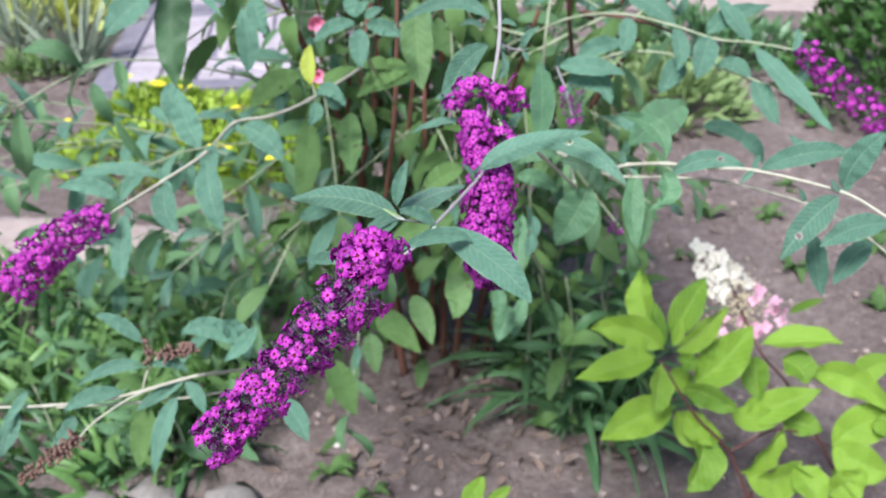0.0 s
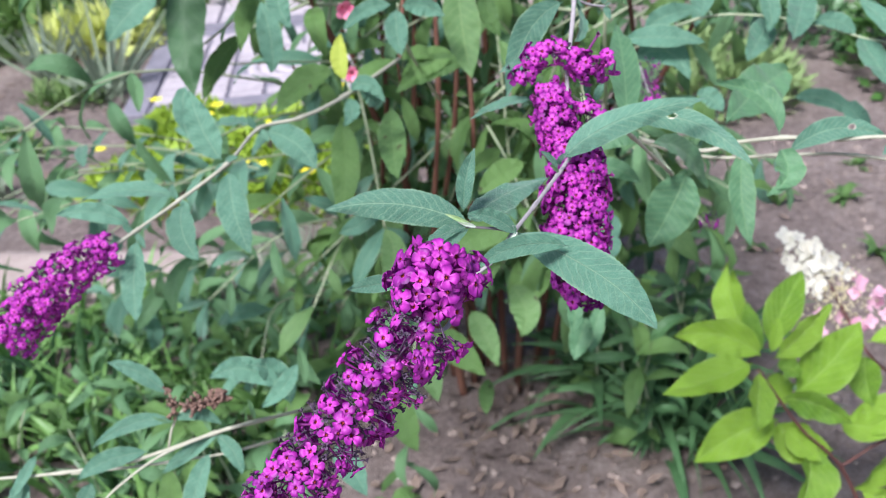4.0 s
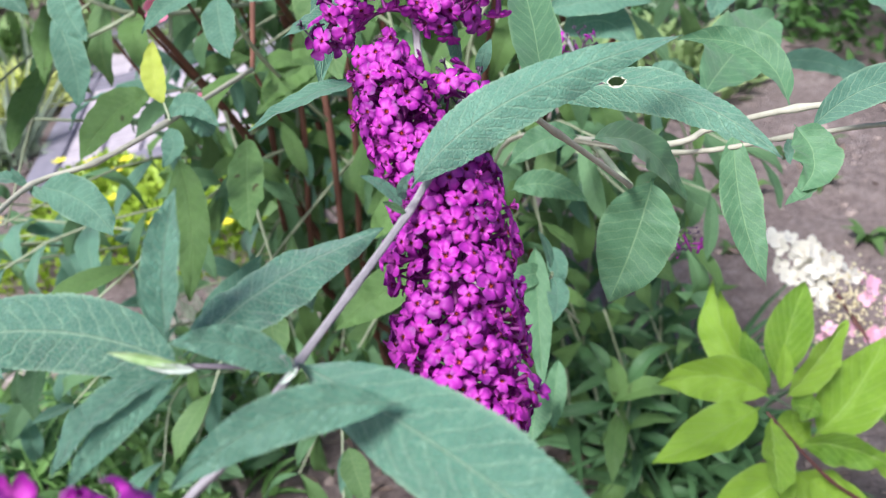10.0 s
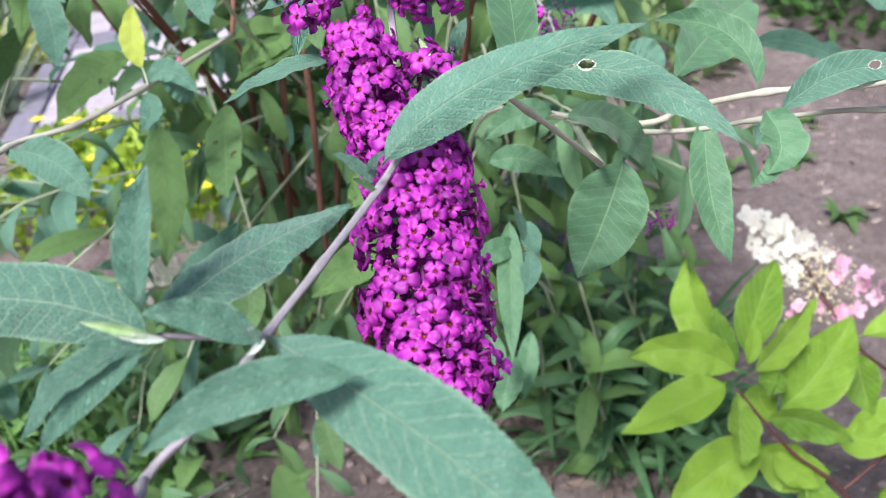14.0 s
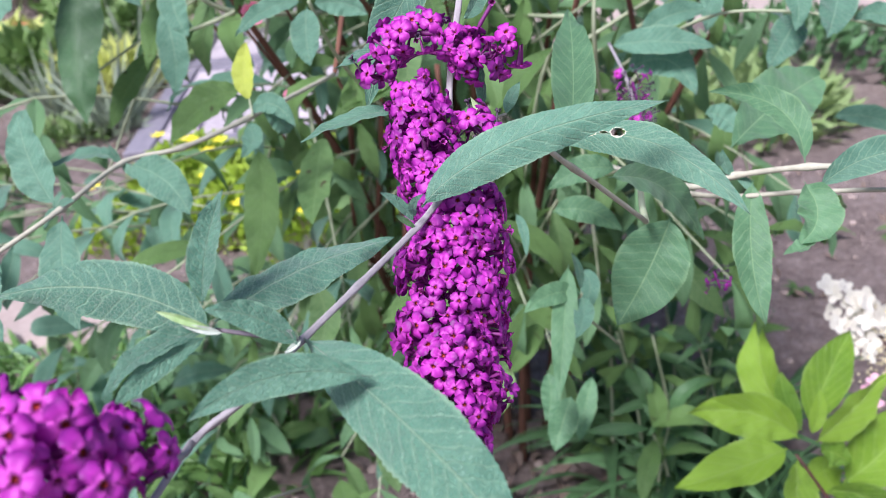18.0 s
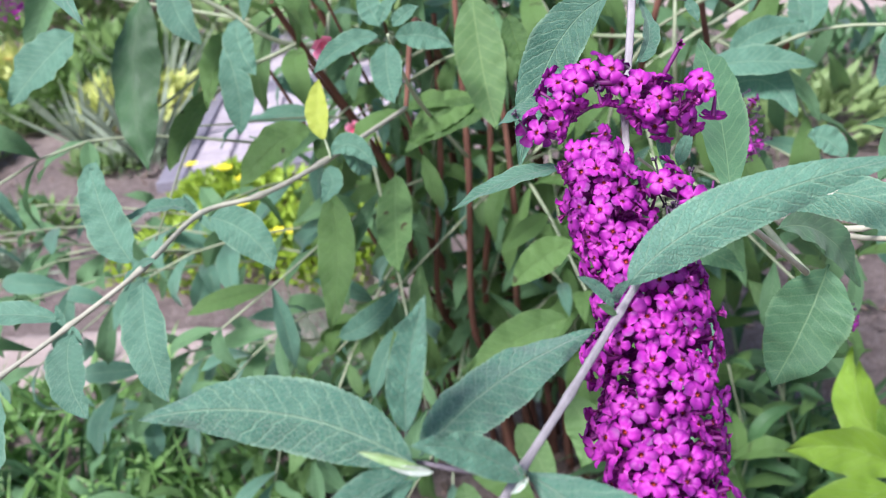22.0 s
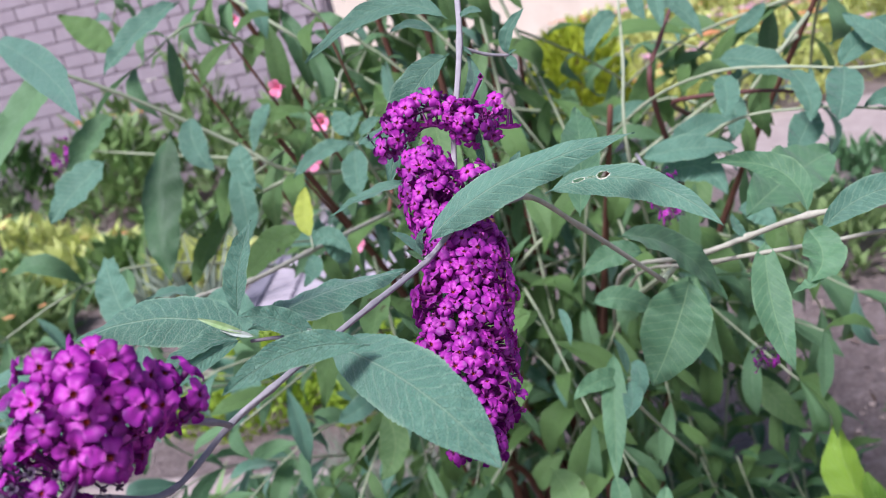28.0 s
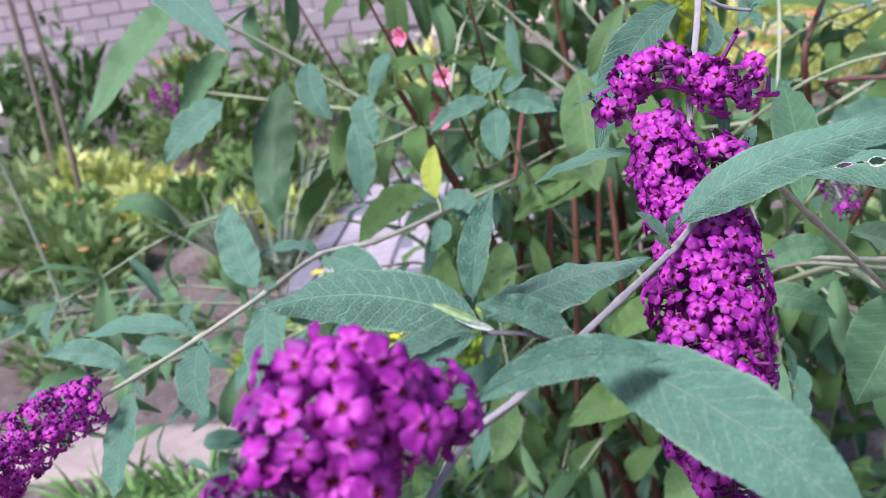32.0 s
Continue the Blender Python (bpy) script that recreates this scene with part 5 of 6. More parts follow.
leaf(bud, (-0.3596, 1.1088, 0.9567), (-0.3824, 1.0862, 0.9381), (-0.3955, 1.0493, 0.8948), 0.0314, M_LEAF_MID)
leaf(bud, (-0.3253, 1.1497, 0.9271), (-0.3390, 1.1030, 0.8613), (-0.3312, 1.0656, 0.7890), 0.0450, M_LEAF_DEEP, fold=-0.25)
leaf(bud, (-0.2450, 1.0686, 1.0452), (-0.2819, 1.0464, 1.0273), (-0.3092, 1.0170, 0.9972), 0.0262)
leaf(bud, (-0.3683, 1.1654, 1.0140), (-0.3952, 1.1803, 1.0400), (-0.4327, 1.1949, 1.0654), 0.0297, M_LEAF_OLD)
leaf(bud, (-0.2354, 1.2103, 0.9307), (-0.2441, 1.1888, 0.9139), (-0.2493, 1.1613, 0.8867), 0.0184)
leaf(bud, (-0.2595, 1.1662, 0.8753), (-0.2766, 1.1460, 0.8608), (-0.2838, 1.1122, 0.8228), 0.0267, M_LEAF_OLD)
leaf(bud, (-0.2759, 0.8829, 0.8663), (-0.2762, 0.8662, 0.8475), (-0.2606, 0.8471, 0.8246), 0.0198)
leaf(bud, (0.0513, 0.8560, 0.7766), (0.0563, 0.8409, 0.7705), (0.0570, 0.8235, 0.7605), 0.0062)
leaf(bud, (0.0918, 0.8284, 0.7288), (0.0718, 0.8198, 0.7342), (0.0533, 0.8055, 0.7298), 0.0148, M_LEAF_GREEN)
leaf(bud, (0.0916, 0.8275, 0.7273), (0.0915, 0.8125, 0.7214), (0.0854, 0.7970, 0.7147), 0.0133)
leaf(bud, (0.0910, 0.8296, 0.7309), (0.0904, 0.8273, 0.7468), (0.0854, 0.8245, 0.7618), 0.0055)
stem(bud, ((0.1437, 1.1022, 0.5030), (0.0935, 0.8647, 0.6917), (0.0914, 0.8284, 0.7288)), 0.0014, 0.0012, M_STEM_GREEN)

# lower branch with dry seed heads
stem(bud, ((-0.1646, 0.9568, 0.4559), (-0.2090, 0.6783, 0.6538), (-0.2338, 0.6511, 0.6669), (-0.2926, 0.6340, 0.6582), (-0.3484, 0.6300, 0.6520), (-0.4042, 0.6283, 0.6497)), 0.0017, 0.0012, M_STEM_PALE, nodes=0.4)
stem(bud, ((-0.1644, 0.9493, 0.4430), (-0.2086, 0.6768, 0.6313), (-0.2739, 0.6480, 0.6423), (-0.3518, 0.6444, 0.6371)), 0.0012, 0.001, M_STEM_PALE)
stem(bud, ((-0.2338, 0.6511, 0.6669), (-0.2689, 0.6277, 0.6670), (-0.2999, 0.6083, 0.6539), (-0.3170, 0.5993, 0.6388)), 0.001, 0.0008, M_STEM_PALE)
stem(bud, ((-0.2696, 0.6460, 0.6586), (-0.2631, 0.6511, 0.6773), (-0.2500, 0.6550, 0.6937)), 0.001, 0.0008, M_STEM_PALE)
leaf(bud, (-0.1842, 0.7000, 0.6510), (-0.1932, 0.7055, 0.6803), (-0.2150, 0.7011, 0.6929), 0.0216)
leaf(bud, (-0.1877, 0.6996, 0.6702), (-0.2179, 0.7038, 0.6877), (-0.2452, 0.6962, 0.6848), 0.0204)
leaf(bud, (-0.2687, 0.6667, 0.6941), (-0.2877, 0.6714, 0.7124), (-0.3114, 0.6719, 0.7234), 0.0133)
leaf(bud, (-0.2615, 0.6484, 0.6826), (-0.2930, 0.6481, 0.6823), (-0.3253, 0.6390, 0.6671), 0.0122)
leaf(bud, (-0.2815, 0.6369, 0.6631), (-0.3110, 0.6306, 0.6625), (-0.3329, 0.6194, 0.6534), 0.0151)
leaf(bud, (-0.2322, 0.6503, 0.6656), (-0.2178, 0.6401, 0.6578), (-0.2101, 0.6273, 0.6458), 0.0133)
leaf(bud, (-0.2372, 0.6438, 0.6545), (-0.2475, 0.6205, 0.6345), (-0.2519, 0.5920, 0.6056), 0.0163)
leaf(bud, (-0.2297, 0.6511, 0.6670), (-0.2552, 0.6436, 0.6543), (-0.2755, 0.6360, 0.6417), 0.0113)
leaf(bud, (-0.2600, 0.6485, 0.6826), (-0.2438, 0.6552, 0.6841), (-0.2272, 0.6543, 0.6723), 0.0112)
leaf(bud, (-0.1703, 0.6934, 0.6990), (-0.1843, 0.6880, 0.6800), (-0.2039, 0.6838, 0.6631), 0.0138)
leaf(bud, (-0.2771, 0.6536, 0.6321), (-0.2751, 0.6353, 0.6106), (-0.2751, 0.6165, 0.5884), 0.0199, M_LEAF_OLD)
leaf(bud, (-0.1546, 0.6982, 0.6078), (-0.1388, 0.6808, 0.5977), (-0.1254, 0.6617, 0.5847), 0.0220)
leaf(bud, (-0.3279, 0.6259, 0.6447), (-0.3328, 0.6194, 0.6337), (-0.3503, 0.6090, 0.6160), 0.0132)
leaf(bud, (-0.3814, 0.6291, 0.6508), (-0.3836, 0.6188, 0.6332), (-0.3934, 0.6059, 0.6112), 0.0173)
leaf(bud, (-0.3689, 0.6369, 0.6641), (-0.3765, 0.6252, 0.6541), (-0.3879, 0.6106, 0.6391), 0.0091)
leaf(bud, (-0.2615, 0.6479, 0.6817), (-0.2702, 0.6496, 0.6847), (-0.2799, 0.6518, 0.6886), 0.0051, M_LEAF_MID)
leaf(bud, (-0.2585, 0.6490, 0.6835), (-0.2617, 0.6536, 0.6914), (-0.2587, 0.6582, 0.6993), 0.0041, M_LEAF_MID)
leaf(bud, (-0.2348, 0.6511, 0.6669), (-0.2391, 0.6554, 0.6744), (-0.2412, 0.6593, 0.6811), 0.0041, M_LEAF_MID)
leaf(bud, (-0.2090, 0.6789, 0.6548), (-0.2118, 0.6837, 0.6630), (-0.2146, 0.6877, 0.6699), 0.0043, M_LEAF_MID)
rng = random.Random(21)


def seed_head(axis, r, n, label):
    line = spline(axis, 8)
    head = stem(bud, axis, 0.001, 0.0006, M_DRY, "seed_head", label)
    parts = []
    for _ in range(n):
        u = rng.random()
        p = line[int(u * (len(line) - 1))]
        o = Vector([rng.uniform(-1, 1) for _ in range(3)]).normalized()
        q = p + o * r * rng.uniform(0.2, 1.0) * (1.1 - 0.5 * u)
        parts.append(tube_data([p.lerp(q, 0.4), p.lerp(q, 0.75) + o * 0.0005, q], 0.0007, 0.0017, 5, 2))
    v, f = join(parts)
    put(mesh_object("dry_capsule", v, f, M_DRY), head)["kind"] = "stuff"


seed_head(((-0.3170, 0.5998, 0.6396), (-0.3391, 0.5916, 0.6257), (-0.3685, 0.5800, 0.6062)), 0.012, 200, "dry brown seed head")
seed_head(((-0.2500, 0.6542, 0.6923), (-0.2333, 0.6560, 0.6951), (-0.2196, 0.6579, 0.6983)), 0.011, 170, "dry red-brown seed head")
seed_head(((-0.2616, 0.6510, 0.6870), (-0.2617, 0.6561, 0.6957), (-0.2649, 0.6612, 0.7045)), 0.007, 40, "dry dark seed head")

# leafy twigs beyond the path side
rng = random.Random(31)
for a, m_, e in (((-0.28, 1.35, 0.7), (-0.45, 1.2, 0.78), (-0.58, 1.06, 0.74)), ((-0.2, 1.35, 0.6), (-0.4, 1.25, 0.62), (-0.56, 1.15, 0.55)), ((-0.15, 1.4, 0.45), (-0.3, 1.3, 0.5), (-0.42, 1.2, 0.44)), ((-0.5, 1.5, 0.5), (-0.75, 1.35, 0.62), (-0.92, 1.25, 0.6)), ((-0.5, 1.55, 0.5), (-0.7, 1.5, 0.52), (-0.95, 1.42, 0.46)), ((-0.35, 1.5, 0.3), (-0.5, 1.45, 0.36), (-0.62, 1.4, 0.3)), ((-0.3, 1.5, 0.25), (-0.38, 1.4, 0.3), (-0.4, 1.3, 0.24)), ((-0.3, 1.45, 0.5), (-0.55, 1.4, 0.6), (-0.8, 1.2, 0.68)), ((-0.35, 1.42, 0.52), (-0.5, 1.25, 0.6), (-0.62, 1.12, 0.62)), ((-0.4, 1.5, 0.5), (-0.62, 1.35, 0.58), (-0.72, 1.2, 0.56)), ((-0.45, 1.6, 0.5), (-0.7, 1.5, 0.6), (-0.9, 1.4, 0.62)), ((-0.3, 1.4, 0.4), (-0.46, 1.3, 0.46), (-0.58, 1.25, 0.42))):
    twig(bud, (a, m_, e), 0.002, 0.001, 0.04, 0.95, ("mid", "young", "mid"), rng)

# ---- weigela with pink flowers growing through the bush ----
wei = thing("weigela", (-0.2, 1.8, 0.0), "weigela twigs with coral-pink trumpet flowers among green leaves", "shrub")
rng = random.Random(41)
for tx, ty, tz in ((-0.24, 1.16, 1.0), (-0.17, 1.13, 0.92), (-0.2, 1.14, 0.86), (-0.11, 1.12, 0.8), (-0.14, 1.15, 1.0), (-0.4, 1.4, 1.0)):
    twig(wei, ((-0.2 + rng.uniform(-0.05, 0.05), 1.8, -0.02), ((-0.2 + tx) / 2, 1.6, tz * 0.55), (tx, ty, tz)), 0.004, 0.0014, 0.09, 0.7, ("old",), rng, M_WOOD)


def trumpet(at, way, size):
    parts = []
    for k in range(5):
        w = k * 1.2566
        v = []
        for u, rr, zz in ((0, 0.12, -1.0), (1, 0.25, -0.3), (2, 0.62, 0.1), (3, 0.78, 0.12)):
            for s in (-1, 0, 1):
                ang = w + s * (0.6 if u < 3 else 0.35)
                v.append((rr * math.cos(ang), rr * math.sin(ang), zz + (0.06 if s == 0 else 0)))
        f = [(u * 3 + s, u * 3 + s + 1, u * 3 + s + 4, u * 3 + s + 3) for u in range(3) for s in range(2)]
        parts.append(([Vector(x) * size for x in v], f))
    v, f = join(parts)
    m = Matrix.Translation(Vector(at)) @ Vector(way).to_track_quat("Z", "Y").to_matrix().to_4x4()
    return put(mesh_object("flower", [m @ x for x in v], f, M_PINK), wei)


for at in ((-0.4127, 1.6619, 1.0312), (-0.2094, 1.1941, 0.9424), (-0.2890, 1.4290, 0.9301), (-0.1744, 1.2094, 0.8888), (-0.1686, 1.1946, 0.7642), (-0.1580, 1.0147, 0.8774)):
    for k in range(1):
        q = Vector(at) + Vector([rng.uniform(-0.012, 0.012) for _ in range(3)])
        trumpet(q, (rng.uniform(-0.6, 0.6), -1, rng.uniform(-0.3, 0.5)), 0.013)


# ---- hydrangea flower head ----
rng = random.Random(51)
stem(hyd, ((0.6497, 1.1135, 0.1196), (0.5621, 1.1592, 0.2583), (0.5124, 1.1780, 0.3111), (0.4863, 1.2262, 0.3542), (0.4639, 1.2799, 0.4068)), 0.0024, 0.0014, M_HSTEM)
stem(hyd, ((0.56, 1.2, -0.02), (0.4843, 1.0258, 0.1299), (0.4839, 1.0391, 0.1527)), 0.004, 0.0028, M_HSTEM)
stem(hyd, ((0.62, 1.22, -0.02), (0.6587, 1.1142, 0.0809), (0.6496, 1.1159, 0.1236)), 0.004, 0.0025, M_HSTEM)
stem(hyd, ((0.4354, 1.0395, 0.2333), (0.5192, 1.0730, 0.2501), (0.6060, 1.0761, 0.2146)), 0.002, 0.0014, M_HSTEM)
hyd_head = stem(hyd, ((0.5005, 1.2125, 0.3305), (0.4799, 1.2483, 0.3723), (0.4496, 1.2914, 0.4267)), 0.002, 0.001, M_HSTEM, "flower_head", "cream and soft pink flower head")


def sepal_flower(at, way, size, mat):
    parts = []
    for k in range(4):
        w = k * 1.5708 + rng.uniform(-0.15, 0.15)
        v = []
        for i in range(7):
            a = 2 * math.pi * i / 7
            x, y = size * (0.52 + 0.46 * math.cos(a)), size * 0.44 * math.sin(a)
            v.append(Vector((x * math.cos(w) - y * math.sin(w), x * math.sin(w) + y * math.cos(w), size * (0.14 * math.cos(a) + rng.uniform(-0.05, 0.05)))))
        v.append(Vector((0.5 * size * math.cos(w), 0.5 * size * math.sin(w), -0.03 * size)))
        parts.append((v, [(7, i, (i + 1) % 7) for i in range(7)]))
    v, f = join(parts)
    m = Matrix.Translation(Vector(at)) @ Vector(way).to_track_quat("Z", "Y").to_matrix().to_4x4()
    return put(mesh_object("flower", [m @ x for x in v], f, mat), hyd_head)


for mat, count, size, cx, spots in (
    (M_WHITE, 34, 0.0125, 0, ((0.4283, 1.2802, 0.4277), (0.4623, 1.2651, 0.4212), (0.4855, 1.2562, 0.4056), (0.4489, 1.2534, 0.4013))),
    (M_HPINK, 20, 0.012, 0, ((0.5100, 1.2320, 0.3836), (0.5331, 1.2208, 0.3642), (0.5015, 1.2089, 0.3442), (0.4637, 1.2166, 0.3381))),
):
    for k in range(count):
        p = Vector(spots[k % len(spots)]) + Vector([rng.uniform(-0.022, 0.022) for _ in range(3)])
        sepal_flower(p, (rng.uniform(-0.7, 0.7), rng.uniform(-1, -0.2), rng.uniform(0.1, 1.0)), size * rng.uniform(0.8, 1.2), mat)
bits = []
for k in range(260):
    p = Vector((0.4831, 1.2395, 0.3672)) + Vector((rng.gauss(0, 0.02), rng.gauss(0, 0.015), rng.gauss(0, 0.028)))
    o = Vector([rng.uniform(-1, 1) for _ in range(3)]).normalized()
    bits.append(tube_data([p, p + o * 0.002, p + o * 0.0045], 0.0006, 0.0016, 5, 1))
put(mesh_object("flower_bud", *join(bits), M_CREAM), hyd_head)["kind"] = "stuff"
bud = hyd
leaf(bud, (0.3199, 1.0542, 0.4187), (0.3058, 1.0711, 0.4478), (0.3030, 1.0853, 0.4721), 0.0225, M_HYD, full=0.45, taper=0.98, tooth=0.012)
leaf(bud, (0.3280, 1.0531, 0.4167), (0.3358, 1.0634, 0.4341), (0.3395, 1.0756, 0.4550), 0.0169, M_HYD, full=0.45, taper=0.98, tooth=0.012)
leaf(bud, (0.3389, 1.0511, 0.3933), (0.3510, 1.0513, 0.3934), (0.3674, 1.0453, 0.3830), 0.0300, M_HYD, full=0.45, taper=0.98, tooth=0.012)
leaf(bud, (0.3611, 1.0511, 0.2938), (0.3782, 1.0407, 0.2758), (0.4038, 1.0283, 0.2542), 0.0345, M_HYD, full=0.45, taper=0.98, tooth=0.012)
leaf(bud, (0.5372, 1.1794, 0.3925), (0.5634, 1.1864, 0.4041), (0.5940, 1.1912, 0.4120), 0.0132, M_HYD, full=0.45, taper=0.98, tooth=0.012)
leaf(bud, (0.5263, 1.0950, 0.2481), (0.5577, 1.0855, 0.2512), (0.5843, 1.0716, 0.2469), 0.0393, M_HYD, full=0.45, taper=0.98, tooth=0.012)
leaf(bud, (0.4430, 1.0740, 0.2924), (0.4689, 1.0657, 0.2779), (0.5287, 1.0686, 0.2821), 0.0402, M_HYD, full=0.45, taper=0.98, tooth=0.012)
leaf(bud, (0.6328, 1.0769, 0.1364), (0.6462, 1.0765, 0.1554), (0.6776, 1.0673, 0.1591), 0.0422, M_HYD, full=0.45, taper=0.98, tooth=0.012)
leaf(bud, (0.6444, 1.1444, 0.2718), (0.6798, 1.1630, 0.3031), (0.7246, 1.1658, 0.3074), 0.0422, M_HYD, full=0.45, taper=0.98, tooth=0.012)
leaf(bud, (0.3606, 1.0858, 0.2739), (0.3855, 1.0602, 0.2595), (0.4263, 1.0467, 0.2556), 0.055, M_HYD, roll=20, fold=0.35, full=0.45, taper=0.98, tooth=0.012)
leaf(bud, (0.5436, 1.0435, 0.1993), (0.5587, 1.0196, 0.1879), (0.5808, 0.9933, 0.1623), 0.060, M_HYD, roll=-20, fold=0.35, full=0.45, taper=0.98, tooth=0.012)
leaf(bud, (0.6002, 1.0638, 0.2334), (0.6353, 1.0374, 0.2174), (0.6795, 1.0215, 0.2095), 0.060, M_HYD, roll=15, fold=0.35, full=0.45, taper=0.98, tooth=0.012)
leaf(bud, (0.5624, 1.1157, 0.3228), (0.6181, 1.1019, 0.3282), (0.673, 1.0702, 0.2931), 0.050, M_HYD, roll=25, fold=0.35, full=0.45, taper=0.98, tooth=0.012)
leaf(bud, (0.5205, 1.127, 0.3426), (0.5409, 1.1087, 0.3408), (0.5501, 1.088, 0.325), 0.050, M_HYD, roll=-10, fold=0.35, full=0.45, taper=0.98, tooth=0.012)
leaf(bud, (0.3701, 1.1199, 0.3322), (0.364, 1.0962, 0.3214), (0.3769, 1.0808, 0.3146), 0.040, M_HYD, roll=0, fold=0.35, full=0.45, taper=0.98, tooth=0.012)
leaf(bud, (0.5538, 1.0502, 0.2106), (0.5098, 1.0229, 0.1941), (0.4602, 1.0188, 0.2075), 0.060, M_HYD, roll=-25, fold=0.35, full=0.45, taper=0.98, tooth=0.012)
leaf(bud, (0.6723, 1.0857, 0.2699), (0.6807, 1.0664, 0.2666), (0.6966, 1.0461, 0.2515), 0.050, M_HYD, roll=0, fold=0.35, full=0.45, taper=0.98, tooth=0.012)
leaf(bud, (0.5935, 1.0219, 0.1616), (0.6152, 1.0216, 0.1906), (0.6412, 1.0236, 0.2135), 0.055, M_HYD, roll=10, fold=0.35, full=0.45, taper=0.98, tooth=0.012)
leaf(bud, (0.0314, 0.8599, 0.2875), (0.0444, 0.8724, 0.3088), (0.0590, 0.8835, 0.3276), 0.0268, M_HYD, full=0.45, taper=0.98, tooth=0.012)
leaf(bud, (0.0574, 0.8602, 0.2878), (0.0757, 0.8698, 0.3040), (0.0941, 0.8775, 0.3170), 0.0178, M_HYD, full=0.45, taper=0.98, tooth=0.012)
stem(hyd, ((0.08, 1.02, -0.02), (0.0512, 0.8536, 0.2368), (0.0447, 0.8619, 0.2909)), 0.002, 0.0014, M_HSTEM)
bud = bud_main

# ---- grasses and strap leaves ----
rng = random.Random(61)


def tuft(name, at, radius, count, length, width, mat, label, category, lean=0.5, bend=0.9, kind=""):
    t = thing(name, (at[0], at[1], 0), label, category, "", kind)
    for k in range(count):
        r, w = radius * math.sqrt(rng.random()), rng.uniform(0, 6.28)
        base = Vector((at[0] + r * math.cos(w), at[1] + r * math.sin(w), -0.012))
        way = Vector((math.cos(w) * lean * rng.uniform(0, 1), math.sin(w) * lean * rng.uniform(0, 1), 1))
        v, f = strap(base, way, length * rng.uniform(0.55, 1.15), width * rng.uniform(0.7, 1.2), bend * rng.uniform(0.5, 1.4), rng)
        put(mesh_object("blade", v, f, mat), t)
    return t


for x, y in ((-0.5, 1.45), (-0.64, 1.5), (-0.78, 1.52), (-0.9, 1.6), (-0.56, 1.62), (-0.72, 1.68), (-1.0, 1.5), (-0.6, 1.3), (-0.76, 1.34), (-0.92, 1.38), (-0.46, 1.3), (-1.08, 1.7), (-0.4, 1.5), (-0.68, 1.2), (-0.55, 1.18), (-0.5, 1.78), (-0.66, 1.82), (-0.85, 1.78), (-1.0, 1.84), (-1.2, 1.8), (-0.38, 1.7), (-1.15, 1.55), (-0.3, 1.85)):
    tuft("grass_tuft", (x, y), 0.08, 44, 0.17, 0.019, M_GRASS_DARK if rng.random() < 0.4 else M_GRASS, "tuft of green strap-leaved grass beside the sand path", "grass", 1.0, 1.4)
for x, y in ((0.25, 1.5), (0.3, 1.42), (0.21, 1.46), (0.33, 1.52), (0.34, 1.4), (0.18, 1.56), (0.26, 1.6), (0.37, 1.5), (0.27, 1.37), (0.3, 1.32)):
    tuft("strap_leaf_plant", (x, y), 0.05, 16, 0.3, 0.027, M_GRASS_DARK, "dark green strap-leaved plant at the foot of the bush", "plant", 0.9, 1.7)
for x, y, s in ((0.72, 2.2, 1), (0.88, 2.2, 1), (0.86, 1.93, 0.9), (1.0, 1.76, 1.1), (-0.2, 1.2, 1), (-0.12, 1.16, 0.7), (1.12, 2.05, 1), (0.6, 1.98, 0.6), (1.2, 1.9, 0.8), (0.98, 2.4, 0.8), (0.62, 2.5, 0.8)):
    w = thing("weed", (x, y, 0), "small green weed seedling on bare soil", "weed")
    for k in range(8):
        a = rng.uniform(0, 6.28)
        hang_leaf(w, rng.choice(LEAVES["old"]), (x, y, 0.004), (math.cos(a), math.sin(a), rng.uniform(0.3, 1.2)), (-math.cos(a) * 0.5, -math.sin(a) * 0.5, 1), 0.8 * s * rng.uniform(0.6, 1.1))

# leafy shoots at the foot of the bush and among the grass
def shoot(name, x, y, h, size, label, kinds):
    t = thing(name, (x, y, 0), label, "plant")
    lx, ly = rng.uniform(-0.06, 0.06), rng.uniform(-0.08, 0.02)
    twig(t, ((x, y, -0.02), (x + lx * 0.4, y + ly * 0.4, h * 0.55), (x + lx, y + ly, h)), 0.003, 0.0014, 0.036, size, kinds, rng, skip=0.05, droop=0.35)


for x, y, h in ((0.22, 1.44, 0.34), (0.26, 1.38, 0.36), (0.19, 1.52, 0.42), (0.31, 1.46, 0.36), (0.34, 1.4, 0.3), (0.17, 1.48, 0.36), (0.29, 1.55, 0.4), (0.25, 1.33, 0.26), (0.37, 1.47, 0.28), (0.22, 1.36, 0.24), (0.14, 1.58, 0.44)):
    shoot("leafy_shoot", x, y, h, 0.95, "leafy dark green shoot at the foot of the bush", ("deep", "deep", "deep", "old"))
for k in range(34):
    shoot("leafy_shoot", rng.uniform(-1.1, -0.32), rng.uniform(1.14, 1.72), rng.uniform(0.1, 0.22), rng.uniform(0.7, 1.1), "short leafy green shoot among strap-leaved grass", ("mid", "old"))

# ---- yellow-flowered stonecrop ----
rng = random.Random(71)


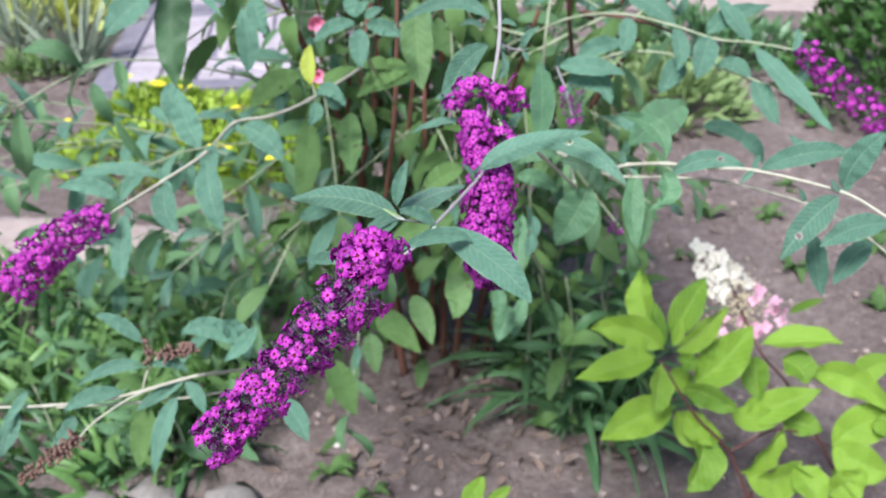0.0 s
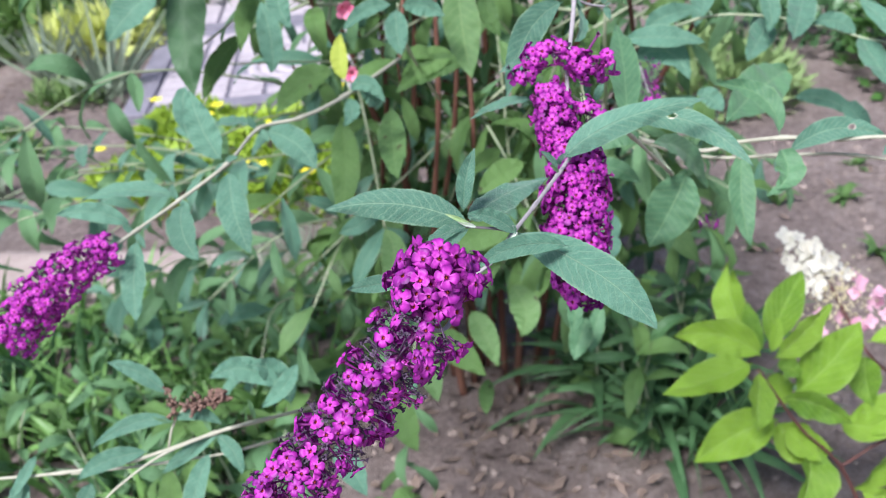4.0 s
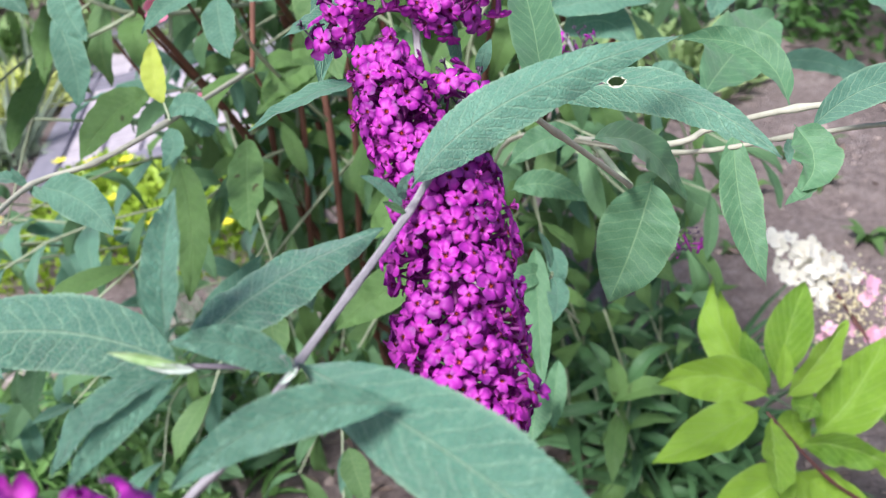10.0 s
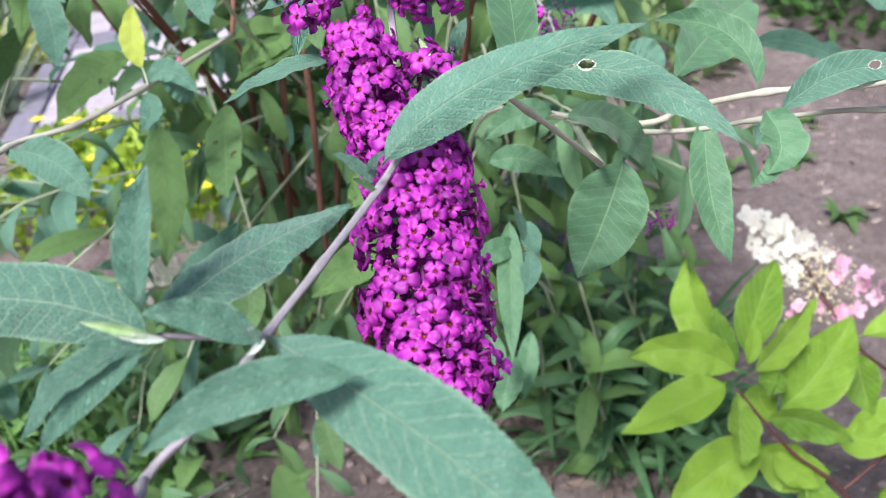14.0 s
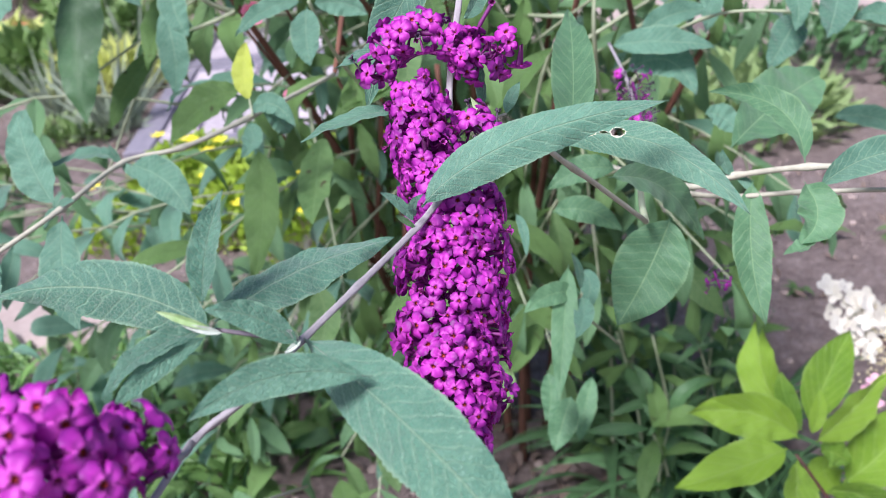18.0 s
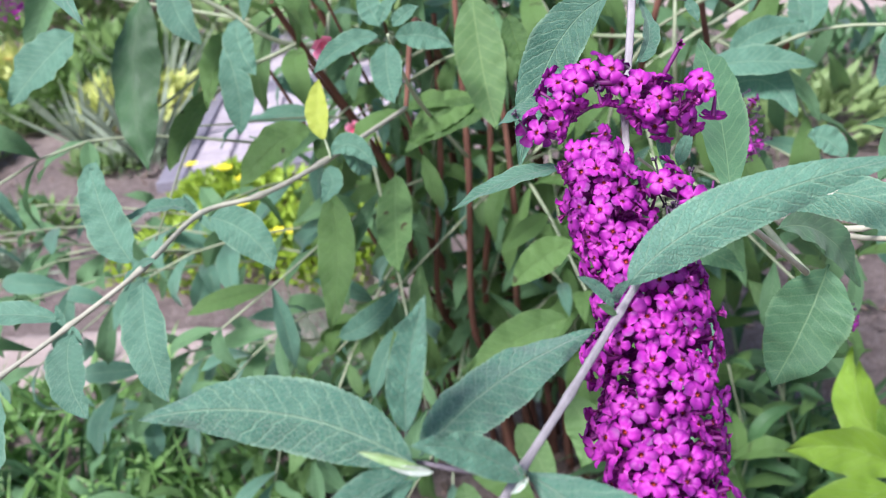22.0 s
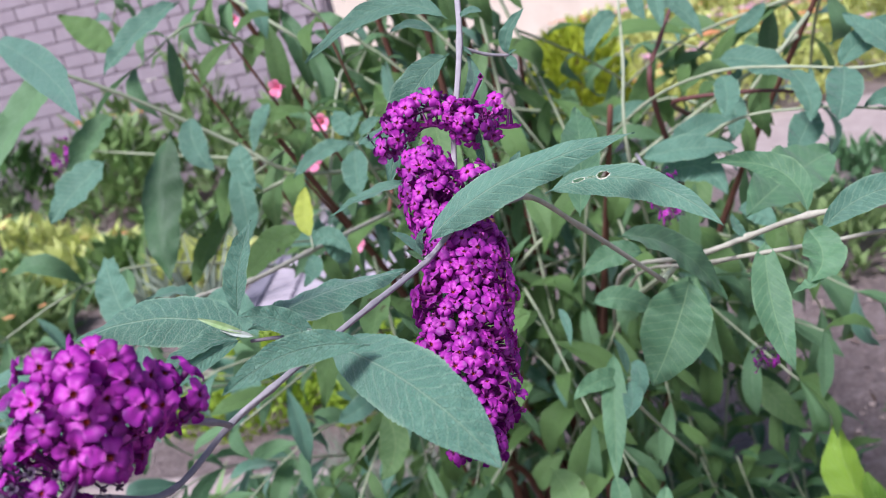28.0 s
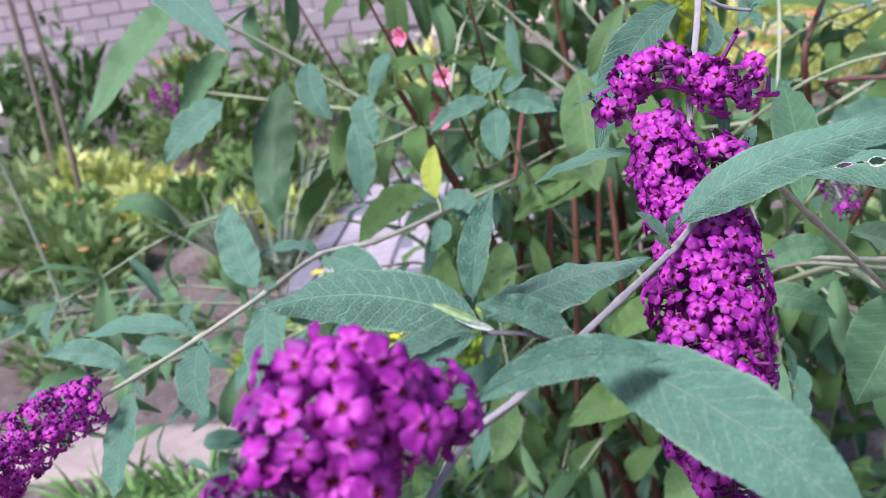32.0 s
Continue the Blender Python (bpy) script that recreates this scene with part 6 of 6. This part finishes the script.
def mound(name, cx, cy, rx, ry, h, count, length, width, mat, label, category, flowers=None, nf=0, fsize=0.012, lift=0.5, seed=1):
    r = random.Random(seed)
    t = thing(name, (cx, cy, 0), label, category)
    spots = []
    for _ in range(count):
        a, q = r.uniform(0, 6.28), math.sqrt(r.random())
        x, y = cx + rx * q * math.cos(a), cy + ry * q * math.sin(a)
        top = h * math.sqrt(max(0.0, 1 - q * q)) * (0.75 + 0.35 * noise.noise(Vector((x * 9, y * 9, seed))))
        z = max(0.0, top) * (r.random() ** 0.45)
        spots.append(((x, y, z), (math.cos(a) * q, math.sin(a) * q, 0.7)))
    v, f = sprig_mass(spots, r, length, width, lift)
    put(mesh_object("foliage", v, f, mat), t)["kind"] = "stuff"
    sv, sf = join([tube_data([(cx + r.uniform(-rx, rx) * 0.3, cy + r.uniform(-ry, ry) * 0.3, -0.02), (cx + r.uniform(-rx, rx) * 0.5, cy + r.uniform(-ry, ry) * 0.5, h * 0.6)], 0.004, 0.002, 5, 2) for _ in range(6)])
    put(mesh_object("stalk", sv, sf, M_STEM_GREEN), t)["kind"] = "stuff"
    for k in range(nf):
        (x, y, z), o = r.choice(spots)
        parts = []
        for p in range(6):
            w = p * 1.047
            d = Vector((math.cos(w), math.sin(w), 0.25))
            s = Vector((-math.sin(w), math.cos(w), 0))
            c = Vector((x, y, max(z, h * 0.75) + 0.012))
            parts.append(([c, c + d * fsize * 0.6 + s * fsize * 0.32, c + d * fsize, c + d * fsize * 0.6 - s * fsize * 0.32], [(0, 1, 2, 3)]))
        put(mesh_object("flower", *join(parts), flowers), t)
    return t


for k, (x, y, rx, ry) in enumerate(((-0.98, 2.85, 0.18, 0.2), (-0.72, 2.7, 0.27, 0.32), (-0.9, 2.5, 0.3, 0.2), (-0.5, 2.45, 0.2, 0.2), (-0.45, 2.85, 0.2, 0.25))):
    mound("stonecrop", x, y, rx, ry, 0.15, 1700, 0.03, 0.017, M_LIME, "yellow-green stonecrop cushion with a few yellow flowers", "plant", M_YFLOWER, 3, 0.026, 0.9, 80 + k)

# grey lavender-like tuft
for x, y in ((-0.52, 1.85), (-0.42, 1.9), (-0.6, 1.93), (-0.34, 1.88), (-0.44, 1.98), (-0.3, 1.98), (-0.5, 2.06)):
    tuft("lavender", (x, y), 0.07, 70, 0.17, 0.003, M_SILVER, "fine silvery grey-green lavender tuft", "plant", 0.7, 0.3)

# spiky plants by the paving
for x, y, s in ((-1.42, 3.35, 1.0), (-1.75, 3.6, 0.8), (-1.62, 4.1, 1.0)):
    tuft("yucca", (x, y), 0.03, 34, 0.42 * s, 0.022, M_SILVER, "spiky grey-green yucca rosette on dry soil", "plant", 1.2, 0.15)


# ---- sand paths ----
def sheet(name, corners, z, mat, label, nx=24, ny=8):
    a, b, c, d = (Vector((*q, 0)) for q in corners)
    v = []
    for j in range(ny + 1):
        for i in range(nx + 1):
            s, t = i / nx, j / ny
            edge = 0.06 if j in (0, ny) else 0.0
            p = a.lerp(b, s).lerp(d.lerp(c, s), t)
            p.y += edge * noise.noise(Vector((p.x * 3, j, 4.0)))
            v.append((p.x, p.y, ground_height(p.x, p.y) + (z if 0 < j < ny else -0.01)))
    f = [(j * (nx + 1) + i, j * (nx + 1) + i + 1, (j + 1) * (nx + 1) + i + 1, (j + 1) * (nx + 1) + i) for j in range(ny) for i in range(nx)]
    ob = mesh_object(name, v, f, mat)
    return tagged(ob, label, "path", kind="structure")


sheet("path", ((-1.8, 1.9), (-0.3, 1.94), (-0.2, 2.08), (-1.7, 2.2)), 0.012, M_SAND, "narrow trodden path of pale pinkish sand", 50, 10)
sheet("path", ((-0.7, 4.35), (9, 4.0), (9, 5.1), (-0.7, 5.6)), 0.014, M_SAND, "wide garden path of pale pinkish sand", 90, 10)


def box(x0, x1, y0, y1, z0, z1, b=0.0):
    """A block with its upper edges bevelled by b."""
    v = [(x0, y0, z0), (x1, y0, z0), (x1, y1, z0), (x0, y1, z0), (x0, y0, z1 - b), (x1, y0, z1 - b), (x1, y1, z1 - b), (x0, y1, z1 - b),
         (x0 + b, y0 + b, z1), (x1 - b, y0 + b, z1), (x1 - b, y1 - b, z1), (x0 + b, y1 - b, z1)]
    f = [(3, 2, 1, 0), (0, 1, 5, 4), (1, 2, 6, 5), (2, 3, 7, 6), (3, 0, 4, 7), (4, 5, 9, 8), (5, 6, 10, 9), (6, 7, 11, 10), (7, 4, 8, 11), (8, 9, 10, 11)]
    return v, f


# ---- patterned paving slabs ----
def slab(at, turn):
    s = thing("paving_slab", (0, 0, 0), "lilac-grey concrete paving slab with brick and ring pattern", "paving", "paving slabs")
    v, f = box(-0.5, 0.5, 0.0, 1.0, -0.04, 0.012, 0.004)
    mesh_object("slab", v, f, M_PAVE_DARK, s, smooth=False)
    for x0, x1, y0, y1 in ((-0.5, -0.41, 0, 1), (0.41, 0.5, 0, 1), (-0.405, 0.405, 0, 0.08), (-0.405, 0.405, 0.92, 1)):
        v, f = box(x0, x1, y0, y1, 0.013, 0.024, 0.004)
        mesh_object("border", v, f, M_PAVE_DARK, s, smooth=False)
    for j in range(10):
        for i in range(6):
            x, y = -0.395 + i * 0.133, 0.09 + j * 0.083
            if (x + 0.06 - 0.15) ** 2 + (y + 0.037 - 0.42) ** 2 < 0.055:
                continue
            v, f = box(x, x + 0.118, y, y + 0.07, 0.013, 0.024, 0.004)
            mesh_object("brick", v, f, M_PAVE, s, smooth=False)
    for r in (0.05, 0.11, 0.17, 0.215):
        n = 40
        v, f = [], []
        for k in range(n):
            w = 2 * math.pi * k / n
            for rr, z in ((r - 0.022, 0.013), (r - 0.018, 0.023), (r + 0.018, 0.023), (r + 0.022, 0.013)):
                v.append((0.15 + rr * math.cos(w), 0.42 + rr * math.sin(w), z))
            q = (k + 1) % n
            f += [(k * 4 + i, k * 4 + i + 1, q * 4 + i + 1, q * 4 + i) for i in range(3)]
        mesh_object("ring", v, f, M_PAVE, s)
    s.matrix_basis = pose(at[0], at[1], 0.012, 0, 0, turn)
    return s


first = slab((-0.78, 3.12), 8)
copy_thing(first, pose(-0.92, 4.14, 0.012, 0, 0, 8))

# ---- shrubs and beds farther off ----
mound("evergreen_shrub", 1.72, 3.1, 0.5, 0.5, 0.7, 3800, 0.05, 0.032, M_SHRUB, "dense dark evergreen shrub at the edge of the soil", "shrub", seed=101, lift=0.4)
mound("evergreen_shrub", 2.5, 3.4, 0.6, 0.5, 0.8, 3000, 0.06, 0.036, M_SHRUB, "dense dark evergreen shrub at the edge of the soil", "shrub", seed=102, lift=0.4)
mound("leafy_perennial", 0.72, 3.0, 0.28, 0.25, 0.22, 520, 0.08, 0.03, M_FERN, "low perennial with pointed yellowish green leaves", "plant", seed=103, lift=0.6)
mound("leafy_perennial", 1.0, 3.5, 0.35, 0.25, 0.25, 520, 0.08, 0.03, M_GRASS_DARK, "low perennial with pointed green leaves", "plant", seed=104, lift=0.6)
k = 0
for x, y, rx, h, mat, fl, nf in (
    (-1.65, 3.9, 0.22, 0.2, M_BED, None, 0), (-2.3, 3.5, 0.2, 0.2, M_FERN, M_ORANGE, 4), (-2.8, 4.2, 0.22, 0.25, M_LEAF_FAR, None, 0), (-2.0, 4.5, 0.25, 0.35, M_LEAF_FAR, None, 0),
    (-1.3, 4.9, 0.4, 0.45, M_FERN, None, 0), (-3.3, 4.8, 0.4, 0.4, M_FERN, M_ORANGE, 6), (-2.9, 5.6, 0.45, 0.6, M_LEAF_FAR, None, 0), (-3.9, 5.4, 0.5, 0.55, M_FERN, None, 0),
    (-2.0, 5.9, 0.45, 0.5, M_FERN, None, 0), (-1.2, 6.3, 0.5, 0.55, M_BED, M_ORANGE, 6), (-4.6, 6.2, 0.5, 0.6, M_FERN, None, 0), (-2.6, 3.0, 0.25, 0.2, M_FERN, None, 0), (-0.5, 4.6, 0.4, 0.35, M_FERN, None, 0), (-2.4, 4.3, 0.28, 0.3, M_BED, M_ORANGE, 3), (-2.05, 4.05, 0.25, 0.28, M_LEAF_FAR, None, 0), (-2.7, 3.85, 0.25, 0.25, M_FERN, M_ORANGE, 3), (-1.75, 4.4, 0.26, 0.3, M_LEAF_FAR, None, 0), (-3.0, 4.7, 0.3, 0.4, M_BED, None, 0)):
    k += 1
    mound("bedding_plant", x, y, rx, rx * 0.9, h * (1.0 if y < 5 else 1.3), 300, 0.11, 0.055, mat, "clump of soft green bedding plants" if fl is None else "clump of soft green bedding plants with orange flowers", "plant", fl, nf, 0.028, 0.7, 110 + k)
for x, y, h in ((-4.7, 6.4, 1.5), (-3.9, 6.1, 1.4), (-3.2, 6.3, 1.55), (-2.5, 6.4, 1.6), (-5.4, 6.1, 1.4), (-1.8, 6.5, 1.4), (-2.9, 5.9, 1.3), (-4.3, 5.9, 1.25)):
    k += 1
    # Every third clump takes the dark leaf, standing in for shaded gaps.
    mound("tall_perennial", x, y, 0.3, 0.3, h * (0.55 + 0.3 * (k % 3) / 2), 330, 0.19, 0.05, (M_FERN, M_LEAF_FAR, M_SHRUB)[k % 3], "tall leafy green perennial in front of the brick wall", "plant", (M_WHITE, M_ORANGE)[k % 2], 9, 0.06, 0.9, 160 + k)
rng = random.Random(93)
for _ in range(46):
    k += 1
    mound("low_plant", rng.uniform(-3.4, -1.35), rng.uniform(2.2, 4.4), rng.uniform(0.06, 0.13), rng.uniform(0.06, 0.12), rng.uniform(0.06, 0.16), 110, 0.06, 0.022, rng.choice((M_FERN, M_LEAF_FAR, M_SILVER)), "low green plant on bare soil", "plant", None, 0, 0.05, 0.8, 200 + k)
rng = random.Random(91)
for x, y in ((0.55, 6.0), (1.1, 5.7), (1.7, 6.0), (2.3, 5.7), (2.9, 6.1), (0.9, 6.7), (1.5, 6.9), (2.1, 6.8), (2.7, 7.0), (3.4, 6.6), (0.6, 7.5), (1.3, 7.8), (2.0, 7.8), (2.8, 8.0), (3.6, 7.7), (0.1, 6.9), (4.1, 6.0), (4.4, 7.2)):
    k += 1
    mound("bedding_plant", x, y, 0.38, 0.34, rng.uniform(0.3, 0.6), 750, 0.07, 0.04, M_BED, "clump of pale yellow-green bedding plants with orange flowers", "plant", rng.choice((M_ORANGE, M_HPINK)), 14, 0.06, 0.7, 110 + k)

for _ in range(26):
    k += 1
    mound("bedding_plant", rng.uniform(0.4, 7.5), rng.uniform(8.6, 12.5), 0.6, 0.5, rng.uniform(0.3, 0.62), 420, 0.13, 0.08, M_BED, "clump of pale yellow-green bedding plants with orange flowers", "plant", rng.choice((M_ORANGE, M_HPINK)), 11, 0.09, 0.7, 300 + k)

st = thing("garden_stake", (-3.438, 4.954, 0), "weathered grey-brown wooden plant stake in a bed", "stake")
stem(st, ((-3.438, 4.954, -0.05), (-3.418, 4.954, 0.95), (-3.448, 4.954, 1.90)), 0.017, 0.013, M_STAKE, "shaft")
st = thing("garden_stake", (-2.916, 4.397, 0), "weathered grey-brown wooden plant stake in a bed", "stake")
stem(st, ((-2.916, 4.397, -0.05), (-2.896, 4.397, 0.75), (-2.926, 4.397, 1.50)), 0.017, 0.013, M_STAKE, "shaft")

wr = random.Random(77)
bloom = thing("white_flower", (-1.520, 2.167, 0), "round creamy white bloom on a grey stalk in a bed", "flower")
top = Vector((-1.520, 2.167, 0.806))
stem(bloom, ((top.x + 0.1, top.y - 0.02, -0.02), (top.x + 0.06, top.y, top.z * 0.55), top), 0.005, 0.004, M_SILVER, "stalk")
for k in range(26):
    o = Vector((wr.gauss(0, 1), wr.gauss(0, 1), wr.gauss(0.3, 1))).normalized()
    v, f = sprig_mass([(top + o * 0.02, o)], wr, 0.06, 0.06, 0.1)
    put(mesh_object("petal", v, f, M_WHITE), bloom)

# globe arborvitae
r = random.Random(5)
th = thing("arborvitae", (0.1, 4.8, 0), "small globe arborvitae with golden-green foliage", "shrub")
spots = []
for _ in range(3200):
    o = Vector((r.gauss(0, 1), r.gauss(0, 1), r.gauss(0, 1))).normalized()
    q = r.random() ** 0.3
    rad = 1 + 0.15 * noise.noise(o * 3)
    spots.append(((0.1 + o.x * 0.24 * q * rad, 4.8 + o.y * 0.24 * q * rad, 0.4 + o.z * 0.3 * q * rad), (o.x, o.y, o.z + 0.8)))
put(mesh_object("foliage", *sprig_mass(spots, r, 0.07, 0.02, 0.9), M_THUJA), th)["kind"] = "stuff"
stem(th, ((0.1, 4.8, -0.05), (0.1, 4.8, 0.3), (0.11, 4.8, 0.6)), 0.02, 0.008, M_WOOD, "trunk")

# flower spike of the bush seen end-on
panicle(bud, ((-0.6913, 1.5589, 0.8985), (-0.6758, 1.5275, 0.8843), (-0.6595, 1.4965, 0.8707)), lambda u: 0.018, 80, "purple flower spike seen end-on among leaves", 17, near=80, faded=lambda u: 0.3)
stem(bud, ((-0.6913, 1.5589, 0.8985), (-0.6096, 1.5997, 0.8684), (-0.3, 1.35, 0.85)), 0.0014, 0.002, M_STEM_GREEN)

# ---- clods, stones and litter on the soil ----
rng = random.Random(121)


def lump(at, size, flat):
    v, f = [], []
    for i, (z, q) in enumerate(((-0.6, 0.5), (0.0, 1.0), (0.55, 0.75))):
        for k in range(6):
            w = 1.047 * k + i * 0.4
            g = q * rng.uniform(0.75, 1.2)
            v.append((at[0] + size * g * math.cos(w), at[1] + size * g * math.sin(w), at[2] + size * flat * z))
    v.append((at[0], at[1], at[2] + size * flat * 0.9))
    for i in range(2):
        for k in range(6):
            f.append((i * 6 + k, i * 6 + (k + 1) % 6, i * 6 + 6 + (k + 1) % 6, i * 6 + 6 + k))
    f += [(12 + k, 12 + (k + 1) % 6, 18) for k in range(6)]
    return v, f


lumps, litter = [], []
for _ in range(3600):
    x, y = rng.uniform(-0.6, 1.6), rng.uniform(0.75, 2.7)
    s = 0.0022 + 0.011 * rng.random() ** 5
    lumps.append(lump((x, y, ground_height(x, y) + s * 0.1), s, rng.uniform(0.4, 0.8)))
for _ in range(900):
    x, y = (rng.uniform(-0.5, 1.5), rng.uniform(0.9, 2.6)) if _ < 200 else ((rng.uniform(-3.2, -1.3), rng.uniform(2.2, 4.2)) if _ < 620 else (rng.gauss(0.03, 0.14), rng.uniform(1.2, 1.65)))
    litter.append(sprig_mass([((x, y, ground_height(x, y) + 0.006), (rng.uniform(-1, 1), rng.uniform(-1, 1), 0.05))], rng, 0.035, 0.014, 0.1))
tagged(mesh_object("soil_clods", *join(lumps), M_CLOD), "crumbs and clods of dry soil", "soil", kind="stuff")
tagged(mesh_object("leaf_litter", *join(litter), M_LITTER), "withered brown leaves scattered on the soil", "leaf litter", kind="stuff")
for x, y, s in ((-0.36, 1.13, 0.06), (-0.5, 1.12, 0.07), (-0.44, 1.09, 0.05), (-0.6, 1.1, 0.06)):
    v, f = lump((x, y, 0.012), s, 0.5)
    tagged(mesh_object("stone", v, f, M_STONE), "rough grey edging stone half sunk in soil", "stone", "edging stones")
v, f = lump((-0.196, 1.285, 0.01), 0.008, 0.7)
tagged(mesh_object("pebble", v, f, M_WHITE), "small white pebble on bare soil", "stone")

# ---- brick wall at the end of the garden ----
wall = mesh_object("wall_north", *box(-9.0, -1.6, 7.02, 7.25, -0.1, 2.4), M_MORTAR, smooth=False)
tagged(wall, "wall of pale pink bricks with grey joints", "wall", kind="structure")
rng = random.Random(131)
rest = []
for j in range(23):
    for i in range(28):
        x = -8.95 + i * 0.262 + (0.131 if j % 2 else 0.0)
        if x + 0.25 > -1.6:
            continue
        v, f = box(x, x + 0.25, 7.0 - rng.uniform(0, 0.006), 7.05, 0.01 + j * 0.105, 0.103 + j * 0.105, 0.005)
        if j > 6 and -6.3 < x < -1.6:
            mesh_object("brick", v, f, M_WALL, wall, smooth=False)
        else:
            rest.append((v, f))
mesh_object("bricks_beyond", *join(rest), M_WALL, wall, smooth=False)["kind"] = "stuff"
back = mesh_object("wall_back", *box(-30.0, 30.0, 15.0, 15.3, -0.1, 2.6), M_CREAM_WALL, smooth=False)
tagged(back, "long cream rendered garden wall in the distance", "wall", kind="structure")
